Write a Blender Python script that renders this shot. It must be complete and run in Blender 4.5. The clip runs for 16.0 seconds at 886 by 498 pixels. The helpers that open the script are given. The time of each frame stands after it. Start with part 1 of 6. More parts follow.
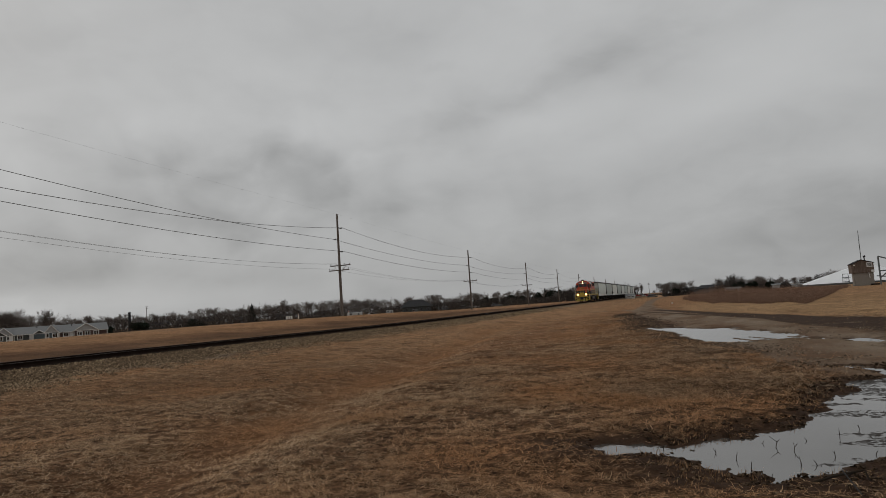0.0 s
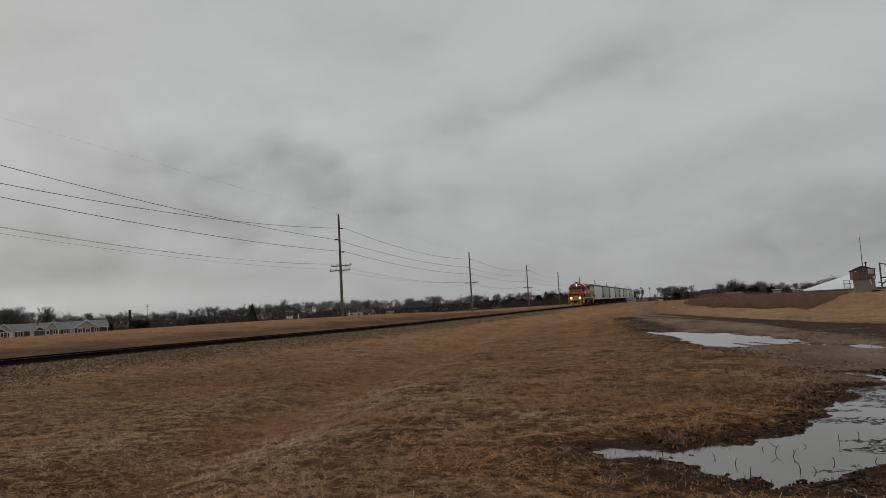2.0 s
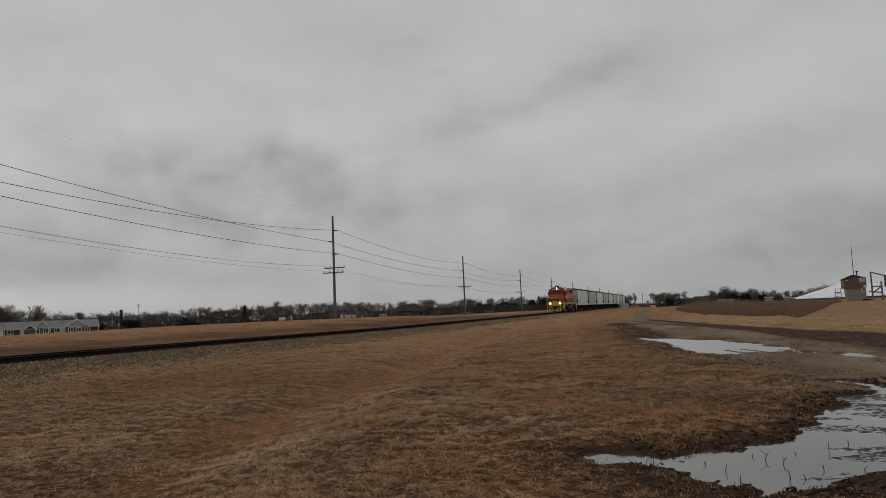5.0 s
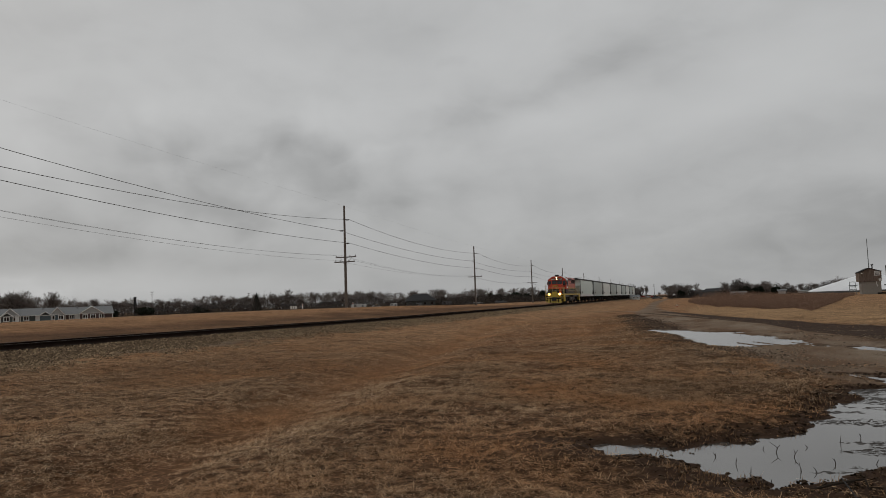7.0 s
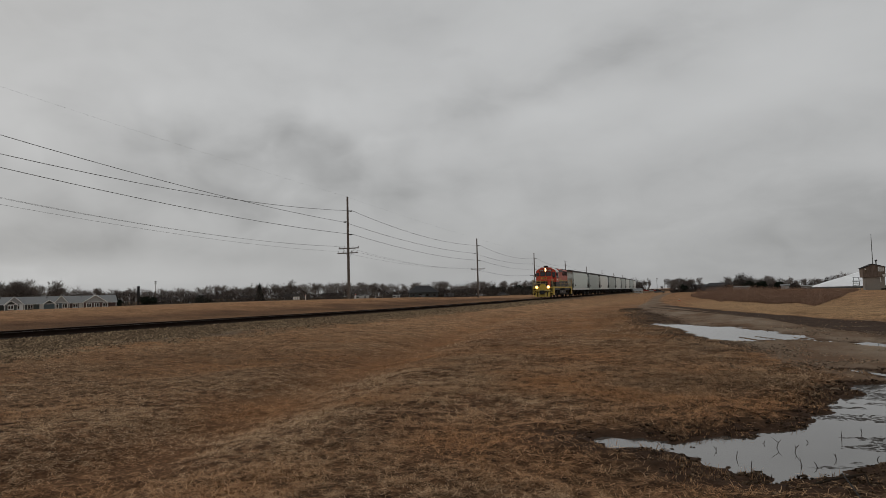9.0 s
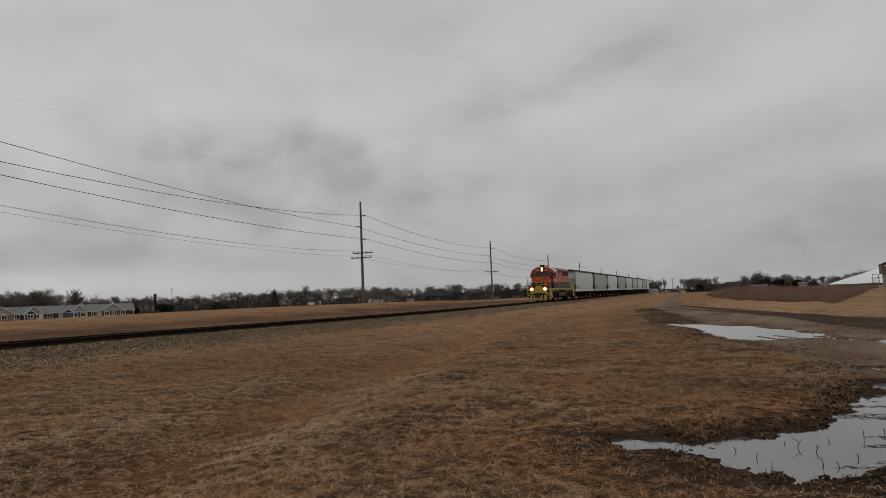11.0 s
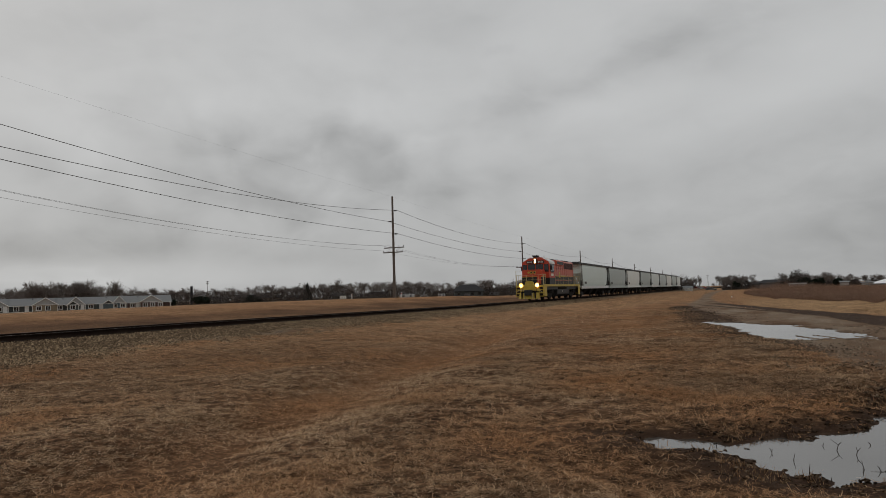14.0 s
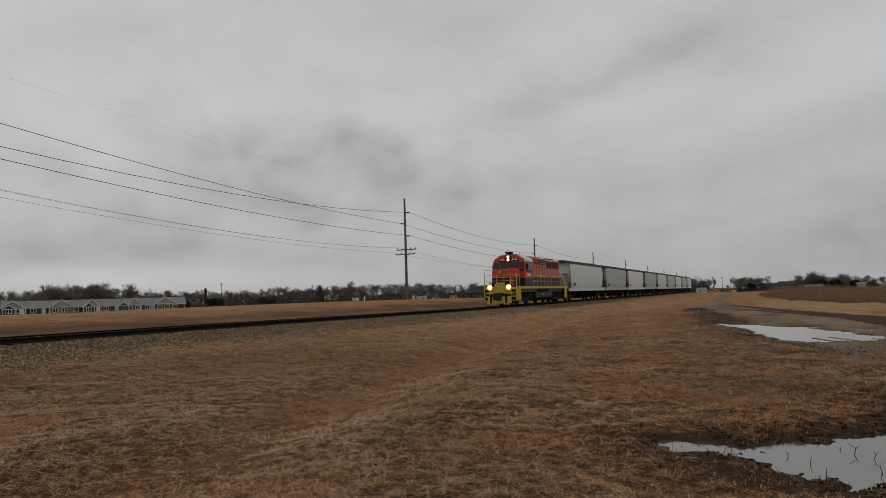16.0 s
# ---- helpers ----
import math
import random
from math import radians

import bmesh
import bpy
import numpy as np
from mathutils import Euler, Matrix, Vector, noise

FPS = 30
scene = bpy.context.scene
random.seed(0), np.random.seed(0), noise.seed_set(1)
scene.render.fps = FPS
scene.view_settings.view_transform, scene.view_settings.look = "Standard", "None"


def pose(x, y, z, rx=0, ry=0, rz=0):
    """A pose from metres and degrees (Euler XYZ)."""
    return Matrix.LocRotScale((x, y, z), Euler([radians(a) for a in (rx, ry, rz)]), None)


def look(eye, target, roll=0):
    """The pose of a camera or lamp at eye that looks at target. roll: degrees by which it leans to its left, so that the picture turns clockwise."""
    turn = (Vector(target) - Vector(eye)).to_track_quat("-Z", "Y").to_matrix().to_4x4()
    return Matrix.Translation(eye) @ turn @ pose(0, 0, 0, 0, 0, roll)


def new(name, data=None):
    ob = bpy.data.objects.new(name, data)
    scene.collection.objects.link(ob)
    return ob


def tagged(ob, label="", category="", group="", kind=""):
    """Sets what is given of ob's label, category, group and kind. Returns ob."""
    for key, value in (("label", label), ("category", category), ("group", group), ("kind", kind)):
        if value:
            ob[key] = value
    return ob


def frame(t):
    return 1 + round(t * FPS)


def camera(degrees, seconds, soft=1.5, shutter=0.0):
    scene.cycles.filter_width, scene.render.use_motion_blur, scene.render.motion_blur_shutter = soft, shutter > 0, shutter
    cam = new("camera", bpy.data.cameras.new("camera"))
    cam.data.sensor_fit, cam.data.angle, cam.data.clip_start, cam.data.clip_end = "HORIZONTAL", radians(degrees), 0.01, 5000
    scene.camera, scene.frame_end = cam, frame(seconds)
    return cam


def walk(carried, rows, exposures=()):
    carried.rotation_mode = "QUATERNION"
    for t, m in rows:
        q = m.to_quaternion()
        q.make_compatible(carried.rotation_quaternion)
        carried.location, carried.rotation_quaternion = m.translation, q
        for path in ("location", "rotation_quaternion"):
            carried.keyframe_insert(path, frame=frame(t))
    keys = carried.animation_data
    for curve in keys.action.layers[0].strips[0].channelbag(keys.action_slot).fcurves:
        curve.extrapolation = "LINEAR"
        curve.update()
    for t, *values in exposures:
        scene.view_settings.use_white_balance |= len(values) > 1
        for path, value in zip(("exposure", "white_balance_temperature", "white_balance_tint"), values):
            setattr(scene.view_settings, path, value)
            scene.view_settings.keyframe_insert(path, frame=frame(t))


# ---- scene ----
EYE = Vector((0.0, 0.0, 1.55))
# seconds, yaw, pitch, roll
TURNS = [
    (0.0, 19.96, 5.03, 3.86), (0.5, 19.69, 4.61, 4.48), (1.0, 19.96, 4.76, 2.81), (1.5, 19.96, 4.97, 2.75),
    (2.0, 20.00, 5.16, 3.18), (2.5, 19.86, 5.00, 3.38), (3.0, 19.98, 4.71, 3.66), (3.5, 19.95, 5.28, 3.57),
    (4.0, 19.52, 5.63, 3.43), (6.5, 19.89, 4.89, 1.42), (7.0, 20.32, 4.60, 2.00), (7.5, 20.58, 4.55, 1.62),
    (8.0, 20.22, 4.24, 1.28), (8.5, 20.21, 4.09, 1.28), (9.0, 20.54, 3.91, 1.49), (9.5, 20.99, 4.21, 1.90),
    (12.0, 22.02, 4.05, 2.21), (12.5, 22.08, 3.88, 2.16), (13.0, 22.27, 3.83, 2.03), (13.5, 23.40, 3.64, 1.60),
    (14.0, 24.47, 3.90, 1.75), (14.5, 24.85, 3.73, 2.01), (15.0, 24.91, 3.84, 1.59), (15.5, 25.28, 3.95, 1.71),
    (16.0, 25.54, 4.10, 1.77)]
cam = camera(68.0, 16.0, soft=0.6)
walk(cam, [(t, pose(*EYE, 90 + p, r, y)) for t, y, p, r in TURNS],
     [(0.0, -0.07), (4.0, -0.06), (7.0, -0.03), (9.5, 0.0), (12.5, 0.04), (16.0, 0.05)])

# ---- sky and light: heavy overcast, soft light from all over ----
SUN_AZ, SUN_EL = radians(-70), radians(38)     # azimuth from +y towards +x
world = bpy.data.worlds.new("overcast")
scene.world = world
world.use_nodes = True
wn, wl = world.node_tree.nodes, world.node_tree.links
wn.clear()


def wmath(op, a, b=None, c=None, clamp=False):
    n = wn.new("ShaderNodeMath")
    n.operation, n.use_clamp = op, clamp
    for i, v in enumerate((a, b, c)):
        if v is None:
            continue
        if isinstance(v, (int, float)):
            n.inputs[i].default_value = v
        else:
            wl.new(v, n.inputs[i])
    return n.outputs[0]


def wcloud(direction, scale, detail, stretch, offset, rough=0.55, warp=0.0):
    m = wn.new("ShaderNodeMapping")
    m.inputs["Scale"].default_value, m.inputs["Location"].default_value = stretch, offset
    wl.new(direction, m.inputs["Vector"])
    n = wn.new("ShaderNodeTexNoise")
    n.inputs["Scale"].default_value, n.inputs["Detail"].default_value = scale, detail
    n.inputs["Roughness"].default_value, n.inputs["Distortion"].default_value = rough, warp
    wl.new(m.outputs[0], n.inputs["Vector"])
    return n.outputs["Fac"]


wco = wn.new("ShaderNodeTexCoord")
wsep = wn.new("ShaderNodeSeparateXYZ")
wl.new(wco.outputs["Generated"], wsep.inputs[0])
up = wmath("MAXIMUM", wsep.outputs["Z"], 0.0)
deep = wmath("ADD", up, 0.16)
wplane = wn.new("ShaderNodeCombineXYZ")          # a cloud deck seen in perspective
wl.new(wmath("DIVIDE", wsep.outputs["X"], deep), wplane.inputs[0])
wl.new(wmath("DIVIDE", wsep.outputs["Y"], deep), wplane.inputs[1])
deck = wplane.outputs[0]
lumps = wco.outputs["Generated"]
big = wcloud(deck, 0.5, 4.0, (1.0, 1.25, 1.0), (3.1, 1.7, 0.0), 0.5, 0.4)
mid = wcloud(lumps, 3.6, 5.0, (1.0, 1.0, 2.3), (7.3, 2.2, 0.4), 0.52, 0.35)
fluff = wcloud(lumps, 10.0, 4.0, (1.0, 1.0, 1.9), (1.3, 4.2, 0.9), 0.5, 0.6)


def wblob(az, el, wide, high, lean=0.0):
    """A soft patch of the deck round a direction: 1 in its middle, 0 outside."""
    a, e = radians(az), radians(el)
    v = Vector((math.sin(a) * math.cos(e), math.cos(a) * math.cos(e), math.sin(e)))
    side = Vector((math.cos(a), -math.sin(a), 0.0))
    rise = side.cross(v)
    side, rise = side * math.cos(lean) + rise * math.sin(lean), rise * math.cos(lean) - side * math.sin(lean)
    out = []
    for axis, size in ((side, wide), (rise, high)):
        d = wn.new("ShaderNodeVectorMath")
        d.operation = "DOT_PRODUCT"
        wl.new(wco.outputs["Generated"], d.inputs[0])
        d.inputs[1].default_value = axis
        s = wmath("DIVIDE", wmath("SUBTRACT", d.outputs["Value"], v.dot(axis)), math.sin(radians(size)))
        out.append(wmath("MULTIPLY", s, s))
    r = wmath("ADD", out[0], out[1])
    r = wmath("ADD", r, wmath("MULTIPLY", wmath("SUBTRACT", mid, 0.5), 2.6))
    r = wmath("ADD", r, wmath("MULTIPLY", wmath("SUBTRACT", fluff, 0.5), 2.4))
    return wmath("POWER", 2.718, wmath("MULTIPLY", wmath("MAXIMUM", r, 0.0), -1.0))


lift = wmath("MULTIPLY", wmath("SUBTRACT", up, 0.06), 5.0, clamp=True)
tone = wmath("MULTIPLY_ADD", wmath("SUBTRACT", big, 0.5), 0.08, 0.425)
tone = wmath("MULTIPLY_ADD", wmath("SUBTRACT", mid, 0.5), 0.14, tone)
tone = wmath("MULTIPLY_ADD", wmath("SUBTRACT", fluff, 0.5), 0.07, tone)
heaps = wmath("MULTIPLY", wmath("SUBTRACT", wcloud(lumps, 11.0, 3.0, (1.0, 1.0, 1.25), (5.7, 0.6, 2.3), 0.45, 0.3), 0.5), wblob(-40, 11, 22, 9))
tone = wmath("MULTIPLY_ADD", heaps, 0.28, tone)
tone = wmath("MULTIPLY_ADD", lift, 0.072, tone)
CLOUDS = [  # azimuth, elevation, half width, half height, lean, how much lighter or darker
    (-32.4, 11.9, 5.4, 2.7, -0.26, -0.05), (-36.4, 12.9, 3.6, 1.8, 0.17, -0.02), (-43.6, 12.7, 5.2, 2.4, 0.00, -0.04), (-48.8, 12.2, 1.9, 1.5, 0.00, -0.03), (-44.9, 9.6, 7.4, 1.3, -0.14, -0.03),
    (-26.4, 13.1, 1.7, 1.1, 0.35, 0.05), (-52.8, 11.0, 2.5, 1.3, 0.00, 0.05), (-54.5, 13.1, 3.5, 1.3, -0.17, 0.05), (-30.6, 15.9, 6.4, 1.5, 0.09, 0.035), (-43.1, 15.9, 4.4, 1.2, 0.14, 0.03),
    (-23.3, 9.6, 1.7, 1.3, 0.70, -0.04), (-52.6, 4.4, 9.4, 1.1, 0.00, -0.04), (-37.0, 3.3, 5.4, 0.8, 0.00, -0.025), (-53.5, 2.1, 10.0, 1.3, 0.00, 0.11), (-39.3, 1.8, 11.0, 1.4, 0.00, 0.06),
    (-34.6, 9.0, 3.5, 0.8, -0.17, 0.02), (-50.5, 6.2, 4.4, 0.8, -0.09, 0.02), (-10.1, 17.8, 7.4, 1.5, 0.35, -0.05), (-19.1, 16.1, 3.5, 1.2, 0.09, -0.03), (-1.1, 20.2, 5.9, 3.0, 0.61, -0.025),
    (-7.8, 15.5, 7.4, 1.3, 0.14, 0.03), (-0.7, 13.3, 5.4, 1.5, 0.26, 0.03), (-17.4, 20.6, 5.4, 2.0, 0.17, 0.03), (8.6, 16.3, 6.9, 3.0, 0.35, 0.03), (8.2, 11.4, 7.9, 2.0, 0.17, -0.03),
    (9.9, 4.8, 10.8, 3.5, 0.17, -0.06), (-7.5, 5.3, 9.9, 1.5, 0.00, -0.02), (-22.3, 22.2, 3.9, 2.0, 0.00, -0.02), (-50.5, 21.5, 5.9, 2.5, 0.00, -0.02), (-39.0, 21.0, 7.9, 2.0, 0.00, 0.02)]
for az, el, wide, high, lean, gain in CLOUDS:
    tone = wmath("MULTIPLY_ADD", wblob(az, el, wide, high, lean), gain, tone)
glow = wmath("POWER", wmath("SUBTRACT", 1.0, up, clamp=True), 9.0)
tone = wmath("MULTIPLY_ADD", glow, -0.03, tone)
wmix = wn.new("ShaderNodeCombineColor")
wl.new(wmath("MULTIPLY", tone, 0.99), wmix.inputs[0])
wl.new(wmath("MULTIPLY", tone, 1.0), wmix.inputs[1])
wl.new(wmath("MULTIPLY", tone, 1.0), wmix.inputs[2])
wsky = wn.new("ShaderNodeTexSky")
wsky.sky_type, wsky.sun_disc = "NISHITA", False
wsky.sun_elevation, wsky.sun_rotation = SUN_EL, SUN_AZ
wsky.air_density, wsky.dust_density = 1.0, 4.0
bg_cloud, bg_sky, wadd, wout = (wn.new(k) for k in ("ShaderNodeBackground", "ShaderNodeBackground", "ShaderNodeMixShader", "ShaderNodeOutputWorld"))
wl.new(wmix.outputs[0], bg_cloud.inputs["Color"])
wl.new(wsky.outputs[0], bg_sky.inputs["Color"])
bg_sky.inputs["Strength"].default_value = 0.05
wadd.inputs[0].default_value = 0.95
wl.new(bg_sky.outputs[0], wadd.inputs[1])
wl.new(bg_cloud.outputs[0], wadd.inputs[2])
wl.new(wadd.outputs[0], wout.inputs["Surface"])

sun = new("sun", bpy.data.lights.new("sun", "SUN"))
sun.data.energy, sun.data.angle, sun.data.color = 0.5, radians(40), (1.0, 0.97, 0.93)
sun.matrix_world = look((0, 0, 60), Vector((0, 0, 60)) - Vector((math.sin(SUN_AZ) * math.cos(SUN_EL), math.cos(SUN_AZ) * math.cos(SUN_EL), math.sin(SUN_EL))))

# ---- materials ----


class Mat:
    """A small node builder round one Principled material."""

    def __init__(self, name, rough=0.8, metal=0.0, spec=0.4):
        self.m = bpy.data.materials.new(name)
        self.m.use_nodes = True
        self.n, self.l = self.m.node_tree.nodes, self.m.node_tree.links
        self.p = self.n["Principled BSDF"]
        self.p.inputs["Roughness"].default_value, self.p.inputs["Metallic"].default_value = rough, metal
        self.p.inputs["Specular IOR Level"].default_value = spec
        self.co = self.n.new("ShaderNodeTexCoord")

    def noise(self, scale, detail=4.0, rough=0.55, stretch=None, world=False):
        n = self.n.new("ShaderNodeTexNoise")
        n.inputs["Scale"].default_value, n.inputs["Detail"].default_value, n.inputs["Roughness"].default_value = scale, detail, rough
        v = self.co.outputs["Object"]
        if world:
            v = self.n.new("ShaderNodeNewGeometry").outputs["Position"]
        if stretch:
            m = self.n.new("ShaderNodeMapping")
            m.inputs["Scale"].default_value = stretch
            self.l.new(v, m.inputs["Vector"])
            v = m.outputs[0]
        self.l.new(v, n.inputs["Vector"])
        return n.outputs["Fac"]

    def ramp(self, fac, *stops):
        r = self.n.new("ShaderNodeValToRGB")
        e = r.color_ramp.elements
        while len(e) < len(stops):
            e.new(0.5)
        for el, (pos, col) in zip(e, stops):
            el.position, el.color = pos, (*col, 1) if len(col) == 3 else col
        self.l.new(fac, r.inputs[0])
        return r.outputs["Color"]

    def mix(self, fac, a, b, how="MIX"):
        n = self.n.new("ShaderNodeMix")
        n.data_type, n.blend_type = "RGBA", how
        for sock, v in ((n.inputs[0], fac), (n.inputs[6], a), (n.inputs[7], b)):
            if isinstance(v, (int, float)):
                sock.default_value = v
            elif isinstance(v, tuple):
                sock.default_value = (*v, 1)
            else:
                self.l.new(v, sock)
        return n.outputs[2]

    def attr(self, name):
        a = self.n.new("ShaderNodeAttribute")
        a.attribute_name = name
        return a.outputs["Fac"]

    def math(self, op, a, b=0.0, clamp=False):
        n = self.n.new("ShaderNodeMath")
        n.operation, n.use_clamp = op, clamp
        for i, v in enumerate((a, b)):
            if isinstance(v, (int, float)):
                n.inputs[i].default_value = v
            else:
                self.l.new(v, n.inputs[i])
        return n.outputs[0]

    def color(self, c):
        if isinstance(c, tuple):
            self.p.inputs["Base Color"].default_value = (*c, 1)
        else:
            self.l.new(c, self.p.inputs["Base Color"])
        return self

    def bump(self, height, strength=0.3, distance=0.02):
        b = self.n.new("ShaderNodeBump")
        b.inputs["Strength"].default_value, b.inputs["Distance"].default_value = strength, distance
        self.l.new(height, b.inputs["Height"])
        self.l.new(b.outputs[0], self.p.inputs["Normal"])
        return self


def scaled(c, k):
    return tuple(min(1.0, v * k) for v in c)


def worn(name, c, rough=0.6, metal=0.0, spec=None, dirt=(0.034, 0.027, 0.021), amount=0.35, scale=1.2, bump=0.0, streak=False, vary=0.0, blotch=(0.86, 1.12)):
    """Paint or plain stuff with two sizes of stain and a little dirt."""
    M = Mat(name, rough, metal, (0.06 if rough >= 0.8 else 0.35) if spec is None else spec)
    a = M.noise(scale, 5)
    b = M.noise(scale * 9, 4, 0.6, (1, 1, 0.25) if streak else None)
    base = M.mix(M.ramp(a, (0.3, (0, 0, 0)), (0.75, (1, 1, 1))), scaled(c, blotch[0]), scaled(c, blotch[1]))
    f = M.math("MULTIPLY", M.math("SUBTRACT", M.math("MULTIPLY", b, a), 0.16, True), amount * 4.0, True)
    col = M.mix(f, base, dirt)
    if vary:
        oi = M.n.new("ShaderNodeObjectInfo")
        col = M.mix(M.math("MULTIPLY", oi.outputs["Random"], vary), col, scaled(c, 0.45))
    M.color(col)
    if bump:
        M.bump(b, bump, 0.02)
    return M.m


def glowing(name, c, power):
    M = Mat(name, 0.3)
    M.color(c)
    M.p.inputs["Emission Color"].default_value, M.p.inputs["Emission Strength"].default_value = (*c, 1), power
    return M.m


def ground_material():
    """Dry winter turf, with gravel, mud and loose stones where the ground's own attributes say."""
    M = Mat("dry_turf", 0.97, spec=0.03)
    patch, streak = M.noise(0.22, 5, 0.6, world=True), M.noise(0.09, 4, 0.6, (1.0, 0.22, 1), world=True)
    tuft, fine = M.noise(3.2, 6, 0.65, world=True), M.noise(26, 5, 0.7, world=True)
    straw = M.ramp(patch, (0.28, (0.15, 0.08, 0.041)), (0.45, (0.23, 0.124, 0.06)), (0.58, (0.275, 0.158, 0.081)), (0.75, (0.30, 0.193, 0.112)))
    straw = M.mix(M.ramp(streak, (0.42, (0, 0, 0)), (0.62, (1, 1, 1))), straw, (0.215, 0.112, 0.058))
    straw = M.mix(M.math("MULTIPLY", M.attr("field"), 0.75), straw, M.mix(M.ramp(tuft, (0.35, (0, 0, 0)), (0.6, (1, 1, 1))), (0.235, 0.138, 0.074), (0.335, 0.215, 0.12)))
    straw = M.mix(M.math("MULTIPLY", M.attr("sodden"), 0.42), straw, M.mix(patch, (0.085, 0.053, 0.029), (0.21, 0.118, 0.056)))
    straw = M.mix(M.math("MULTIPLY", M.attr("soil"), 0.62, True), straw, M.mix(patch, (0.05, 0.03, 0.019), (0.105, 0.062, 0.036)))
    straw = M.mix(M.math("MULTIPLY", M.attr("meadow"), 0.8), straw, M.mix(M.ramp(streak, (0.4, (0, 0, 0)), (0.6, (1, 1, 1))), (0.275, 0.178, 0.095), (0.35, 0.238, 0.13)))
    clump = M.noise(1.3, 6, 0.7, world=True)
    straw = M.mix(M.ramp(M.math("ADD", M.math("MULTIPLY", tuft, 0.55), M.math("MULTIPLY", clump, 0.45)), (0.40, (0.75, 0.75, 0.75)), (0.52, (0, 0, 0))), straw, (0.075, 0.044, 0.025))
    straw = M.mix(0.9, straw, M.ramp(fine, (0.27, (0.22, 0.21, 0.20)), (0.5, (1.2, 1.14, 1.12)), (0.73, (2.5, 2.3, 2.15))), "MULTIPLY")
    # Dark pits put the shade of gaps between blades into the turf colour
    shade_pits = M.noise(11, 4, 0.6, world=True)
    straw = M.mix(M.ramp(shade_pits, (0.38, (0.85, 0.85, 0.85)), (0.47, (0, 0, 0))), straw, (0.038, 0.023, 0.015))
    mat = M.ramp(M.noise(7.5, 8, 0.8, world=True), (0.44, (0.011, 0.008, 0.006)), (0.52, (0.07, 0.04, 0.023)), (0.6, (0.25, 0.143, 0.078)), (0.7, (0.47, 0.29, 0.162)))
    straw = M.mix(M.math("MULTIPLY", M.attr("thatch_shade"), 0.72), straw, mat)       # dark litter under the blades, its darkest noise painting the shade between them
    straw = M.mix(M.math("MULTIPLY", M.attr("swale"), 0.55), straw, M.ramp(fine, (0.3, (0.15, 0.072, 0.033)), (0.7, (0.33, 0.172, 0.083))))
    straw = M.mix(0.6, straw, M.ramp(M.noise(0.6, 7, 0.65, (1.0, 0.6, 1.0), world=True), (0.34, (0.55, 0.51, 0.49)), (0.48, (1.08, 1.08, 1.08)), (0.66, (1.45, 1.43, 1.4))), "MULTIPLY")
    grit = M.ramp(M.noise(42, 5, 0.7, world=True), (0.25, (0.115, 0.083, 0.058)), (0.5, (0.225, 0.172, 0.126)), (0.72, (0.37, 0.30, 0.228)))
    grit = M.mix(M.ramp(M.noise(0.55, 5, 0.6, (1, 0.35, 1), world=True), (0.36, (0, 0, 0)), (0.62, (1, 1, 1))), grit, (0.14, 0.088, 0.056))
    mud = M.ramp(M.noise(7, 5, 0.65, world=True), (0.3, (0.026, 0.0145, 0.009)), (0.7, (0.072, 0.042, 0.026)))
    rag = M.math("MULTIPLY", M.math("SUBTRACT", M.noise(2.6, 6, 0.7, world=True), 0.5), 1.1)
    lay = lambda name, lo, hi: M.ramp(M.math("ADD", M.attr(name), rag), (lo, (0, 0, 0)), (hi, (1, 1, 1)))
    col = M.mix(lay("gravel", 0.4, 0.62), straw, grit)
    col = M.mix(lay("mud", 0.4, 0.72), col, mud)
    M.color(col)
    wet = M.ramp(M.attr("mud"), (0.45, (0.95, 0.95, 0.95)), (0.95, (0.72, 0.72, 0.72)))
    M.l.new(wet, M.p.inputs["Roughness"])
    return M.bump(M.math("ADD", M.math("MULTIPLY", tuft, 1.5), fine), 0.7, 0.035).m


def water_material():
    M = Mat("rain_water", 0.03, spec=0.9)
    M.color(M.ramp(M.noise(1.1, 4, world=True), (0.3, (0.06, 0.054, 0.047)), (0.7, (0.095, 0.087, 0.079))))
    M.p.inputs["IOR"].default_value = 1.5
    return M.bump(M.noise(5, 3, world=True), 0.015, 0.01).m


def blade_material(name, *ramps):
    """Blades whose colour runs through a dull, a straw or an orange ramp as their own tones say, each blade a little apart."""
    M = Mat(name, 0.9, spec=0.04)
    g = M.n.new("ShaderNodeNewGeometry")
    dull, straw, orange = [M.ramp(g.outputs["Random Per Island"], *r) for r in ramps]
    M.color(M.mix(M.attr("warm"), M.mix(M.attr("tone"), dull, straw), orange))
    return M.m


def island_material(name, stops, rough=0.9):
    M = Mat(name, rough, spec=0.05)
    g = M.n.new("ShaderNodeNewGeometry")
    M.color(M.ramp(g.outputs["Random Per Island"], *stops))
    return M.m


def wood_material(name, dark, light, scale=3.0):
    M = Mat(name, 0.9, spec=0.05)
    g = M.noise(scale, 6, 0.6, (6, 6, 0.5))
    M.color(M.ramp(g, (0.3, dark), (0.7, light)))
    return M.bump(g, 0.4, 0.01).m


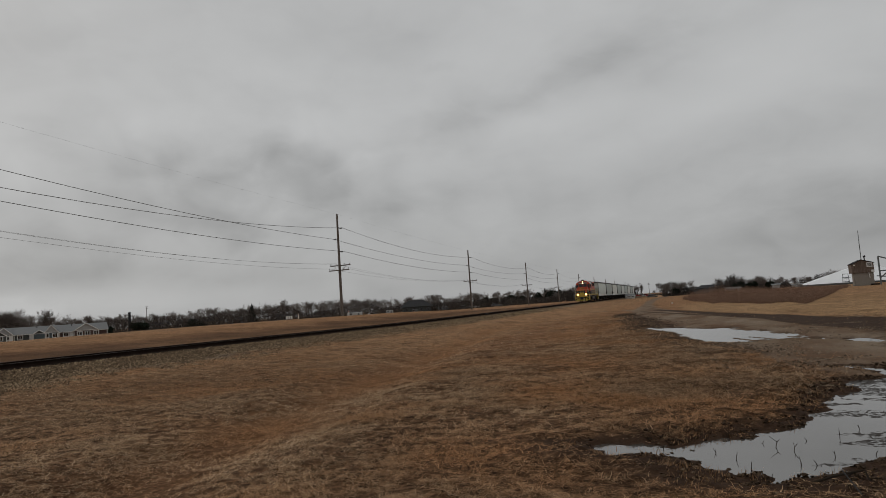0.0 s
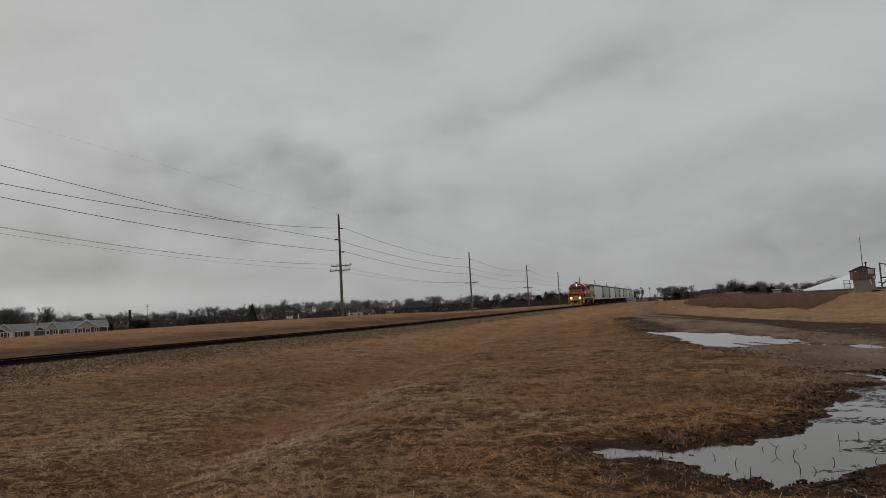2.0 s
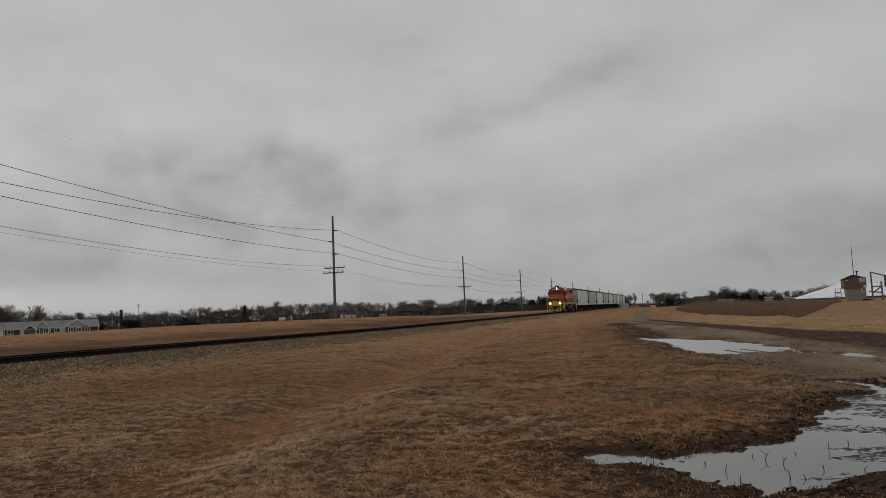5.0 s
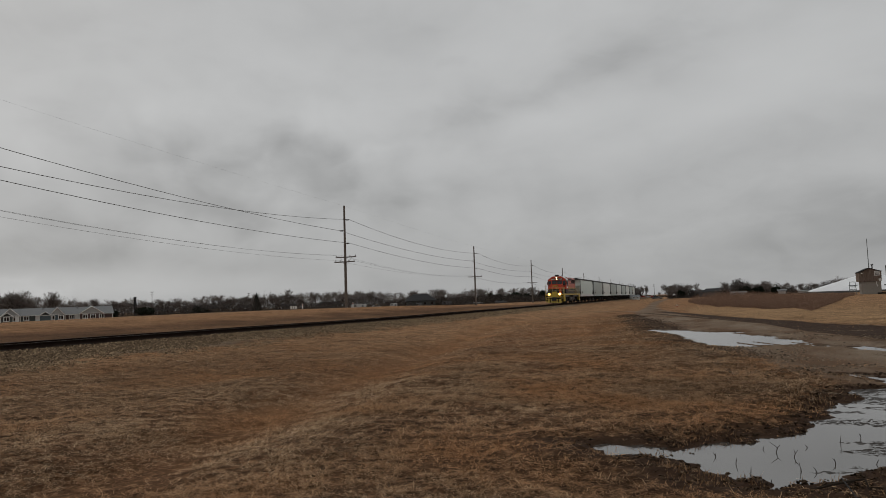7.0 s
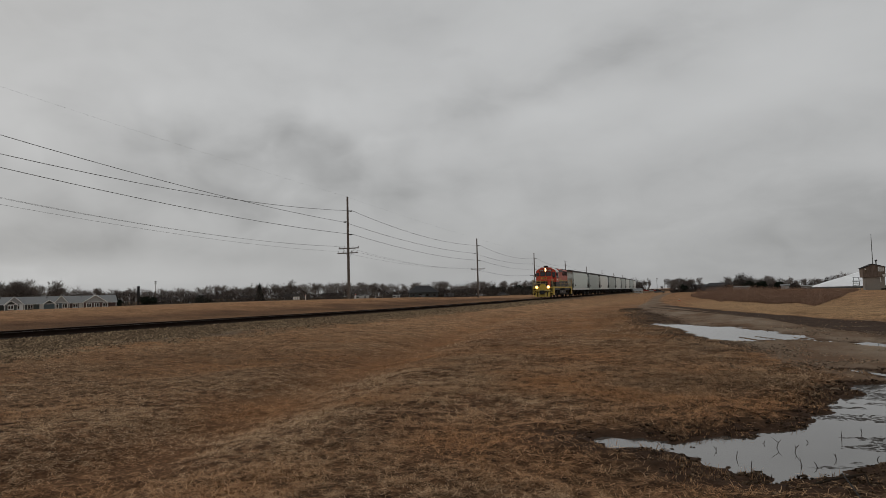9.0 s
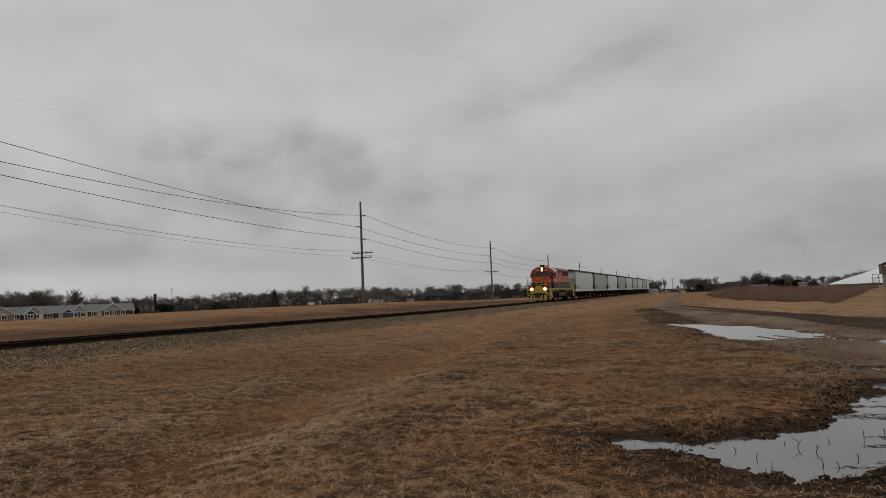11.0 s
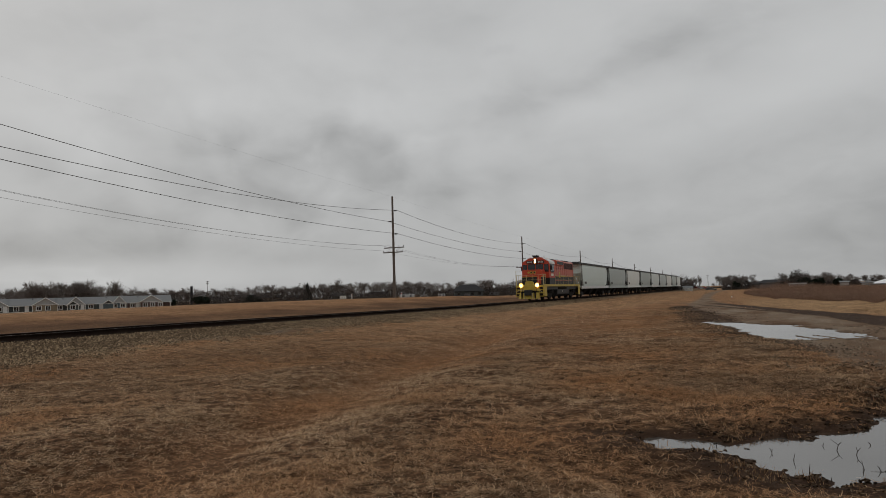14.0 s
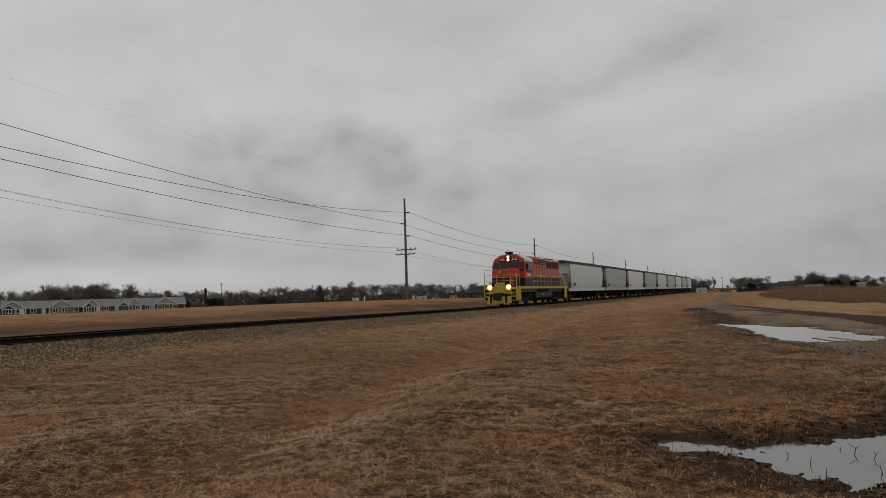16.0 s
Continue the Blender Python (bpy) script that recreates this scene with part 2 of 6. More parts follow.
TURF, WATER = ground_material(), water_material()
STRAW = blade_material("straw_blades", ((0.0, (0.035, 0.023, 0.015)), (0.4, (0.15, 0.090, 0.051)), (0.8, (0.33, 0.205, 0.114)), (1.0, (0.50, 0.345, 0.212))),
                       ((0.0, (0.10, 0.061, 0.035)), (0.35, (0.35, 0.21, 0.115)), (0.75, (0.58, 0.385, 0.225)), (1.0, (0.72, 0.54, 0.355))),
                       ((0.0, (0.10, 0.048, 0.022)), (0.5, (0.40, 0.195, 0.088)), (1.0, (0.60, 0.345, 0.17))))
STALK = island_material("weed_stalks", ((0.0, (0.12, 0.07, 0.049)), (0.6, (0.245, 0.153, 0.109)), (1.0, (0.39, 0.27, 0.195))))
STONE = island_material("ballast_stone", ((0.0, (0.04, 0.026, 0.016)), (0.4, (0.10, 0.066, 0.039)), (0.8, (0.27, 0.19, 0.112)), (1.0, (0.40, 0.295, 0.185))))
BARK = worn("bare_bark", (0.12, 0.1, 0.088), 0.95, scale=0.8)
TWIG = worn("bare_twigs", (0.19, 0.165, 0.15), 0.95, scale=0.4)
THICKET = island_material("thicket_twigs", ((0.0, (0.025, 0.021, 0.019)), (0.6, (0.06, 0.051, 0.046)), (1.0, (0.13, 0.112, 0.1))))
NEEDLE = worn("spruce_needles", (0.018, 0.026, 0.018), 0.9, scale=0.5)
POLE_WOOD = wood_material("weathered_pole", (0.09, 0.073, 0.062), (0.19, 0.162, 0.14))
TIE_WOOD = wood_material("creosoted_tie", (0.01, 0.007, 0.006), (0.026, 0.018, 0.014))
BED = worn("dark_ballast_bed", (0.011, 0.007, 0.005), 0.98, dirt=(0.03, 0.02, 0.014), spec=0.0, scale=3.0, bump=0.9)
SHOULDER = worn("stony_shoulder", (0.16, 0.112, 0.07), 0.97, dirt=(0.055, 0.037, 0.024), spec=0.02, scale=4.0, amount=0.6, bump=0.9, blotch=(0.5, 1.6))
RAILHEAD = worn("worn_rail_head", (0.085, 0.07, 0.062), 0.55, 0.2, spec=0.2, scale=3.0)
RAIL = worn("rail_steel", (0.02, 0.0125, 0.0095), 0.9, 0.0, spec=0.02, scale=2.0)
WIRE = worn("weathered_conductor", (0.11, 0.11, 0.112), 0.6, 0.3)
GLAZE = worn("porcelain", (0.10, 0.085, 0.08), 0.35)
ORANGE = worn("orange_paint", (0.58, 0.068, 0.03), 0.42, amount=0.22, streak=True)
# Paler than the cab's orange: dust, plus sky sheen put into the colour
HOODRED = worn("dusty_sheen_hood_paint", (0.55, 0.115, 0.068), 0.42, amount=0.25, streak=True, dirt=(0.16, 0.12, 0.1))
DARKRED = worn("dark_grille_red", (0.11, 0.022, 0.016), 0.6, amount=0.4)
YELLOW = worn("yellow_paint", (0.58, 0.41, 0.06), 0.5, amount=0.3, streak=True)
RAILYELLOW = worn("faded_yellow_rail", (0.60, 0.50, 0.25), 0.55, amount=0.3)
BLACK = worn("black_paint", (0.018, 0.017, 0.017), 0.5, amount=0.3)
GRIME = worn("grimy_running_gear", (0.022, 0.019, 0.017), 0.8, amount=0.5, scale=4)
WHITEP = worn("white_paint", (0.72, 0.71, 0.68), 0.5, amount=0.2)
CREAM = worn("number_board", (0.75, 0.72, 0.62), 0.5, amount=0.05)
STEELW = worn("wheel_tread", (0.20, 0.17, 0.15), 0.45, 0.7)
HOPPERS = [worn("hopper_paint", c, 0.55, amount=a, scale=1.7, streak=True, blotch=(0.95, 1.05)) for c, a in
           (((0.67, 0.75, 0.71), 0.16), ((0.46, 0.515, 0.49), 0.24), ((0.69, 0.74, 0.71), 0.18), ((0.53, 0.585, 0.56), 0.24), ((0.78, 0.805, 0.76), 0.2))]
SILL = worn("pale_sill_paint", (0.74, 0.75, 0.73), 0.55, amount=0.35, streak=True)
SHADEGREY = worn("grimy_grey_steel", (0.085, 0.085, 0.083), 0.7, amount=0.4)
GLASS = Mat("dark_glass", 0.06, spec=0.6).color((0.012, 0.013, 0.014)).m
# Emission of the discs that imitate the warm halo round each lamp
WARM = glowing("lamp_halo_glow", (1.0, 0.50, 0.12), 2.6)
HEAD = glowing("headlight_glow", (1.0, 0.72, 0.36), 4.0)
DITCH = glowing("ditch_light_glow", (1.0, 0.66, 0.25), 3.8)
PLANK = wood_material("old_board", (0.10, 0.075, 0.06), (0.24, 0.185, 0.15), 2.0)
CONCRETE = worn("cast_concrete", (0.30, 0.27, 0.235), 0.9, amount=0.3, bump=0.2, streak=True)
TARP = worn("white_tarpaulin", (0.80, 0.81, 0.82), 0.5, amount=0.06, scale=0.2)
SHINGLE = worn("grey_shingle", (0.225, 0.23, 0.23), 0.9, amount=0.2, scale=0.5)
SIDING = [worn("lap_siding", c, 0.7, amount=0.1, scale=0.4) for c in ((0.065, 0.075, 0.07), (0.21, 0.165, 0.11), (0.055, 0.06, 0.056), (0.07, 0.095, 0.105), (0.08, 0.05, 0.045))]
GABLE = worn("pale_gable_siding", (0.36, 0.365, 0.355), 0.75, amount=0.1, scale=0.5)
GALV = worn("galvanised_pipe", (0.15, 0.165, 0.165), 0.6, amount=0.3)
GREYWALL = worn("grey_metal_cladding", (0.11, 0.113, 0.118), 0.6, amount=0.2)
DARKROOF = worn("dark_roofing", (0.04, 0.04, 0.042), 0.8, amount=0.2)
CARPAINT = worn("silver_car_paint", (0.06, 0.056, 0.052), 0.5, 0.2, amount=0.25, scale=5)
RUBBER = worn("black_rubber", (0.016, 0.016, 0.016), 0.85)
OFFWHITE = worn("dull_white_paint", (0.42, 0.42, 0.41), 0.6, amount=0.3)
RED = worn("red_paint", (0.30, 0.03, 0.025), 0.45)

# ---- mesh helpers ----


def box(bm, x0, x1, y0, y1, z0, z1, bevel=0.0):
    r = bmesh.ops.create_cube(bm, size=1.0)
    bmesh.ops.scale(bm, verts=r["verts"], vec=(x1 - x0, y1 - y0, z1 - z0))
    bmesh.ops.translate(bm, verts=r["verts"], vec=((x0 + x1) / 2, (y0 + y1) / 2, (z0 + z1) / 2))
    if bevel:
        edges = list({e for v in r["verts"] for e in v.link_edges})
        bmesh.ops.bevel(bm, geom=edges, offset=bevel, segments=2, affect="EDGES", profile=0.6)
    return bm


def tube(bm, p, q, r, r2=None, n=8):
    """A round bar from p to q."""
    p, q = Vector(p), Vector(q)
    m = Matrix.Translation((p + q) / 2) @ (q - p).to_track_quat("Z", "Y").to_matrix().to_4x4()
    bmesh.ops.create_cone(bm, cap_ends=True, segments=n, radius1=r, radius2=r if r2 is None else r2, depth=(q - p).length, matrix=m)
    return bm


def prism(bm, outline, axis, a, b):
    """An outline of pairs, pushed along an axis from a to b. The pairs are the other two axes in order."""
    def at(u, v, w):
        return {"x": (w, u, v), "y": (u, w, v), "z": (u, v, w)}[axis]
    lo = [bm.verts.new(at(u, v, a)) for u, v in outline]
    hi = [bm.verts.new(at(u, v, b)) for u, v in outline]
    n = len(outline)
    faces = [bm.faces.new(lo), bm.faces.new(hi)]
    for i in range(n):
        faces.append(bm.faces.new((lo[i], lo[(i + 1) % n], hi[(i + 1) % n], hi[i])))
    bmesh.ops.recalc_face_normals(bm, faces=faces)
    return bm


def slab(bm, corners, thick):
    """A plate over four corners, thickened downwards along its normal."""
    v = [Vector(c) for c in corners]
    n = (v[1] - v[0]).cross(v[2] - v[0]).normalized() * thick
    top, low = [bm.verts.new(c) for c in v], [bm.verts.new(c - n) for c in v]
    k = len(v)
    faces = [bm.faces.new(top), bm.faces.new(low)]
    for i in range(k):
        faces.append(bm.faces.new((top[i], top[(i + 1) % k], low[(i + 1) % k], low[i])))
    bmesh.ops.recalc_face_normals(bm, faces=faces)
    return bm


def mesh_of(name, bm, material):
    me = bpy.data.meshes.new(name)
    bm.to_mesh(me)
    bm.free()
    me.materials.append(material)
    return me


def part(name, bm, material, parent, label="", at=None):
    ob = new(name, mesh_of(name, bm, material) if isinstance(bm, bmesh.types.BMesh) else bm)
    ob.parent = parent
    if at is not None:
        ob.matrix_basis = at
    return tagged(ob, label)


def thing(name, bm, material, label, category, group="", kind="", at=None):
    ob = new(name, mesh_of(name, bm, material) if bm is not None else None)
    if at is not None:
        ob.matrix_basis = at
    return tagged(ob, label, category, group, kind)


def new_bm():
    return bmesh.new()


def raw_mesh(name, verts, faces, material, smooth=False):
    """A mesh from arrays: verts n x 3, faces m x k."""
    verts, faces = np.asarray(verts, np.float32), np.asarray(faces, np.int32)
    me = bpy.data.meshes.new(name)
    me.vertices.add(len(verts))
    me.vertices.foreach_set("co", verts.ravel())
    k = faces.shape[1]
    me.loops.add(faces.size)
    me.loops.foreach_set("vertex_index", faces.ravel())
    me.polygons.add(len(faces))
    me.polygons.foreach_set("loop_start", np.arange(0, faces.size, k, dtype=np.int32))
    me.polygons.foreach_set("loop_total", np.full(len(faces), k, np.int32))
    if smooth:
        me.polygons.foreach_set("use_smooth", np.ones(len(faces), bool))
    me.update(calc_edges=True)
    me.materials.append(material)
    return me


# ---- the shape of the ground ----
TRACK_X = -20.5


def step(u):
    u = np.clip(u, 0.0, 1.0)
    return u * u * (3 - 2 * u)


def lattice(ix, iy, seed):
    h = (ix * 374761393 + iy * 668265263 + seed * 974634777) & 0x7FFFFFFF
    h = ((h ^ (h >> 13)) * 1274126177) & 0x7FFFFFFF
    return (h ^ (h >> 16)) % 10007 / 10006.0


def value_noise(x, y, seed=0):
    ix, iy = np.floor(x).astype(np.int64), np.floor(y).astype(np.int64)
    fx, fy = step(x - ix), step(y - iy)
    a, b = lattice(ix, iy, seed), lattice(ix + 1, iy, seed)
    c, d = lattice(ix, iy + 1, seed), lattice(ix + 1, iy + 1, seed)
    return (a * (1 - fx) + b * fx) * (1 - fy) + (c * (1 - fx) + d * fx) * fy - 0.5


def rough(x, y, scale, octaves=3, seed=0):
    return sum(value_noise(x * scale * 2 ** o, y * scale * 2 ** o, seed + o) / 2 ** o for o in range(octaves))


def capsule(x, y, ax, ay, bx, by, ra, rb):
    """Distance outside a rounded bar whose width goes from ra to rb; below zero inside."""
    dx, dy = bx - ax, by - ay
    t = np.clip(((x - ax) * dx + (y - ay) * dy) / (dx * dx + dy * dy), 0, 1)
    return np.hypot(x - ax - t * dx, y - ay - t * dy) - (ra + (rb - ra) * t)


WATER_Z = -0.045
NEAR_PUDDLE = [(-0.8, 7.2, 0.05, 6.9, 0.1, 0.22), (0.05, 6.85, 0.7, 6.75, 0.24, 0.72), (0.7, 6.9, 1.7, 7.7, 0.8, 0.85),
               (1.9, 8.0, 3.2, 11.4, 0.8, 0.9), (1.9, 9.9, 3.4, 10.6, 0.3, 1.2), (2.3, 10.4, 3.3, 12.2, 0.5, 0.5), (2.72, 14.0, 3.6, 12.4, 0.2, 0.42)]
FAR_PUDDLE = [(-2.0, 32.0, 0.5, 28.0, 0.25, 0.9), (0.65, 28.0, 1.7, 22.3, 1.15, 1.5), (1.9, 22.9, 3.35, 21.0, 1.2, 0.05), (4.4, 20.8, 4.75, 17.2, 0.0, 0.1)]


def puddle_distance(x, y, bars, grain, lump):
    d = np.full(np.shape(x), 1e3)
    for bar in bars:
        d = np.minimum(d, capsule(x, y, *bar))
    return d + grain * rough(x, y, 2.2 / lump, 3, 11) + 0.5 * grain * rough(x, y, 9.0 / lump, 2, 17)


def road_edges(x, y):
    """How far inside the gravel lane a place lies (positive inside), in metres."""
    near = np.interp(y, [0, 8, 10.9, 13, 16.5, 20, 24, 28, 33, 46, 60, 75, 90, 130, 220, 400],
                     [5.4, 3.4, 2.5, 2.05, 1.45, 0.7, -0.2, -0.9, -1.8, -3.4, -4.4, -4.7, -5.1, -6.5, -7.3, -8.2])
    far = np.interp(y, [0, 15, 20, 25, 30.2, 35, 39, 46.7, 55, 70, 90, 130, 220, 400],
                    [60, 26, 14, 9.5, 7.2, 5.2, 3.9, 1.75, -0.6, -2.4, -3.6, -4.6, -5.2, -6.0])
    return np.minimum(x - near, far - x)


def bend(y):
    """How far the track swings aside, far down the line."""
    return -1.9 * (np.maximum(np.asarray(y, float) - 130.0, 0.0) / 190.0) ** 2


def rail_rise(y):
    return 0.54 + 0.17 * step((52.0 - np.asarray(y, float)) / 42.0)


def swale_line(y):
    """Where the shallow drain runs through the grass: it slants away towards the track."""
    return -4.7 - 0.17 * np.clip(np.asarray(y, float), 0.0, 40.0)


def wheel_line(x, y):
    """0 on the dry straw, 1 on the wet, driven-over grass beside the lane."""
    return step((x + 0.05 + 0.132 * y + 0.5 * rough(x, y, 0.8, 3, 23)) / 0.8 + 0.5) * step((75 - y) / 30)


def height(x, y):
    x, y = np.asarray(x, float), np.asarray(y, float)
    z = 0.27 * step((-x - 9.5) / 7.5) - 0.22 * np.exp(-(((x - swale_line(y)) / 1.1) ** 2))
    crest = 0.98 + 0.24 * step((y - 15.0) / 55.0) - 1.0 * step((y - 78.0) / 75.0)
    back = step((-x - 25.0) / 14.0)
    z = z * (1 - back) + crest * back
    z = z + (-0.3 - z) * step((-x - 52.0) / 70.0)
    z = z + 0.30 * step((x - 7.0) / 12.0) * step((y - 50) / 60.0)       # the field rises gently to the hut
    z = z - 0.5 * step((y - 160) / 150.0) * (1 - back)
    inside = road_edges(x, y)
    calm = step(inside / 1.5)
    near = step((60 - np.hypot(x, y)) / 40)
    z = z + (0.10 * rough(x, y, 0.35, 3, 3) * near + 0.05 * rough(x, y, 1.9, 3, 5) * near) * (1 - 0.6 * calm)
    z = z - 0.03 * step(inside / 1.0)
    for bars, grain, lump, flat in ((NEAR_PUDDLE, 0.34, 1.0, 1.2), (FAR_PUDDLE, 0.7, 2.4, 1.6)):
        d = puddle_distance(x, y, bars, grain, lump)
        shore = step(1 - (d - 0.0) / flat)
        z = z * (1 - shore) + shore * (WATER_Z + np.clip(d, -0.35, 1.0) * 0.10)
    clumps = 0.07 * rough(x, y, 3.2, 3, 91) + 0.03 * rough(x, y, 8.0, 2, 97)
    dn = puddle_distance(x, y, NEAR_PUDDLE, 0.34, 1.0)
    z = z + np.abs(clumps) * 1.3 * step(dn / 0.15) * step(1.6 - dn)
    for bar in ((1.4, 22.6, 2.5, 19.4, 0.03, 0.05), (1.9, 22.9, 3.0, 20.1, 0.02, 0.04), (2.9, 22.4, 3.5, 21.3, 0.02, 0.03)):     # wheel ridges in the far puddle
        z = z + 0.055 * np.exp(-((capsule(x, y, *bar).clip(0) / 0.06) ** 2))
    isle = np.exp(-(((x - 1.75) / 0.42) ** 2 + ((y - 6.5) / 0.36) ** 2))
    return z + 0.12 * isle


def graded(lo, hi, fine, growth, far_lo, far_hi):
    mids = list(np.arange(lo, hi, fine))
    out, d, v = [], fine, hi
    while v < far_hi:
        out.append(v)
        d *= growth
        v += d
    left, d, v = [], fine, lo - fine
    while v > far_lo:
        left.append(v)
        d *= growth
        v -= d
    return np.array(left[::-1] + mids + out)


def build_ground():
    xs, ys = graded(-11.0, 6.5, 0.115, 1.06, -4300, 4300), graded(4.0, 46.0, 0.115, 1.06, -900, 4600)
    X, Y = np.meshgrid(xs, ys)
    Z = height(X, Y)
    bed = np.abs(X - TRACK_X - bend(Y)) < 2.2
    Z = np.where(bed, np.minimum(Z, 0.12), Z)
    nx, ny = len(xs), len(ys)
    i = (np.arange(ny - 1)[:, None] * nx + np.arange(nx - 1)[None, :]).ravel()
    me = raw_mesh("ground", np.stack([X.ravel(), Y.ravel(), Z.ravel()], 1), np.stack([i, i + 1, i + nx + 1, i + nx], 1), TURF, True)
    inside = road_edges(X, Y)
    gravel = step(inside / 1.2 * 0.5 + 0.5) * (1 - 0.12 * step((Y - 50) / 40))
    dn, df = puddle_distance(X, Y, NEAR_PUDDLE, 0.34, 1.0), puddle_distance(X, Y, FAR_PUDDLE, 0.7, 2.4)
    mud = np.maximum(0.92 * step(1 - dn * np.where(Y < 6.9 - 0.35 * X, 0.42, np.where(Y > 12.3, 3.0, 1.15)) / 0.75), 0.55 * step(1 - df / 0.9))
    verge = 0.68 * np.exp(-(((capsule(X, Y, -4.6, 56, -1.2, 30, 0.3, 0.9)) / 0.6).clip(0) ** 2))      # churned edge of the lane
    verge = np.maximum(verge, 0.58 * np.exp(-((capsule(X, Y, -1.3, 31, 1.0, 17.0, 0.7, 0.5) / 0.6).clip(0) ** 2)))
    rim = capsule(X, Y, -2.2, 62, 1.4, 46.7, 0.15, 0.25)
    rim = np.minimum(rim, capsule(X, Y, 1.4, 46.7, 4.5, 35.0, 0.25, 0.55))
    rim = np.minimum(rim, capsule(X, Y, 4.4, 34.0, 6.0, 28.0, 0.7, 1.5))
    rim = np.minimum(rim, capsule(X, Y, 6.0, 28.0, 11.0, 15.0, 1.5, 3.4))
    mud = np.maximum(mud, 0.58 * np.exp(-((capsule(X, Y, 6.2, 28.0, 5.9, 18.5, 0.6, 0.8) / 0.8).clip(0) ** 2)))
    mud = np.maximum(mud, np.maximum(verge, 1.0 * np.exp(-((rim / 0.35).clip(0) ** 2))))
    ruts = np.exp(-((capsule(X, Y, -3.6, 60, 5.5, 29.0, 0.12, 0.2) / 0.3).clip(0) ** 2))
    mud = np.maximum(mud, 0.7 * ruts)
    sodden = wheel_line(X, Y)
    sodden = np.maximum(sodden, 2.2 * np.exp(-(((X + 27.0) / 2.8) ** 2)))
    field = step((-X - 7.2) / 2.5) + 0.5 * step((Y - 40) / 30) + 0.8 * step((X - 1.0) / 3) * step((Y - 32) / 8)
    soil = 0.4 * step((X + 5.6 + 0.1 * Y + 1.5 * rough(X, Y, 0.5, 2, 83)) / 1.6) * step((19 - Y) / 11)
    soil = np.maximum(soil, 0.6 * step((X + 11.0) / 3.0) * step((12.5 - Y) / 6.0) * step((-X - 3.5) / 1.5))
    soil = np.maximum(soil, 1.6 * np.exp(-(((X + 30.6 + 3.0 * rough(X, Y, 0.25, 3, 87)) / 3.0) ** 2)))
    stones = step((X - TRACK_X - 1.6) / 0.6) * step((TRACK_X + 6.0 + 1.6 * rough(X, Y, 0.4, 3, 31) - X) / 2.6) * (Y > 5) * step((150 - Y) / 60)
    gravel = np.maximum(gravel, 0.72 * stones)
    spur = capsule(X, Y, -4.2, 64.5, -9.5, 70.2, 0.35, 0.2)                     # a faint wheel path that leaves the lane towards the track
    gravel = np.maximum(gravel, 0.75 * np.exp(-((spur / 0.4).clip(0) ** 2)))
    mud = np.maximum(mud, 0.6 * np.exp(-((capsule(X, Y, -4.6, 62.6, -9.0, 68.2, 0.15, 0.1) / 0.35).clip(0) ** 2)))
    swale = np.exp(-(((X - swale_line(Y)) / 1.0) ** 2)) * step((Y - 2) / 8) * step((70 - Y) / 40) + 0.8 * np.exp(-(((X + 37) / 6) ** 2))
    # Where the litter with its painted shade shows: near grass, fading with distance
    thatch_shade = step((34 - np.hypot(X, Y)) / 24) * (1 - step(inside / 1.4 + 0.5)) * step((X - TRACK_X - 5.0) / 1.5)
    meadow = step((X - 0.5 + 0.02 * Y) / 1.5) * step(-inside / 1.2 + 0.3) * step((Y - 26) / 6) * step((95 - Y) / 40)
    for name, values in (("thatch_shade", thatch_shade), ("meadow", meadow), ("gravel", gravel), ("mud", mud), ("sodden", sodden), ("field", np.clip(field, 0, 1)), ("soil", soil), ("swale", swale)):
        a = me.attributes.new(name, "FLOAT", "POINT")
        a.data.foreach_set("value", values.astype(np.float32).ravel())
    tagged(new("ground", me), "dry brown winter grass with a muddy gravel lane", "ground", kind="structure")


def build_puddle(bars, grain, lump, label, pitch, x0, x1, y0, y1):
    xs, ys = np.arange(x0, x1, pitch), np.arange(y0, y1, pitch)
    X, Y = np.meshgrid(xs, ys)
    keep = puddle_distance(X[:-1, :-1] + pitch / 2, Y[:-1, :-1] + pitch / 2, bars, grain, lump) < 0.30
    nx = len(xs)
    i = (np.arange(len(ys) - 1)[:, None] * nx + np.arange(nx - 1)[None, :])[keep]
    quads = np.stack([i, i + 1, i + nx + 1, i + nx], 1)
    used, quads = np.unique(quads, return_inverse=True)
    pts = np.stack([X.ravel()[used], Y.ravel()[used], np.full(len(used), WATER_Z)], 1)
    tagged(new("puddle_water", raw_mesh("puddle_water", pts, quads.reshape(-1, 4), WATER, True)), label, "puddle", kind="structure")


build_ground()
build_puddle(NEAR_PUDDLE, 0.34, 1.0, "shallow muddy rain puddle in the churned grass", 0.12, -1.8, 5.5, 5.4, 14.6)
build_puddle(FAR_PUDDLE, 0.7, 2.4, "long rain puddle lying along the gravel lane", 0.2, -3.0, 6.5, 16.0, 32.4)

# ---- railway track ----


def sweep_y(outline, ys, rise):
    """An outline (x, z) carried along y, lifted by rise(y)."""
    n, verts, faces = len(outline), [], []
    for y in ys:
        verts += [(x + float(bend(y)), y, z + float(rise(y))) for x, z in outline]
    for k in range(len(ys) - 1):
        for i in range(n - 1):
            a = k * n + i
            faces.append((a, a + 1, a + n + 1, a + n))
    return verts, faces


TRACK_YS = np.concatenate([np.arange(-60, 130, 4.0), np.arange(130, 460, 10.0)])


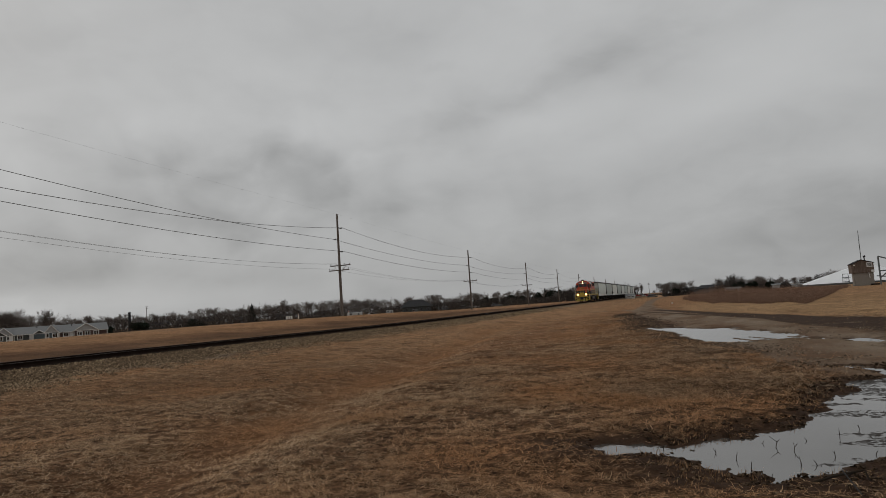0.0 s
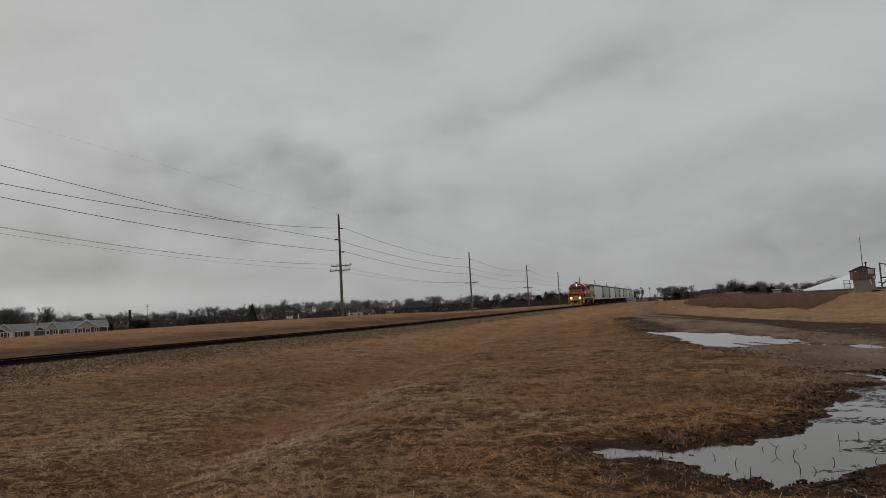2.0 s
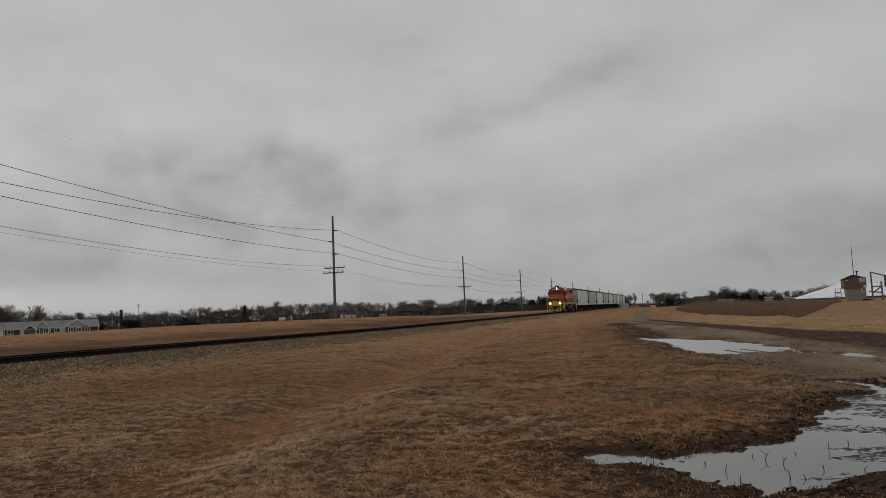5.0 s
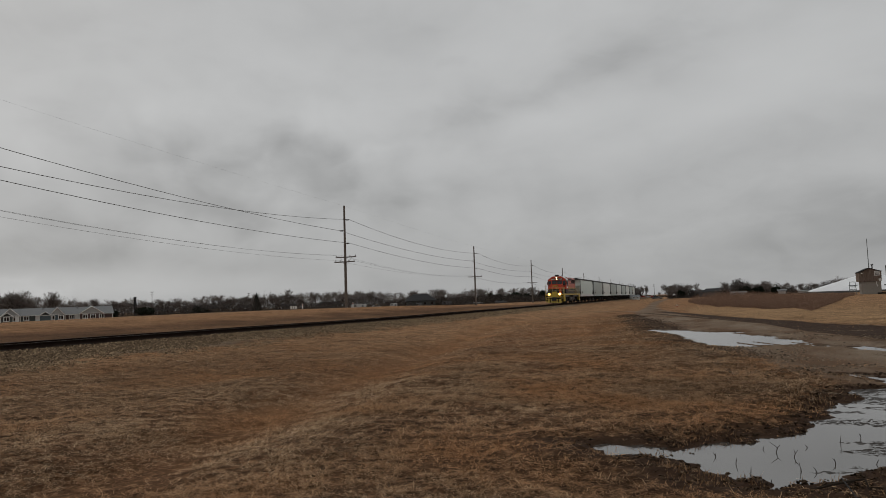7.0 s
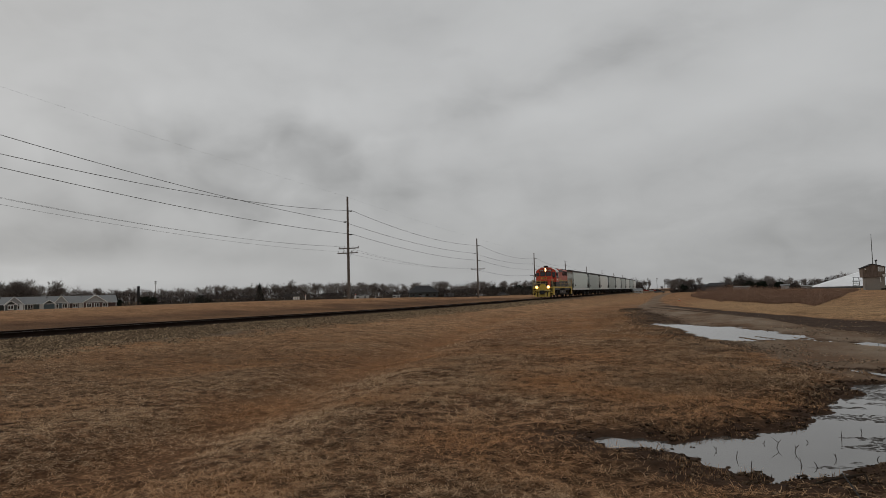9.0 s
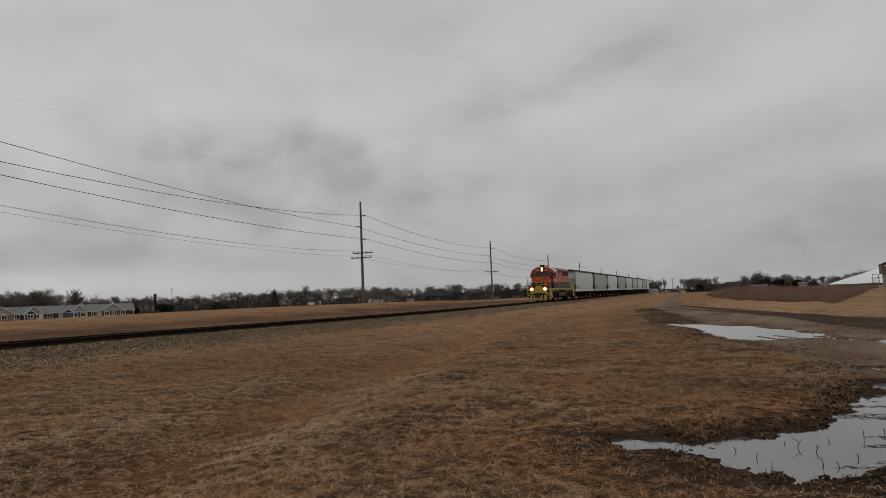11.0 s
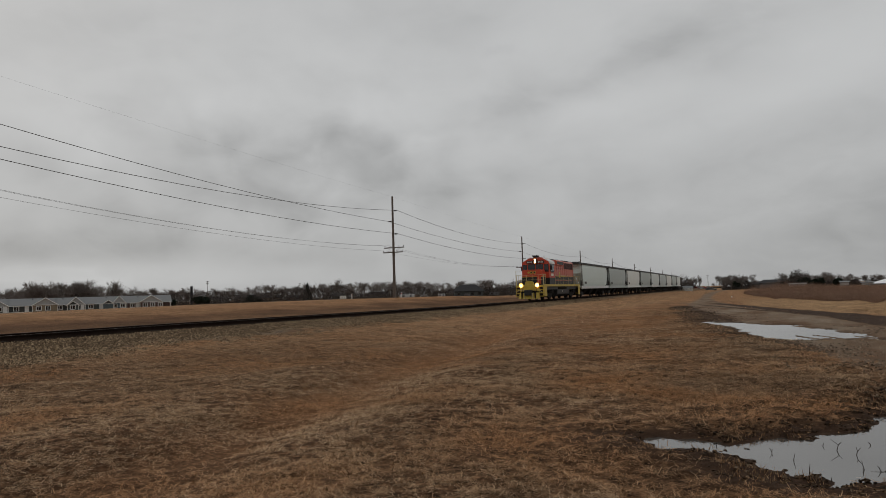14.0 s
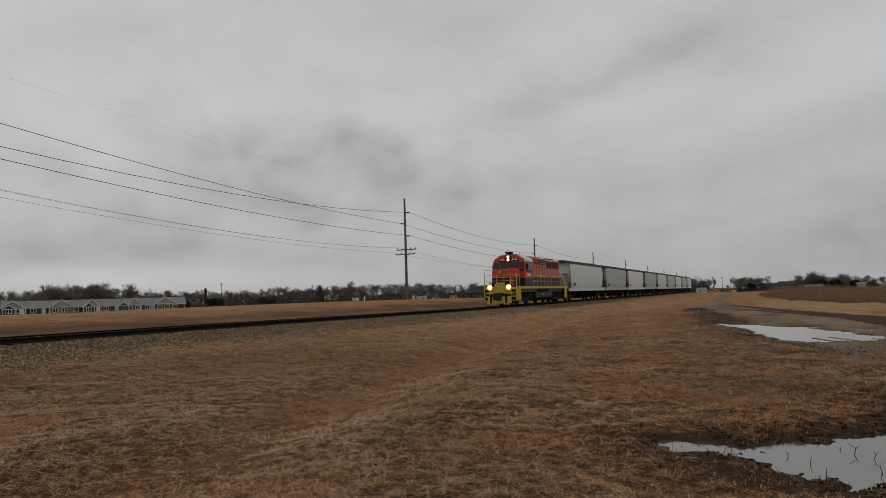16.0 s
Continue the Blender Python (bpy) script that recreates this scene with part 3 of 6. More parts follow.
def build_track():
    track = tagged(new("railway_track"), "single railway track with dark wooden ties on ballast", "railway track", kind="structure")
    for name, bed, material, label in (("ballast_bed", [(-1.75, -0.17), (-1.4, -0.16), (1.4, -0.16), (1.62, -0.168)], BED, "near-black ballast"),
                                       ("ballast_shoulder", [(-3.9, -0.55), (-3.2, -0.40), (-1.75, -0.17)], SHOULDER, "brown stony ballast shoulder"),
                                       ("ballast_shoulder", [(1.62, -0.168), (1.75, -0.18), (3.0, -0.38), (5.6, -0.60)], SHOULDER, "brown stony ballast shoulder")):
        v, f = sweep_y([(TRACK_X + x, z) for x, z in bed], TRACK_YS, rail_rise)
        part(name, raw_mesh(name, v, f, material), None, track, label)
    head = [(-0.07, -0.17), (-0.07, -0.155), (-0.012, -0.13), (-0.012, -0.045), (-0.036, -0.035), (-0.036, -0.004), (-0.03, 0.0),
            (0.03, 0.0), (0.036, -0.004), (0.036, -0.035), (0.012, -0.045), (0.012, -0.13), (0.07, -0.155), (0.07, -0.17)]
    for side in (-0.755, 0.755):
        v, f = sweep_y([(TRACK_X + side + x, z) for x, z in head], TRACK_YS, rail_rise)
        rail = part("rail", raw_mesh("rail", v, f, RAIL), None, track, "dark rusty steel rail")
        v, f = sweep_y([(TRACK_X + side - 0.024, 0.0), (TRACK_X + side - 0.022, 0.003), (TRACK_X + side + 0.022, 0.003), (TRACK_X + side + 0.024, 0.0)], TRACK_YS, rail_rise)
        part("running_surface", raw_mesh("running_surface", v, f, RAILHEAD), None, rail, "worn bright rail head")
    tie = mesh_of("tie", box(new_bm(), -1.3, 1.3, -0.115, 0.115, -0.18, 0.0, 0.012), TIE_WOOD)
    y, k = 4.0, 0
    while k < 290:
        part("tie", tie, None, track, at=pose(TRACK_X + float(bend(y)) + random.uniform(-.04, .04), y, float(rail_rise(y)) - 0.15 + random.uniform(-.01, .006), 0, 0, random.uniform(-.8, .8)))
        y += 0.5
        k += 1


def build_ballast_stones():
    """Loose pale stones on the shoulder towards the grass, and a thin scatter beyond the rails."""
    rng = np.random.default_rng(5)
    n = 88000
    y = 8 + 88 * rng.random(n) ** 2.1
    u = rng.random(n)
    x = TRACK_X + np.where(rng.random(n) < 0.95, 1.5 + 4.4 * u ** 0.95, -1.6 - 2.0 * u)
    prof = np.interp(x - TRACK_X, [-3.9, -3.2, -1.75, 1.75, 3.0, 5.6], [-0.55, -0.40, -0.17, -0.17, -0.38, -0.60])
    z = np.maximum(rail_rise(y) + prof, height(x, y)) + 0.004
    keep = (0.7 * rough(x, y, 0.5, 3, 31) + 0.5 * rough(x, y, 2.4, 2, 35) + 0.86 + 0.4 * (rng.random(n) - 0.5) > (x - TRACK_X - 1.5) / 4.6) & (rng.random(n) < np.clip((98 - y) / 50, 0, 1))
    x, y, z = x[keep], y[keep], z[keep]
    n = len(x)
    s = (0.011 + 0.024 * rng.random(n) ** 2.0) * (1 + y / 90)
    base = np.array([(1, 0, 0), (-1, 0, 0), (0, 1, 0), (0, -1, 0), (0, 0, 1), (0, 0, -0.6)], float)
    tri = np.array([(0, 2, 4), (2, 1, 4), (1, 3, 4), (3, 0, 4)])
    jit = base[None] * (0.6 + 0.7 * rng.random((n, 6, 1))) * s[:, None, None] * (0.7 + 0.6 * rng.random((n, 1, 3)))
    a = rng.random(n) * 6.283
    ca, sa = np.cos(a)[:, None], np.sin(a)[:, None]
    vx, vy = jit[..., 0] * ca - jit[..., 1] * sa, jit[..., 0] * sa + jit[..., 1] * ca
    P = np.stack([vx + x[:, None], vy + y[:, None], jit[..., 2] + z[:, None]], 2).reshape(-1, 3)
    F = (tri[None] + 6 * np.arange(n)[:, None, None]).reshape(-1, 3)
    tagged(new("ballast_stones", raw_mesh("ballast_stones", P, F, STONE)), "pale crushed stone ballast along the track", "ballast", kind="stuff")


build_track()
build_ballast_stones()

# ---- power line along the far side of the track ----
LINE_X = -45.0
POLES = [(-38.5, 17.5), (22.0, 17.4), (82.3, 15.65), (143.0, 13.95), (202.0, 13.5), (257.0, 13.1), (314.0, 12.6), (372.0, 12.3), (432.0, 12.0), (492.0, 11.7)]
STUBS = [(-2.0, 1), (-3.5, -1), (-5.35, 1)]     # below the top; side
TALL_STUBS = [(-4.95, 1), (-2.8, -1), (-5.7, 1)]
FAR_STUBS = [(-1.6, 1), (-3.3, -1), (-5.0, 1)]
ARMS, FAR_ARMS = [-7.3, -8.0], [-6.95]


def drops(top):
    """How far below a pole's top its stub insulators and crossarms sit."""
    return (TALL_STUBS if top > 16 else STUBS if top > 14.5 else FAR_STUBS), (ARMS if top > 14.5 else FAR_ARMS)


def build_pole(y, top):
    base = float(height(LINE_X, y)) - 0.3
    pole = tagged(new("utility_pole"), "tall weathered wooden utility pole with crossarms and insulators", "utility pole", "poles of the power line")
    pole.matrix_basis = pose(LINE_X, y, base)
    h = top - base
    part("shaft", tube(new_bm(), (0, 0, 0), (0, 0, h), 0.21, 0.13, 12), POLE_WOOD, pole)
    part("cap", tube(new_bm(), (0, 0, h), (0, 0, h + 0.06), 0.135, 0.09, 12), GLAZE, pole)
    stubs, arms = drops(top)
    for dz, side in stubs:
        bm = tube(new_bm(), (0.1 * side, 0, h + dz - 0.02), (0.72 * side, 0, h + dz), 0.05, 0.045)
        for k in range(4):
            tube(bm, (side * (0.34 + 0.09 * k), 0, h + dz - 0.04), (side * (0.37 + 0.09 * k), 0, h + dz - 0.035), 0.1)
        part("insulator", bm, GLAZE, pole, "dark porcelain post insulator")
    for dz, off in zip(arms, (0.12, -0.12)):
        arm = part("crossarm", box(new_bm(), -1.6, 1.6, off * 1.8 - 0.06, off * 1.8 + 0.06, h + dz - 0.07, h + dz + 0.07, 0.01), POLE_WOOD, pole)
        for x in (-1.5, -0.65, 0.65, 1.5):
            part("pin_insulator", tube(tube(new_bm(), (x, off * 1.8, h + dz + 0.05), (x, off * 1.8, h + dz + 0.16), 0.02), (x, off * 1.8, h + dz + 0.14), (x, off * 1.8, h + dz + 0.27), 0.065, 0.045), GLAZE, arm)
    for side in (-1, 1):
        part("brace", tube(new_bm(), (side * 0.9, 0.2, h + arms[0] - 0.06), (side * 0.12, 0.1, h + arms[-1] - 0.5), 0.022), GLAZE, pole)
    return pole


def build_wires():
    levels = {"tall": [0.02] + [d for d, _ in TALL_STUBS] + [-7.15, -7.4, -7.75]}
    levels["mid"] = [0.02] + [d for d, _ in STUBS] + [ARMS[0] + 0.3, ARMS[0] + 0.3, ARMS[1] + 0.3]
    levels["far"] = [0.02] + [d for d, _ in FAR_STUBS] + [FAR_ARMS[0] + 0.3, FAR_ARMS[0] + 0.3, FAR_ARMS[0] + 0.25]
    kind = lambda top: levels["tall" if top > 16 else "mid" if top > 14.5 else "far"]
    runs = [("static_wire", 0.0, 0.2, 0.0035), ("power_line_wire", 0.72, 1.15, 0.024), ("power_line_wire", -0.72, 0.75, 0.024), ("power_line_wire", 0.72, 0.75, 0.024),
            ("power_line_wire", -1.5, 1.0, 0.010), ("power_line_wire", -0.65, 1.05, 0.009), ("power_line_wire", -1.5, 0.8, 0.010)]
    for i, (name, dx, sag, r) in enumerate(runs):
        cu = bpy.data.curves.new(name, "CURVE")
        cu.dimensions, cu.bevel_depth, cu.bevel_resolution = "3D", r, 1
        pts = []
        for (ya, ta), (yb, tb) in zip(POLES, POLES[1:]):
            for k in range(14):
                u = k / 14
                pts.append((LINE_X + dx, ya + (yb - ya) * u, (ta + kind(ta)[i]) * (1 - u) + (tb + kind(tb)[i]) * u - 4 * sag * u * (1 - u)))
        pts.append((LINE_X + dx, POLES[-1][0], POLES[-1][1] + kind(POLES[-1][1])[i]))
        s = cu.splines.new("POLY")
        s.points.add(len(pts) - 1)
        for p, c in zip(s.points, pts):
            p.co = (*c, 1)
        cu.materials.append(WIRE)
        tagged(new(name, cu), "thin dark overhead wire sagging from pole to pole", "wire", "wires of the power line")


for pole_y, pole_top in POLES:
    build_pole(pole_y, pole_top)
build_wires()

# ---- the train ----
# Each vehicle stands with its front at y = 0 and the rail heads at z = 0; it runs towards -y.


def wheelset(parent, y, r, name="wheelset"):
    """Two flanged wheels on one axle, with spokes of grime that show the turn; its origin is the axle."""
    bm = tube(new_bm(), (-0.75, 0, 0), (0.75, 0, 0), 0.09)
    for s in (-1, 1):
        tube(bm, (s * 0.69, 0, 0), (s * 0.82, 0, 0), r, r - 0.012, 20)
        tube(bm, (s * 0.66, 0, 0), (s * 0.69, 0, 0), r + 0.028, None, 20)
        tube(bm, (s * 0.82, 0, 0), (s * 0.86, 0, 0), r * 0.36, r * 0.26, 12)
        for k in range(3):
            a = k * 2.094
            box(bm, s * 0.84 - 0.02, s * 0.84 + 0.02, math.cos(a) * r * 0.55 - 0.05, math.cos(a) * r * 0.55 + 0.05, math.sin(a) * r * 0.55 - 0.05, math.sin(a) * r * 0.55 + 0.05)
    ob = part(name, bm, GRIME, parent, at=pose(0, y, r))
    ob["wheel_radius"] = r
    return ob


def freight_truck(parent, y):
    truck = part("truck", box(new_bm(), -0.9, 0.9, y - 0.8, y + 0.8, 0.42, 0.82, 0.03), GRIME, parent, "dark cast steel truck")
    for s in (-1, 1):
        outline = [(y - 1.15, 0.36), (y - 1.15, 0.58), (y - 0.75, 0.66), (y - 0.4, 0.86), (y + 0.4, 0.86), (y + 0.75, 0.66), (y + 1.15, 0.58), (y + 1.15, 0.36),
                   (y + 0.8, 0.38), (y + 0.45, 0.26), (y - 0.45, 0.26), (y - 0.8, 0.38)]
        part("side_frame", prism(new_bm(), outline, "x", s * 0.93, s * 1.09), GRIME, truck)
        bm = new_bm()
        for k in (-0.13, 0.0, 0.13):
            tube(bm, (s * 1.11, y + k, 0.32), (s * 1.11, y + k, 0.64), 0.055)
        part("spring", bm, SHADEGREY, truck)
    return [wheelset(parent, y - 0.89, 0.457), wheelset(parent, y + 0.89, 0.457)]


def loco_truck(parent, y):
    truck = part("truck", box(new_bm(), -1.0, 1.0, y - 1.7, y + 1.7, 0.42, 1.05, 0.05), GRIME, parent, "black cast steel locomotive truck")
    for s in (-1, 1):
        outline = [(y - 2.0, 0.55), (y - 1.95, 1.08), (y - 1.0, 1.08), (y - 0.75, 0.95), (y + 0.75, 0.95), (y + 1.0, 1.08), (y + 1.95, 1.08), (y + 2.0, 0.55),
                   (y + 1.0, 0.48), (y + 0.7, 0.3), (y - 0.7, 0.3), (y - 1.0, 0.48)]
        part("side_frame", prism(new_bm(), outline, "x", s * 1.02, s * 1.2), GRIME, truck)
        for k in (-1.37, 1.37):
            part("journal_box", box(new_bm(), s * 1.2 - 0.1, s * 1.2 + 0.1, y + k - 0.2, y + k + 0.2, 0.36, 0.72, 0.04), GRIME, truck)
        for k in (-0.45, 0.45):
            part("brake_cylinder", tube(new_bm(), (s * 1.24, y + k - 0.22, 0.86), (s * 1.24, y + k + 0.22, 0.86), 0.13), GRIME, truck)
    return [wheelset(parent, y - 1.37, 0.508), wheelset(parent, y + 1.37, 0.508)]


def coupler(parent, y, way):
    bm = box(new_bm(), -0.11, 0.11, min(y, y + way * 0.5), max(y, y + way * 0.5), 0.74, 0.98, 0.03)
    box(bm, -0.2, 0.2, min(y + way * 0.38, y + way * 0.72), max(y + way * 0.38, y + way * 0.72), 0.70, 1.02, 0.06)
    return part("coupler", bm, GRIME, parent, "rusty knuckle coupler")


def build_locomotive():
    loco = tagged(new("diesel_locomotive"), "orange and black diesel locomotive with yellow pilot and lit headlights", "locomotive")
    L = 16.9
    # frame, sill and walkways
    part("underframe", box(new_bm(), -1.35, 1.35, 0.15, L - 0.15, 1.12, 1.55, 0.03), BLACK, loco, "black steel underframe")
    part("walkway", box(new_bm(), -1.53, 1.53, 0.35, L - 0.35, 1.55, 1.66, 0.015), BLACK, loco)
    for s in (-1, 1):
        part("sill_stripe", box(new_bm(), s * 1.545 - 0.02, s * 1.545 + 0.02, 1.15, L - 1.15, 1.46, 1.68), YELLOW, loco, "yellow stripe along the sill")
    # pilots, steps and plough
    for front in (True, False):
        y, d = (0.0, 1) if front else (L, -1)
        lo, hi = sorted((y, y + d * 0.14))
        part("pilot", box(new_bm(), -1.53, 1.53, lo, hi, 0.42, 1.62, 0.03), YELLOW, loco, "yellow steel pilot plate")
        part("anticlimber", box(new_bm(), -0.95, 0.95, min(y, y - d * 0.16), max(y, y - d * 0.16), 1.5, 1.68, 0.03), YELLOW, loco)
        coupler(loco, y, -d)
        for s in (-1, 1):
            steps = part("step_well", box(new_bm(), s * 1.3 - 0.23, s * 1.3 + 0.23, min(y + d * 0.16, y + d * 0.22), max(y + d * 0.16, y + d * 0.22), 0.40, 1.55, 0.01), YELLOW, loco, "yellow step well")
            for z in (0.42, 0.78, 1.14):
                part("step", box(new_bm(), s * 1.3 - 0.24, s * 1.3 + 0.24, min(y + d * 0.16, y + d * 0.75), max(y + d * 0.16, y + d * 0.75), z, z + 0.05), SHADEGREY, steps)
            part("step_side", box(new_bm(), s * 1.545 - 0.02, s * 1.545 + 0.02, min(y + d * 0.14, y + d * 1.15), max(y + d * 0.14, y + d * 1.15), 0.42, 1.70, 0.01), YELLOW, loco, "yellow side plate of the steps")
            for k in (0.35, 0.55, 0.75):
                hose = tube(tube(new_bm(), (s * k, y - d * 0.06, 1.2), (s * (k + 0.05), y - d * 0.2, 0.75), 0.03), (s * (k + 0.05), y - d * 0.2, 0.75), (s * (k + 0.02), y - d * 0.1, 0.5), 0.03)
                part("air_hose", hose, RUBBER, loco)
    bm = new_bm()                                         # snow plough: two wings that meet ahead of the pilot
    for s in (-1, 1):
        inner, outer = (0.0, -0.5, 0.78), (s * 1.02, -0.14, 0.82)
        low_in, low_out = (0.0, -0.72, 0.2), (s * 1.16, -0.24, 0.2)
        slab(bm, [inner, outer, low_out, low_in] if s > 0 else [outer, inner, low_in, low_out], 0.05)
    part("snow_plough", bm, YELLOW, loco, "yellow snow plough blade")
    part("coupler_pocket", box(new_bm(), -0.34, 0.34, -0.9, -0.02, 0.55, 1.12, 0.05), BLACK, loco)
    part("hose_panel", box(new_bm(), -0.62, 0.62, -0.16, -0.02, 1.14, 1.5, 0.04), YELLOW, loco)
    part("jumper_hood", prism(new_bm(), [(-0.5, 1.6), (-0.44, 1.92), (-0.25, 2.06), (0.25, 2.06), (0.44, 1.92), (0.5, 1.6)], "y", -0.12, 0.12), YELLOW, loco, "rounded yellow cover over the coupler")
    for s in (-1, 1):
        # Dark boxes imitate the shade in the plough's slots and the gap above it
        part("plough_slot", box(new_bm(), s * 0.72 - 0.06, s * 0.72 + 0.06, -0.56, -0.26, 0.24, 0.84, 0.03), GRIME, loco, "dark box for the shade in a plough slot")
        part("plough_rib", box(new_bm(), s * 0.42 - 0.03, s * 0.42 + 0.03, -0.66, -0.3, 0.24, 0.8, 0.01), RAILYELLOW, loco)
        part("pilot_gap", box(new_bm(), s * 0.66 - 0.34, s * 0.66 + 0.34, -0.06, -0.004, 0.84, 0.98, 0.01), GRIME, loco)
    for s in (-1, 1):
        for z0, z1 in ((0.5, 0.76), (0.86, 1.12), (1.2, 1.42)):
            # Dark panel in place of the shaded hollow over each step
            part("step_opening", box(new_bm(), s * 1.26 - 0.19, s * 1.26 + 0.19, -0.02, 0.02, z0, z1, 0.01), GRIME, loco, "dark panel for the shade in a step opening")
        part("uncoupling_lever", tube(tube(new_bm(), (s * 0.2, -0.22, 1.1), (s * 1.1, -0.26, 1.12), 0.025), (s * 1.1, -0.26, 1.12), (s * 1.42, -0.2, 0.9), 0.025), RAILYELLOW, loco)
    # ditch lights
    for s in (-1, 1):
        ditch = part("ditch_light", tube(new_bm(), (s * 0.88, -0.02, 1.62), (s * 0.88, -0.2, 1.62), 0.15, 0.17, 16), YELLOW, loco)
        # Reflector made oversized and glowing, to imitate the lamp's halo
        part("halo_reflector", tube(new_bm(), (s * 0.88, -0.18, 1.62), (s * 0.88, -0.205, 1.62), 0.23, 0.225, 18), WARM, ditch, "warm glowing reflector, widened to imitate the lamp's halo")
        part("lens", tube(new_bm(), (s * 0.88, -0.19, 1.62), (s * 0.88, -0.225, 1.62), 0.18 if s > 0 else 0.135, 0.165 if s > 0 else 0.12, 16), DITCH, ditch, "glowing amber-white ditch light")
    # low nose
    nose = [(-1.1, 1.66), (-1.1, 3.1), (-0.95, 3.3), (0.95, 3.3), (1.1, 3.1), (1.1, 1.66)]
    part("nose", prism(new_bm(), nose, "y", 1.05, 2.55), ORANGE, loco, "low orange nose")
    part("nose_band", prism(new_bm(), [(-1.12, 1.67), (-1.12, 2.5), (1.12, 2.5), (1.12, 1.67)], "y", 1.03, 2.5), BLACK, loco, "black lower band")
    part("nose_stripe", prism(new_bm(), [(-1.125, 2.5), (-1.125, 2.56), (1.125, 2.56), (1.125, 2.5)], "y", 1.025, 2.5), YELLOW, loco)
    emblem = new_bm()
    for x in (-0.36, -0.06, 0.3):
        m = Matrix.Translation((x, 1.015, 3.0)) @ Matrix.Rotation(radians(90), 4, "X")
        ring = bmesh.ops.create_cone(emblem, cap_ends=True, segments=18, radius1=0.15 if x > -0.3 else 0.12, radius2=0.15 if x > -0.3 else 0.12, depth=0.03, matrix=m)
    part("emblem", emblem, YELLOW, loco, "yellow round emblem on the nose")
    emblem = new_bm()
    for x in (-0.06, 0.3):
        tube(emblem, (x, 1.005, 3.0), (x, 0.995, 3.0), 0.095, None, 14)
    part("emblem_centre", emblem, BLACK, loco)
    part("nose_door", box(new_bm(), 0.55, 0.98, 1.02, 1.04, 1.75, 2.9, 0.005), ORANGE, loco)
    # cab
    cab = [(-1.53, 1.66), (-1.53, 3.95), (-1.42, 4.2), (-0.75, 4.58), (0.75, 4.58), (1.42, 4.2), (1.53, 3.95), (1.53, 1.66)]
    part("cab", prism(new_bm(), cab, "y", 2.5, 4.75), ORANGE, loco, "orange driver's cab")
    roof = [(-1.57, 3.96), (-1.45, 4.24), (-0.77, 4.62), (0.77, 4.62), (1.45, 4.24), (1.57, 3.96), (1.53, 3.94), (1.42, 4.2), (0.75, 4.58), (-0.75, 4.58), (-1.42, 4.2), (-1.53, 3.94)]
    part("cab_roof", prism(new_bm(), roof, "y", 2.62, 4.9), WHITEP, loco, "pale cab roof edge")
    part("cab_roof_top", prism(new_bm(), [(-0.8, 4.625), (-0.7, 4.66), (0.7, 4.66), (0.8, 4.625)], "y", 2.6, 4.92), ORANGE, loco)
    part("cab_band", box(new_bm(), -1.545, 1.545, 2.48, 4.77, 1.67, 2.42), BLACK, loco, "black lower band")
    for x0, x1, z0, z1 in ((-0.82, -0.08, 3.34, 3.9), (0.08, 0.82, 3.34, 3.9), (-1.43, -1.02, 3.1, 3.85), (1.02, 1.43, 3.1, 3.85)):
        win = part("front_window", box(new_bm(), x0 - 0.04, x1 + 0.04, 2.47, 2.51, z0 - 0.04, z1 + 0.04, 0.01), BLACK, loco)
        part("pane", box(new_bm(), x0, x1, 2.455, 2.475, z0, z1), GLASS, win, "dark glass")
    for s in (-1, 1):
        for y0, y1 in ((2.95, 3.6), (3.68, 4.35)):
            win = part("side_window", box(new_bm(), s * 1.54 - 0.02, s * 1.54 + 0.02, y0 - 0.04, y1 + 0.04, 3.1, 3.92, 0.01), BLACK, loco)
            part("pane", box(new_bm(), s * 1.56 - 0.01, s * 1.56 + 0.01, y0, y1, 3.14, 3.88), GLASS, win)
        board = part("number_board", box(new_bm(), s * 0.62 - 0.36, s * 0.62 + 0.36, 2.40, 2.52, 4.02, 4.3, 0.02), BLACK, loco, "black number board")
        for k in range(4):
            x = s * 0.62 - 0.21 + 0.14 * k
            part("number_bar", box(new_bm(), x - 0.045, x + 0.045, 2.385, 2.40, 4.08, 4.24), CREAM, board)
        part("armrest", box(new_bm(), s * 1.58 - 0.04, s * 1.58 + 0.04, 3.0, 4.3, 3.02, 3.09, 0.01), BLACK, loco)
        part("mirror", box(new_bm(), s * 1.66 - 0.1, s * 1.66 + 0.1, 2.86, 2.9, 3.25, 3.75, 0.01), BLACK, loco)
        part("cab_number", box(new_bm(), s * 1.552 - 0.006, s * 1.552 + 0.006, 3.1, 4.1, 2.62, 2.86), CREAM, loco, "pale number bar")
    head = part("headlight", box(new_bm(), -0.21, 0.21, 2.36, 2.54, 4.0, 4.56, 0.04), BLACK, loco)
    for z in (4.15, 4.41):
        part("halo_reflector", tube(new_bm(), (0, 2.375, z), (0, 2.35, z), 0.13, 0.125, 16), WARM, head)
        part("lens", tube(new_bm(), (0, 2.37, z), (0, 2.335, z), 0.11, 0.1, 16), HEAD, head, "glowing warm headlight")
    horn = box(new_bm(), -0.3, 0.3, 2.75, 3.1, 4.64, 4.9, 0.05)
    for x in (-0.2, 0.0, 0.2):
        tube(horn, (x, 2.75, 4.82), (x, 2.45, 4.82), 0.05, 0.1)
    part("horn", horn, BLACK, loco)
    tube_bm = tube(new_bm(), (0.5, 4.3, 4.6), (0.5, 4.3, 5.0), 0.015)
    part("antenna", tube_bm, BLACK, loco)
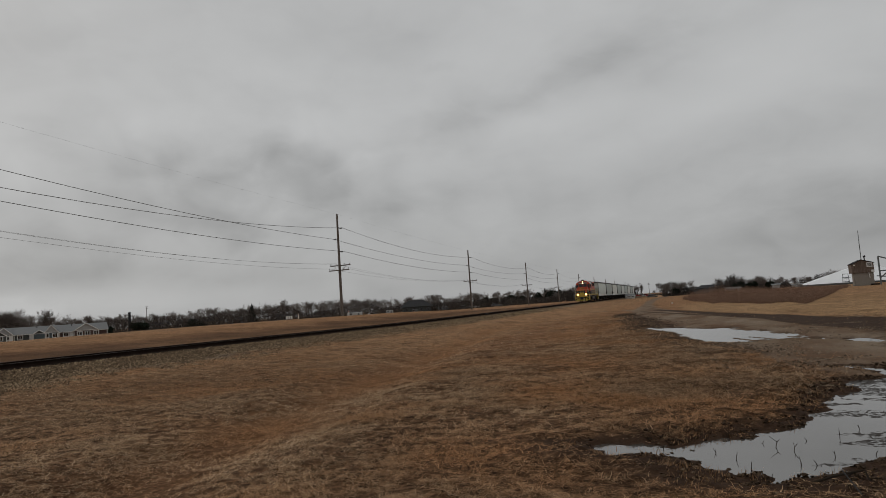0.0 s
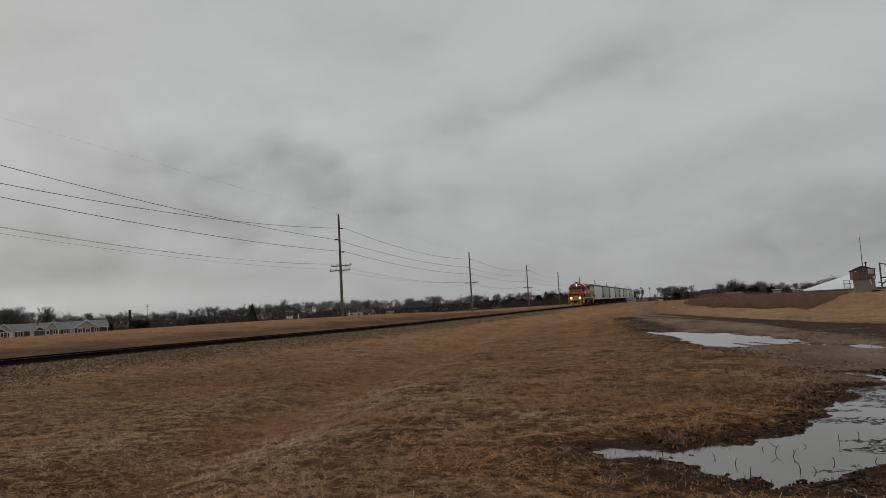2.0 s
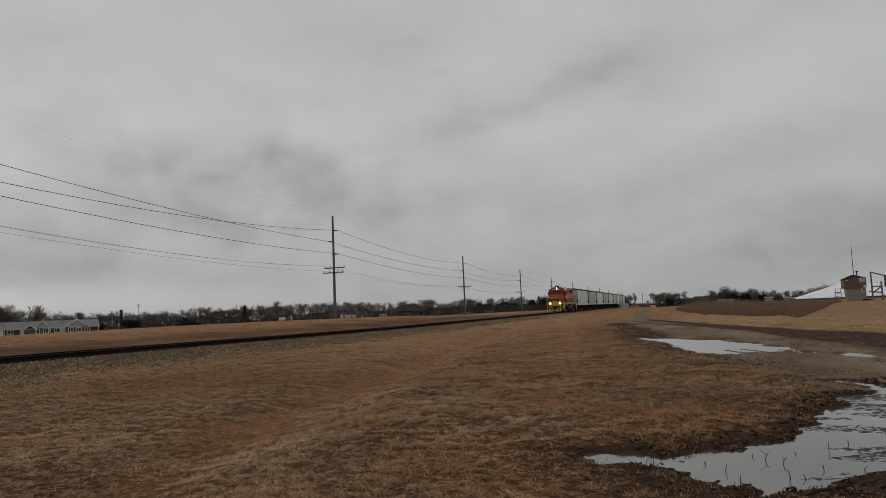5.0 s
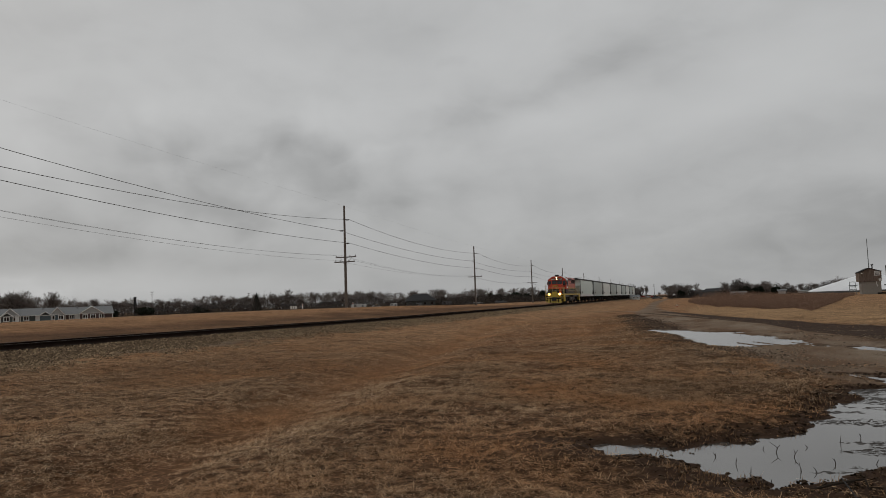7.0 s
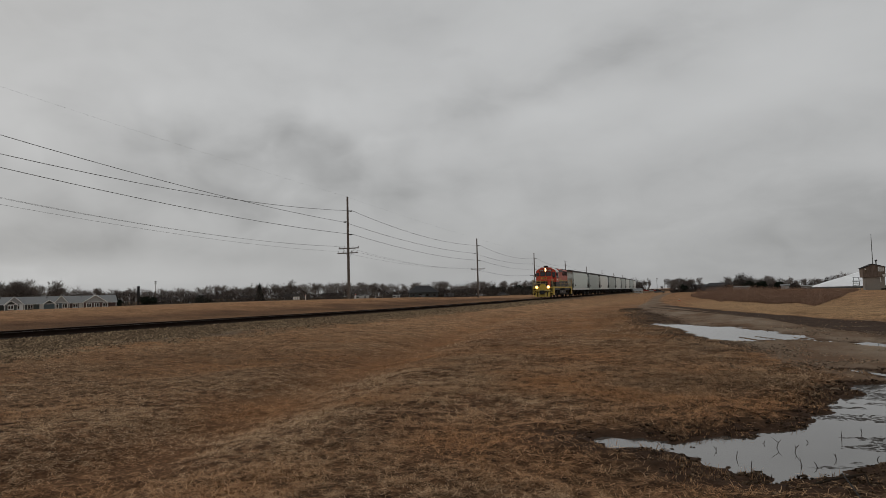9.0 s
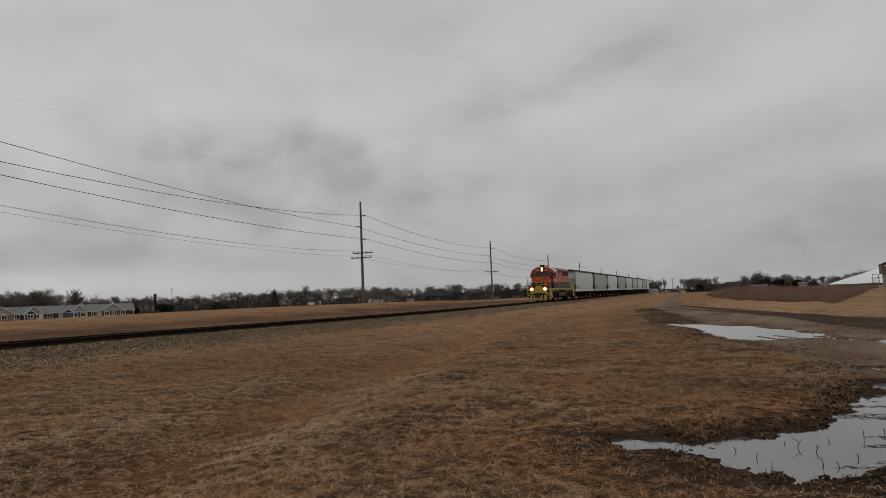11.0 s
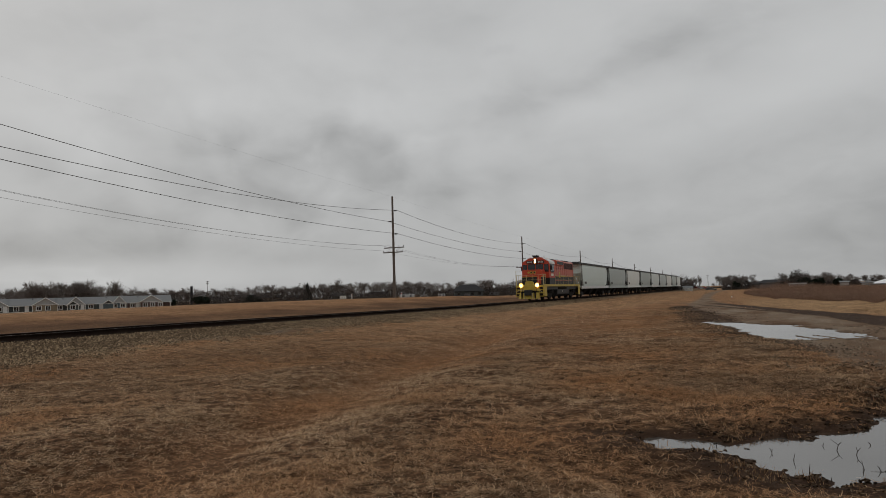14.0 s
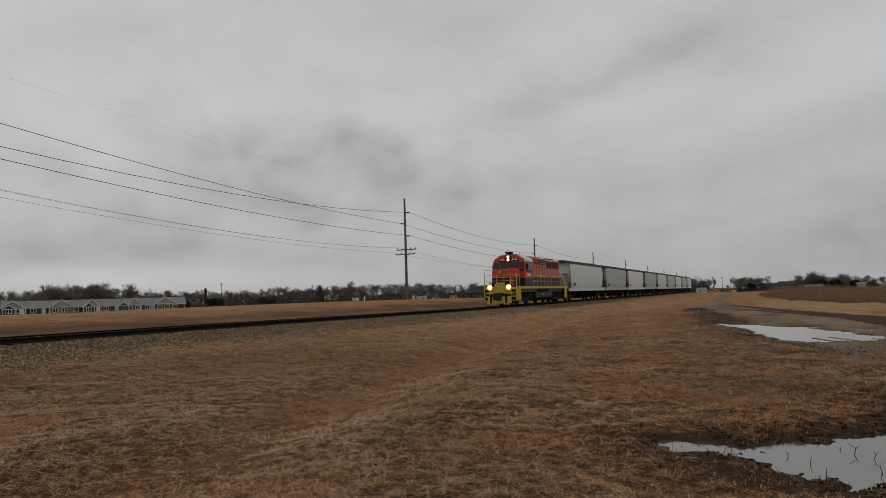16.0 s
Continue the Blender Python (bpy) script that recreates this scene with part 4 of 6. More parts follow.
    # long hood
    hood = [(-0.88, 1.66), (-0.88, 4.32), (-0.75, 4.5), (0.75, 4.5), (0.88, 4.32), (0.88, 1.66)]
    part("long_hood", prism(new_bm(), hood, "y", 4.74, 16.35), HOODRED, loco, "orange engine hood")
    for s in (-1, 1):
        part("hood_band", box(new_bm(), s * 0.888 - 0.012, s * 0.888 + 0.012, 4.9, 16.37, 1.67, 2.62), BLACK, loco, "black band along the hood")
        for z in (2.15, 2.64):
            part("pinstripe", box(new_bm(), s * 0.892 - 0.012, s * 0.892 + 0.012, 4.9, 16.37, z - 0.02, z + 0.02), ORANGE if z < 2.4 else YELLOW, loco)
        for k in range(9):                                 # hood doors
            y = 5.3 + k * 0.92
            door = part("hood_door", box(new_bm(), s * 0.9 - 0.012, s * 0.9 + 0.012, y, y + 0.84, 2.74, 4.2, 0.006), HOODRED, loco)
            part("latch", box(new_bm(), s * 0.92 - 0.012, s * 0.92 + 0.012, y + 0.74, y + 0.79, 3.45, 3.6), BLACK, door)
        logo = part("hood_emblem", box(new_bm(), s * 0.915 - 0.01, s * 0.915 + 0.01, 9.0, 9.5, 2.5, 3.15, 0.005), YELLOW, loco, "yellow emblem on the hood")
        part("hood_emblem_tail", box(new_bm(), s * 0.915 - 0.01, s * 0.915 + 0.01, 9.7, 11.6, 2.6, 2.72, 0.005), YELLOW, loco)
        rad = part("radiator_grille", box(new_bm(), s * 0.9 - 0.03, s * 0.9 + 0.03, 11.4, 16.0, 3.55, 4.28, 0.01), DARKRED, loco, "dark red radiator grille")
        for k in range(14):
            part("louvre", box(new_bm(), s * 0.94 - 0.012, s * 0.94 + 0.012, 11.5 + k * 0.32, 11.55 + k * 0.32, 3.58, 4.25), BLACK, rad)
        part("brake_blister", prism(new_bm(), [(s * 0.8, 3.85), (s * 1.12, 3.95), (s * 1.12, 4.4), (s * 0.75, 4.56)], "y", 7.4, 10.6), HOODRED, loco)
        part("blister_grille", box(new_bm(), s * 1.125 - 0.012, s * 1.125 + 0.012, 7.55, 10.45, 4.02, 4.36), BLACK, loco)
    part("inertial_hatch", prism(new_bm(), [(-0.7, 4.48), (-0.55, 4.62), (0.55, 4.62), (0.7, 4.48)], "y", 4.9, 7.0), BLACK, loco)
    for y in (8.2, 9.6, 13.0, 14.2, 15.4):
        fan = part("roof_fan", tube(new_bm(), (0, y, 4.48), (0, y, 4.64), 0.56, 0.52, 20), BLACK, loco)
        part("fan_guard", tube(new_bm(), (0, y, 4.64), (0, y, 4.67), 0.46, 0.4, 20), SHADEGREY, fan)
    part("exhaust_stack", box(new_bm(), -0.3, 0.3, 10.9, 11.5, 4.48, 4.72, 0.04), BLACK, loco)
    part("hood_end", box(new_bm(), -0.8, 0.8, 16.33, 16.38, 1.75, 4.1, 0.01), ORANGE, loco)
    part("rear_headlight", box(new_bm(), -0.2, 0.2, 16.36, 16.46, 3.75, 4.05, 0.03), BLACK, loco)
    # tank and running gear
    tank = [(-1.0, 0.32), (-1.42, 0.6), (-1.46, 1.14), (1.46, 1.14), (1.42, 0.6), (1.0, 0.32)]
    part("fuel_tank", prism(new_bm(), tank, "y", 5.9, 11.3), BLACK, loco, "black fuel tank")
    for s in (-1, 1):
        part("air_reservoir", tube(new_bm(), (s * 1.25, 6.6, 1.28), (s * 1.25, 10.4, 1.28), 0.17, None, 12), GRIME, loco)
        part("tank_gauge", box(new_bm(), s * 1.45 - 0.015, s * 1.45 + 0.015, 8.0, 8.16, 0.78, 1.0), WHITEP, loco)
    wheels = loco_truck(loco, 3.5) + loco_truck(loco, 13.7)
    # handrails
    post = mesh_of("rail_post", tube(new_bm(), (0, 0, 0), (0, 0, 1.05), 0.016, None, 6), RAILYELLOW)
    for s in (-1, 1):
        for y in [5.0 + k * 1.22 for k in range(10)]:
            part("rail_post", post, None, loco, at=pose(s * 1.5, y, 1.66))
        for z in (2.2, 2.71):
            part("handrail", tube(new_bm(), (s * 1.5, 4.85, z), (s * 1.5, L - 0.95, z), 0.014), RAILYELLOW, loco, "yellow tubular handrail")
        for y in (0.25, 1.0, L - 1.0, L - 0.25):
            part("rail_post", post, None, loco, at=pose(s * 1.5, y, 1.66))
        for a, b in ((0.25, 1.0), (L - 1.0, L - 0.25)):
            part("handrail", tube(new_bm(), (s * 1.5, a, 2.71), (s * 1.5, b, 2.71), 0.025), RAILYELLOW, loco)
        for y in (0.1, L - 0.1):
            part("grab_rail", tube(new_bm(), (s * 1.5, y, 0.7), (s * 1.5, y, 2.75), 0.03), RAILYELLOW, loco)
    part("tall_stanchion", tube(tube(new_bm(), (-1.5, 0.12, 1.66), (-1.5, 0.12, 3.2), 0.025), (-1.5, 0.12, 3.2), (-1.12, 0.9, 3.2), 0.02), RAILYELLOW, loco)
    for y in (0.15, L - 0.15):
        for x in (-0.95, -0.35, 0.35, 0.95):
            part("rail_post", post, None, loco, at=pose(x, y, 1.66))
        for z in (2.2, 2.71):
            part("handrail", tube(new_bm(), (-1.5, y, z), (1.5, y, z), 0.014), RAILYELLOW, loco)
    return loco, wheels


SHELL = [(1.48, 1.44, 1.85), (1.65, 1.50, 1.5), (2.0, 1.55, 1.15), (2.6, 1.58, 0.84), (3.4, 1.585, 0.70), (3.9, 1.57, 0.74), (4.23, 1.52, 0.86)]   # height, half width, end inset


def build_hopper(length, paint, sill_paint, label):
    car = tagged(new("covered_hopper"), label, "freight car", "hopper cars of the train")
    n, w, top = length, 1.38, 4.35
    y0, y1 = 0.45, n - 0.45
    # body: full length under the roof, sloped in towards the trucks at both ends
    side = [(y0 + 0.8, top), (y1 - 0.8, top), (y1 - 0.8, 3.15), (y1 - 2.3, 1.45), (y0 + 2.3, 1.45), (y0 + 0.8, 3.15)]
    part("body", prism(new_bm(), side, "x", -w, w), SHADEGREY if paint != HOPPERS[0] else paint, car)
    for s in (-1, 1):
        shell = new_bm()                                   # rounded side sheet
        rings = []
        for z, x, inset in SHELL:
            rings.append([shell.verts.new((s * a, b, z)) for a, b in ((1.3, y0 + inset), (x, y0 + inset), (x, y1 - inset), (1.3, y1 - inset))])
        for lo, hi in zip(rings, rings[1:]):
            for k in range(3):
                shell.faces.new((lo[k], lo[k + 1], hi[k + 1], hi[k]))
        shell.faces.new(rings[0]), shell.faces.new(rings[-1])
        bmesh.ops.recalc_face_normals(shell, faces=shell.faces[:])
        for f in shell.faces:
            f.smooth = False
        part("side_panel", shell, paint, car)
        part("top_chord", box(new_bm(), s * 1.56 - 0.05, s * 1.56 + 0.05, y0 + 0.3, y1 - 0.3, top - 0.08, top + 0.06, 0.02), SHADEGREY, car, "dark top chord")
        part("side_sill", box(new_bm(), s * 1.57 - 0.06, s * 1.57 + 0.06, y0, y1, 1.12, 1.5, 0.02), sill_paint, car, "pale side sill")
        for y in (y0 + 0.1, y1 - 0.1):
            part("corner_post", box(new_bm(), s * 1.5 - 0.06, s * 1.5 + 0.06, y - 0.07, y + 0.07, 1.12, 2.2, 0.01), SHADEGREY, car)
            lad = tube(new_bm(), (s * 1.56, y + 0.12, 1.0), (s * 1.56, y + 0.12, top), 0.018)
            tube(lad, (s * 1.56, y - 0.32 if y > n / 2 else y + 0.5, 1.0), (s * 1.56, y - 0.32 if y > n / 2 else y + 0.5, top), 0.018)
            for k in range(9):
                z = 1.05 + k * 0.38
                tube(lad, (s * 1.56, y + 0.12, z), (s * 1.56, y - 0.32 if y > n / 2 else y + 0.5, z), 0.015, None, 5)
            part("ladder", lad, SHADEGREY, car)
        # reporting marks as plain bars
        part("marking", box(new_bm(), s * 1.565 - 0.006, s * 1.565 + 0.006, n - 4.1, n - 3.0, 2.75, 2.98), WHITEP, car, "pale lettering bars")
        part("marking", box(new_bm(), s * 1.565 - 0.006, s * 1.565 + 0.006, n - 4.1, n - 3.2, 2.4, 2.62), WHITEP, car)
        part("marking", box(new_bm(), s * 1.565 - 0.006, s * 1.565 + 0.006, 2.4, 3.5, 1.75, 2.05), SHADEGREY, car)
        part("marking", box(new_bm(), s * 1.565 - 0.006, s * 1.565 + 0.006, 2.4, 2.9, 3.2, 3.4), SHADEGREY, car)
    w = 1.52
    roof = [(-w - 0.02, top), (-1.1, top + 0.16), (-0.35, top + 0.24), (0.35, top + 0.24), (1.1, top + 0.16), (w + 0.02, top)]
    part("roof", prism(new_bm(), roof, "y", y0 + 0.3, y1 - 0.3), SHADEGREY, car, "dark weathered roof")
    for k in range(int((n - 3) // 1.6)):
        part("hatch", box(new_bm(), -0.33, 0.33, y0 + 1.3 + 1.6 * k, y0 + 2.4 + 1.6 * k, top + 0.2, top + 0.32, 0.03), SHADEGREY, car)
    for s in (-1, 1):
        part("running_board", box(new_bm(), s * 0.75 - 0.2, s * 0.75 + 0.2, y0, y1, top + 0.25, top + 0.29), SHADEGREY, car)
    part("centre_sill", box(new_bm(), -0.35, 0.35, y0, y1, 0.75, 1.15, 0.02), GRIME, car)
    bays = 3
    for k in range(bays):
        a = y0 + 3.1 + k * (y1 - y0 - 6.2) / bays
        b = a + (y1 - y0 - 6.2) / bays - 0.2
        bm = new_bm()
        lo = [(-0.55, (a + b) / 2 - 0.45, 0.35), (0.55, (a + b) / 2 - 0.45, 0.35), (0.55, (a + b) / 2 + 0.45, 0.35), (-0.55, (a + b) / 2 + 0.45, 0.35)]
        hi = [(-1.4, a, 1.47), (1.4, a, 1.47), (1.4, b, 1.47), (-1.4, b, 1.47)]
        vl, vh = [bm.verts.new(c) for c in lo], [bm.verts.new(c) for c in hi]
        bm.faces.new(vl), bm.faces.new(vh)
        for i in range(4):
            bm.faces.new((vl[i], vl[(i + 1) % 4], vh[(i + 1) % 4], vh[i]))
        bmesh.ops.recalc_face_normals(bm, faces=bm.faces[:])
        bay = part("hopper_bay", bm, GRIME, car)
        part("outlet_gate", box(new_bm(), -0.65, 0.65, (a + b) / 2 - 0.5, (a + b) / 2 + 0.5, 0.27, 0.37, 0.02), GRIME, bay)
    for y, d in ((y0, 1), (y1, -1)):
        part("end_platform", box(new_bm(), -1.5, 1.5, min(y, y + d * 1.2), max(y, y + d * 1.2), 1.08, 1.16), SHADEGREY, car)
        part("end_brace", tube(tube(new_bm(), (-1.45, y + d * 0.1, 1.2), (-0.5, y + d * 0.4, 3.1), 0.05), (1.45, y + d * 0.1, 1.2), (0.5, y + d * 0.4, 3.1), 0.05), paint, car)
        coupler(car, y, -d)
    part("brake_wheel", tube(new_bm(), (0.7, y1 - 0.1, 2.5), (0.7, y1 - 0.04, 2.5), 0.28, None, 16), GRIME, car)
    wheels = freight_truck(car, 2.35) + freight_truck(car, n - 2.35)
    return car, wheels


loco, spinning = build_locomotive()
TRAIN = [(loco, 0.0)]
CARS = [(19.4, 0, SILL), (17.8, 1, HOPPERS[1]), (17.6, 4, HOPPERS[4]), (17.6, 1, HOPPERS[1]), (17.6, 2, SILL), (17.4, 3, HOPPERS[3]), (17.6, 4, HOPPERS[4]), (17.4, 3, HOPPERS[3]), (17.0, 4, HOPPERS[4])]
LABELS = ["long light grey covered hopper car with a pale sill", "dull grey covered hopper car with stained sides", "pale grey covered hopper car, dusty with spilled load",
          "dull grey covered hopper car with stained sides", "light grey covered hopper car with a white upper panel", "dull grey covered hopper car", "pale grey covered hopper car",
          "dull grey covered hopper car", "pale dusty covered hopper car at the train's end"]
gap = 16.9 + 0.5
for (car_length, tint, sill_paint), car_label in zip(CARS, LABELS):
    hopper, wheels = build_hopper(car_length, HOPPERS[tint], sill_paint, car_label)
    TRAIN.append((hopper, gap))
    spinning += wheels
    gap += car_length

# ---- plants ----


def polar(az, d):
    return d * math.sin(radians(az)), d * math.cos(radians(az))


def twig(rng, verts, faces, p, way, length, r):
    """The last twigs: one thin tapering blade, given as a degenerate-free quad."""
    q = p + way * length
    side = way.orthogonal().normalized()
    side = (Matrix.Rotation(rng.uniform(0, 6.28), 3, way) @ side) * r
    b = len(verts)
    verts += [p - side, p + side, q + side * 0.35, q - side * 0.35]
    faces.append((b, b + 1, b + 2, b + 3))


def limb_tubes(verts, faces, p, way, length, r):
    """One limb as a three-sided tapered tube; gives its end and its radius there."""
    q = p + way * length
    r2 = r * 0.66
    side = way.orthogonal().normalized()
    other = way.cross(side)
    for c, rad in ((p, r), (q, r2)):
        for k in range(3):
            a = k * 2.0944
            verts.append(c + (side * math.cos(a) + other * math.sin(a)) * rad)
    b = len(verts) - 6
    for k in range(3):
        faces.append((b + k, b + (k + 1) % 3, b + 3 + (k + 1) % 3, b + 3 + k))
    return q, r2


def grow_tree(seed, h, depth=5, forks=(5, 5, 5, 5), spread=0.75, upright=0.35):
    rng = random.Random(seed)
    thick, thin = ([], []), ([], [])
    ends = [(Vector((0, 0, 0)), Vector((rng.uniform(-.06, .06), rng.uniform(-.06, .06), 1)).normalized(), h * 0.17, h * 0.015)]
    for level in range(depth):
        nxt = []
        for p, way, length, r in ends:
            lists = thick if level < 3 else thin
            if level == depth - 1:
                twig(rng, lists[0], lists[1], p, way, length, max(r, 0.014))
                continue
            if level < 3:
                q, r2 = limb_tubes(lists[0], lists[1], p, way, length, max(r, 0.012))
            else:                                          # the thin boughs are flat slips
                twig(rng, lists[0], lists[1], p, way, length, max(r, 0.014) * 1.3)
                q, r2 = p + way * length, r * 0.66
            for k in range(forks[min(level, len(forks) - 1)]):
                turn = Vector((rng.gauss(0, 1), rng.gauss(0, 1), rng.gauss(0, 0.5)))
                w = (way + turn.normalized() * spread * rng.uniform(0.6, 1.25) + Vector((0, 0, upright))).normalized()
                start = p.lerp(q, rng.uniform(0.3 if level == 0 else 0.55, 1.0))
                nxt.append((start, w, length * rng.uniform(0.6, 0.92) * (0.95 if level else 0.85), r2 * rng.uniform(0.5, 0.75)))
        ends = nxt
    return thick, thin


def tree_meshes(seed, h, **k):
    (va, fa), (vb, fb) = grow_tree(seed, h, **k)
    k = h / max(v.z for v in vb)
    return raw_mesh("trunk", [tuple(v * k) for v in va], fa, BARK), raw_mesh("crown", [tuple(v * k) for v in vb], fb, TWIG)


TREE_KINDS = [tree_meshes(s, h, spread=sp, upright=u) for s, h, sp, u in ((1, 10.0, 0.75, 0.3), (2, 10.0, 0.9, 0.2), (3, 10.0, 0.6, 0.45), (4, 9.0, 1.0, 0.15), (5, 10.0, 0.8, 0.25), (6, 10.0, 0.7, 0.35))]
TREE_LABELS = ["bare winter tree with a fine grey-brown crown", "broad bare winter tree with spreading limbs", "tall narrow bare winter tree", "low bushy bare winter tree", "bare winter tree with a fine grey-brown crown", "bare winter tree with a dense twiggy crown"]


def plant_tree(az, d, size, kind=None, squash=1.0):
    kind = random.randrange(len(TREE_KINDS)) if kind is None else kind
    x, y = polar(az, d)
    tree = tagged(new("bare_tree"), TREE_LABELS[kind], "tree", "bare trees round the fields")
    for name, me in zip(("trunk", "crown"), TREE_KINDS[kind]):
        part(name, me, None, tree)
    z = float(height(x, y)) - 0.1
    tree.matrix_basis = pose(x, y, z, 0, 0, random.uniform(0, 360)) @ Matrix.Diagonal((size, size, size * squash, 1))
    return tree


def build_spruce(az, d, h):
    x, y = polar(az, d)
    tree = tagged(new("spruce_tree"), "dark green spruce tree with drooping branches", "tree", "spruce trees")
    tree.matrix_basis = pose(x, y, float(height(x, y)) - 0.1)
    part("trunk", tube(new_bm(), (0, 0, 0), (0, 0, h * 0.95), h * 0.018, 0.02, 6), BARK, tree)
    rng = random.Random(int(az * 100) + int(d))
    verts, faces = [], []
    for k in range(230):
        u = rng.random() ** 0.8
        z = h * (0.08 + 0.9 * u)
        reach = h * 0.33 * (1 - u) * rng.uniform(0.6, 1.15) + 0.12
        a = rng.uniform(0, 6.283)
        w = reach * 0.42
        ca, sa = math.cos(a), math.sin(a)
        b = len(verts)
        verts += [(0, 0, z + reach * 0.12), (ca * reach * 0.6 - sa * w, sa * reach * 0.6 + ca * w, z - reach * 0.1), (ca * reach, sa * reach, z - reach * 0.38), (ca * reach * 0.6 + sa * w, sa * reach * 0.6 - ca * w, z - reach * 0.14)]
        faces.append((b, b + 1, b + 2, b + 3))
        verts += [(0, 0, z + reach * 0.1), (ca * reach * 0.5, sa * reach * 0.5, z + reach * 0.05), (ca * reach * 0.95, sa * reach * 0.95, z - reach * 0.35), (ca * reach * 0.5, sa * reach * 0.5, z - reach * 0.5)]
        faces.append((b + 4, b + 5, b + 6, b + 7))
    part("crown", raw_mesh("crown", verts, faces, NEEDLE), None, tree)


def build_stalks(name, label, category, x, y, h, w, material, rng, lean=0.25):
    """A crowd of thin upright stalks, each a bent two-piece blade."""
    n = len(x)
    z = height(x, y) - 0.02
    a, t = rng.random(n) * 6.283, rng.random(n) * 6.283
    ux, uy = np.cos(a) * w, np.sin(a) * w
    lx, ly = np.cos(t) * h * lean * rng.random(n), np.sin(t) * h * lean * rng.random(n)
    P = np.stack([np.stack([x - ux, y - uy, z], 1), np.stack([x + ux, y + uy, z], 1),
                  np.stack([x + ux * 0.8 + lx * 0.35, y + uy * 0.8 + ly * 0.35, z + h * 0.55], 1), np.stack([x - ux * 0.8 + lx * 0.35, y - uy * 0.8 + ly * 0.35, z + h * 0.55], 1),
                  np.stack([x + lx, y + ly, z + h], 1)], 1).reshape(-1, 3)
    b = 5 * np.arange(n)[:, None]
    F = np.concatenate([b + np.array([[0, 1, 2]]), b + np.array([[0, 2, 3]]), b + np.array([[3, 2, 4]])], 0)
    me = raw_mesh(name, P, F, material)
    for key, value in (("tone", 0.45), ("warm", 0.3)):
        me.attributes.new(key, "FLOAT", "POINT").data.foreach_set("value", np.full(len(P), value, np.float32))
    return tagged(new(name, me), label, category, kind="stuff")


def polar_array(deg, d):
    return d * np.sin(np.radians(deg)), d * np.cos(np.radians(deg))


def build_thicket(name, label, deg, d, top, length, width, material, g):
    """A tangle of single twigs that fills the space from the ground up to an uneven top."""
    x, y = polar_array(deg, d)
    n = len(x)
    k = length * (0.5 + g.random(n))
    a, tilt = g.random(n) * 6.283, np.radians(g.uniform(5, 85, n))
    z = height(x, y) + np.maximum(top - k * np.sin(tilt), 0.0) * g.random(n) ** (1.15 if length > 0.5 else 1.6) - 0.03
    dx, dy, dz = np.cos(a) * np.cos(tilt) * k, np.sin(a) * np.cos(tilt) * k, np.sin(tilt) * k
    w = width * (0.6 + 0.8 * g.random(n))
    ux, uy = np.cos(np.radians(deg)) * w, -np.sin(np.radians(deg)) * w
    P = np.stack([np.stack([x - ux, y - uy, z], 1), np.stack([x + ux, y + uy, z + w], 1), np.stack([x + dx, y + dy, z + dz], 1)], 1).reshape(-1, 3)
    return tagged(new(name, raw_mesh(name, P, np.arange(3 * n).reshape(-1, 3), material)), label, "brush" if length < 0.5 else "undergrowth", kind="stuff")


def build_bush(az, d, w, h):
    """A broad evergreen bush: a short trunk and many small dark sprays in several lobes."""
    x, y = polar(az, d)
    bush = tagged(new("evergreen_bush"), "broad dark green evergreen bush", "bush", "evergreen bushes")
    bush.matrix_basis = pose(x, y, float(height(x, y)) - 0.1)
    part("trunk", tube(new_bm(), (0, 0, 0), (0, 0, h * 0.7), 0.14, 0.05, 6), BARK, bush)
    rng = np.random.default_rng(int(abs(az) * 97) + int(d))
    n = 1500
    lobe = rng.integers(0, 9, n)
    cx, cy, cz = rng.uniform(-.36, .36, 9) * w, rng.uniform(-.3, .3, 9) * w, rng.uniform(0.22, 0.72, 9) * h
    v = rng.normal(size=(n, 3))
    v /= np.linalg.norm(v, axis=1)[:, None]
    r = (0.6 + 0.45 * rng.random(n))[:, None] * np.array([w * 0.2, w * 0.2, h * 0.27])
    c = np.stack([cx[lobe], cy[lobe], cz[lobe]], 1) + v * r
    c[:, 2] = np.maximum(c[:, 2], 0.15)
    p, q = rng.normal(size=(n, 3)) * 0.22, rng.normal(size=(n, 3)) * 0.22
    P = np.stack([c - p, c + q, c + p + v * 0.25], 1).reshape(-1, 3)
    part("crown", raw_mesh("crown", P, np.arange(3 * n).reshape(-1, 3), NEEDLE), None, bush)


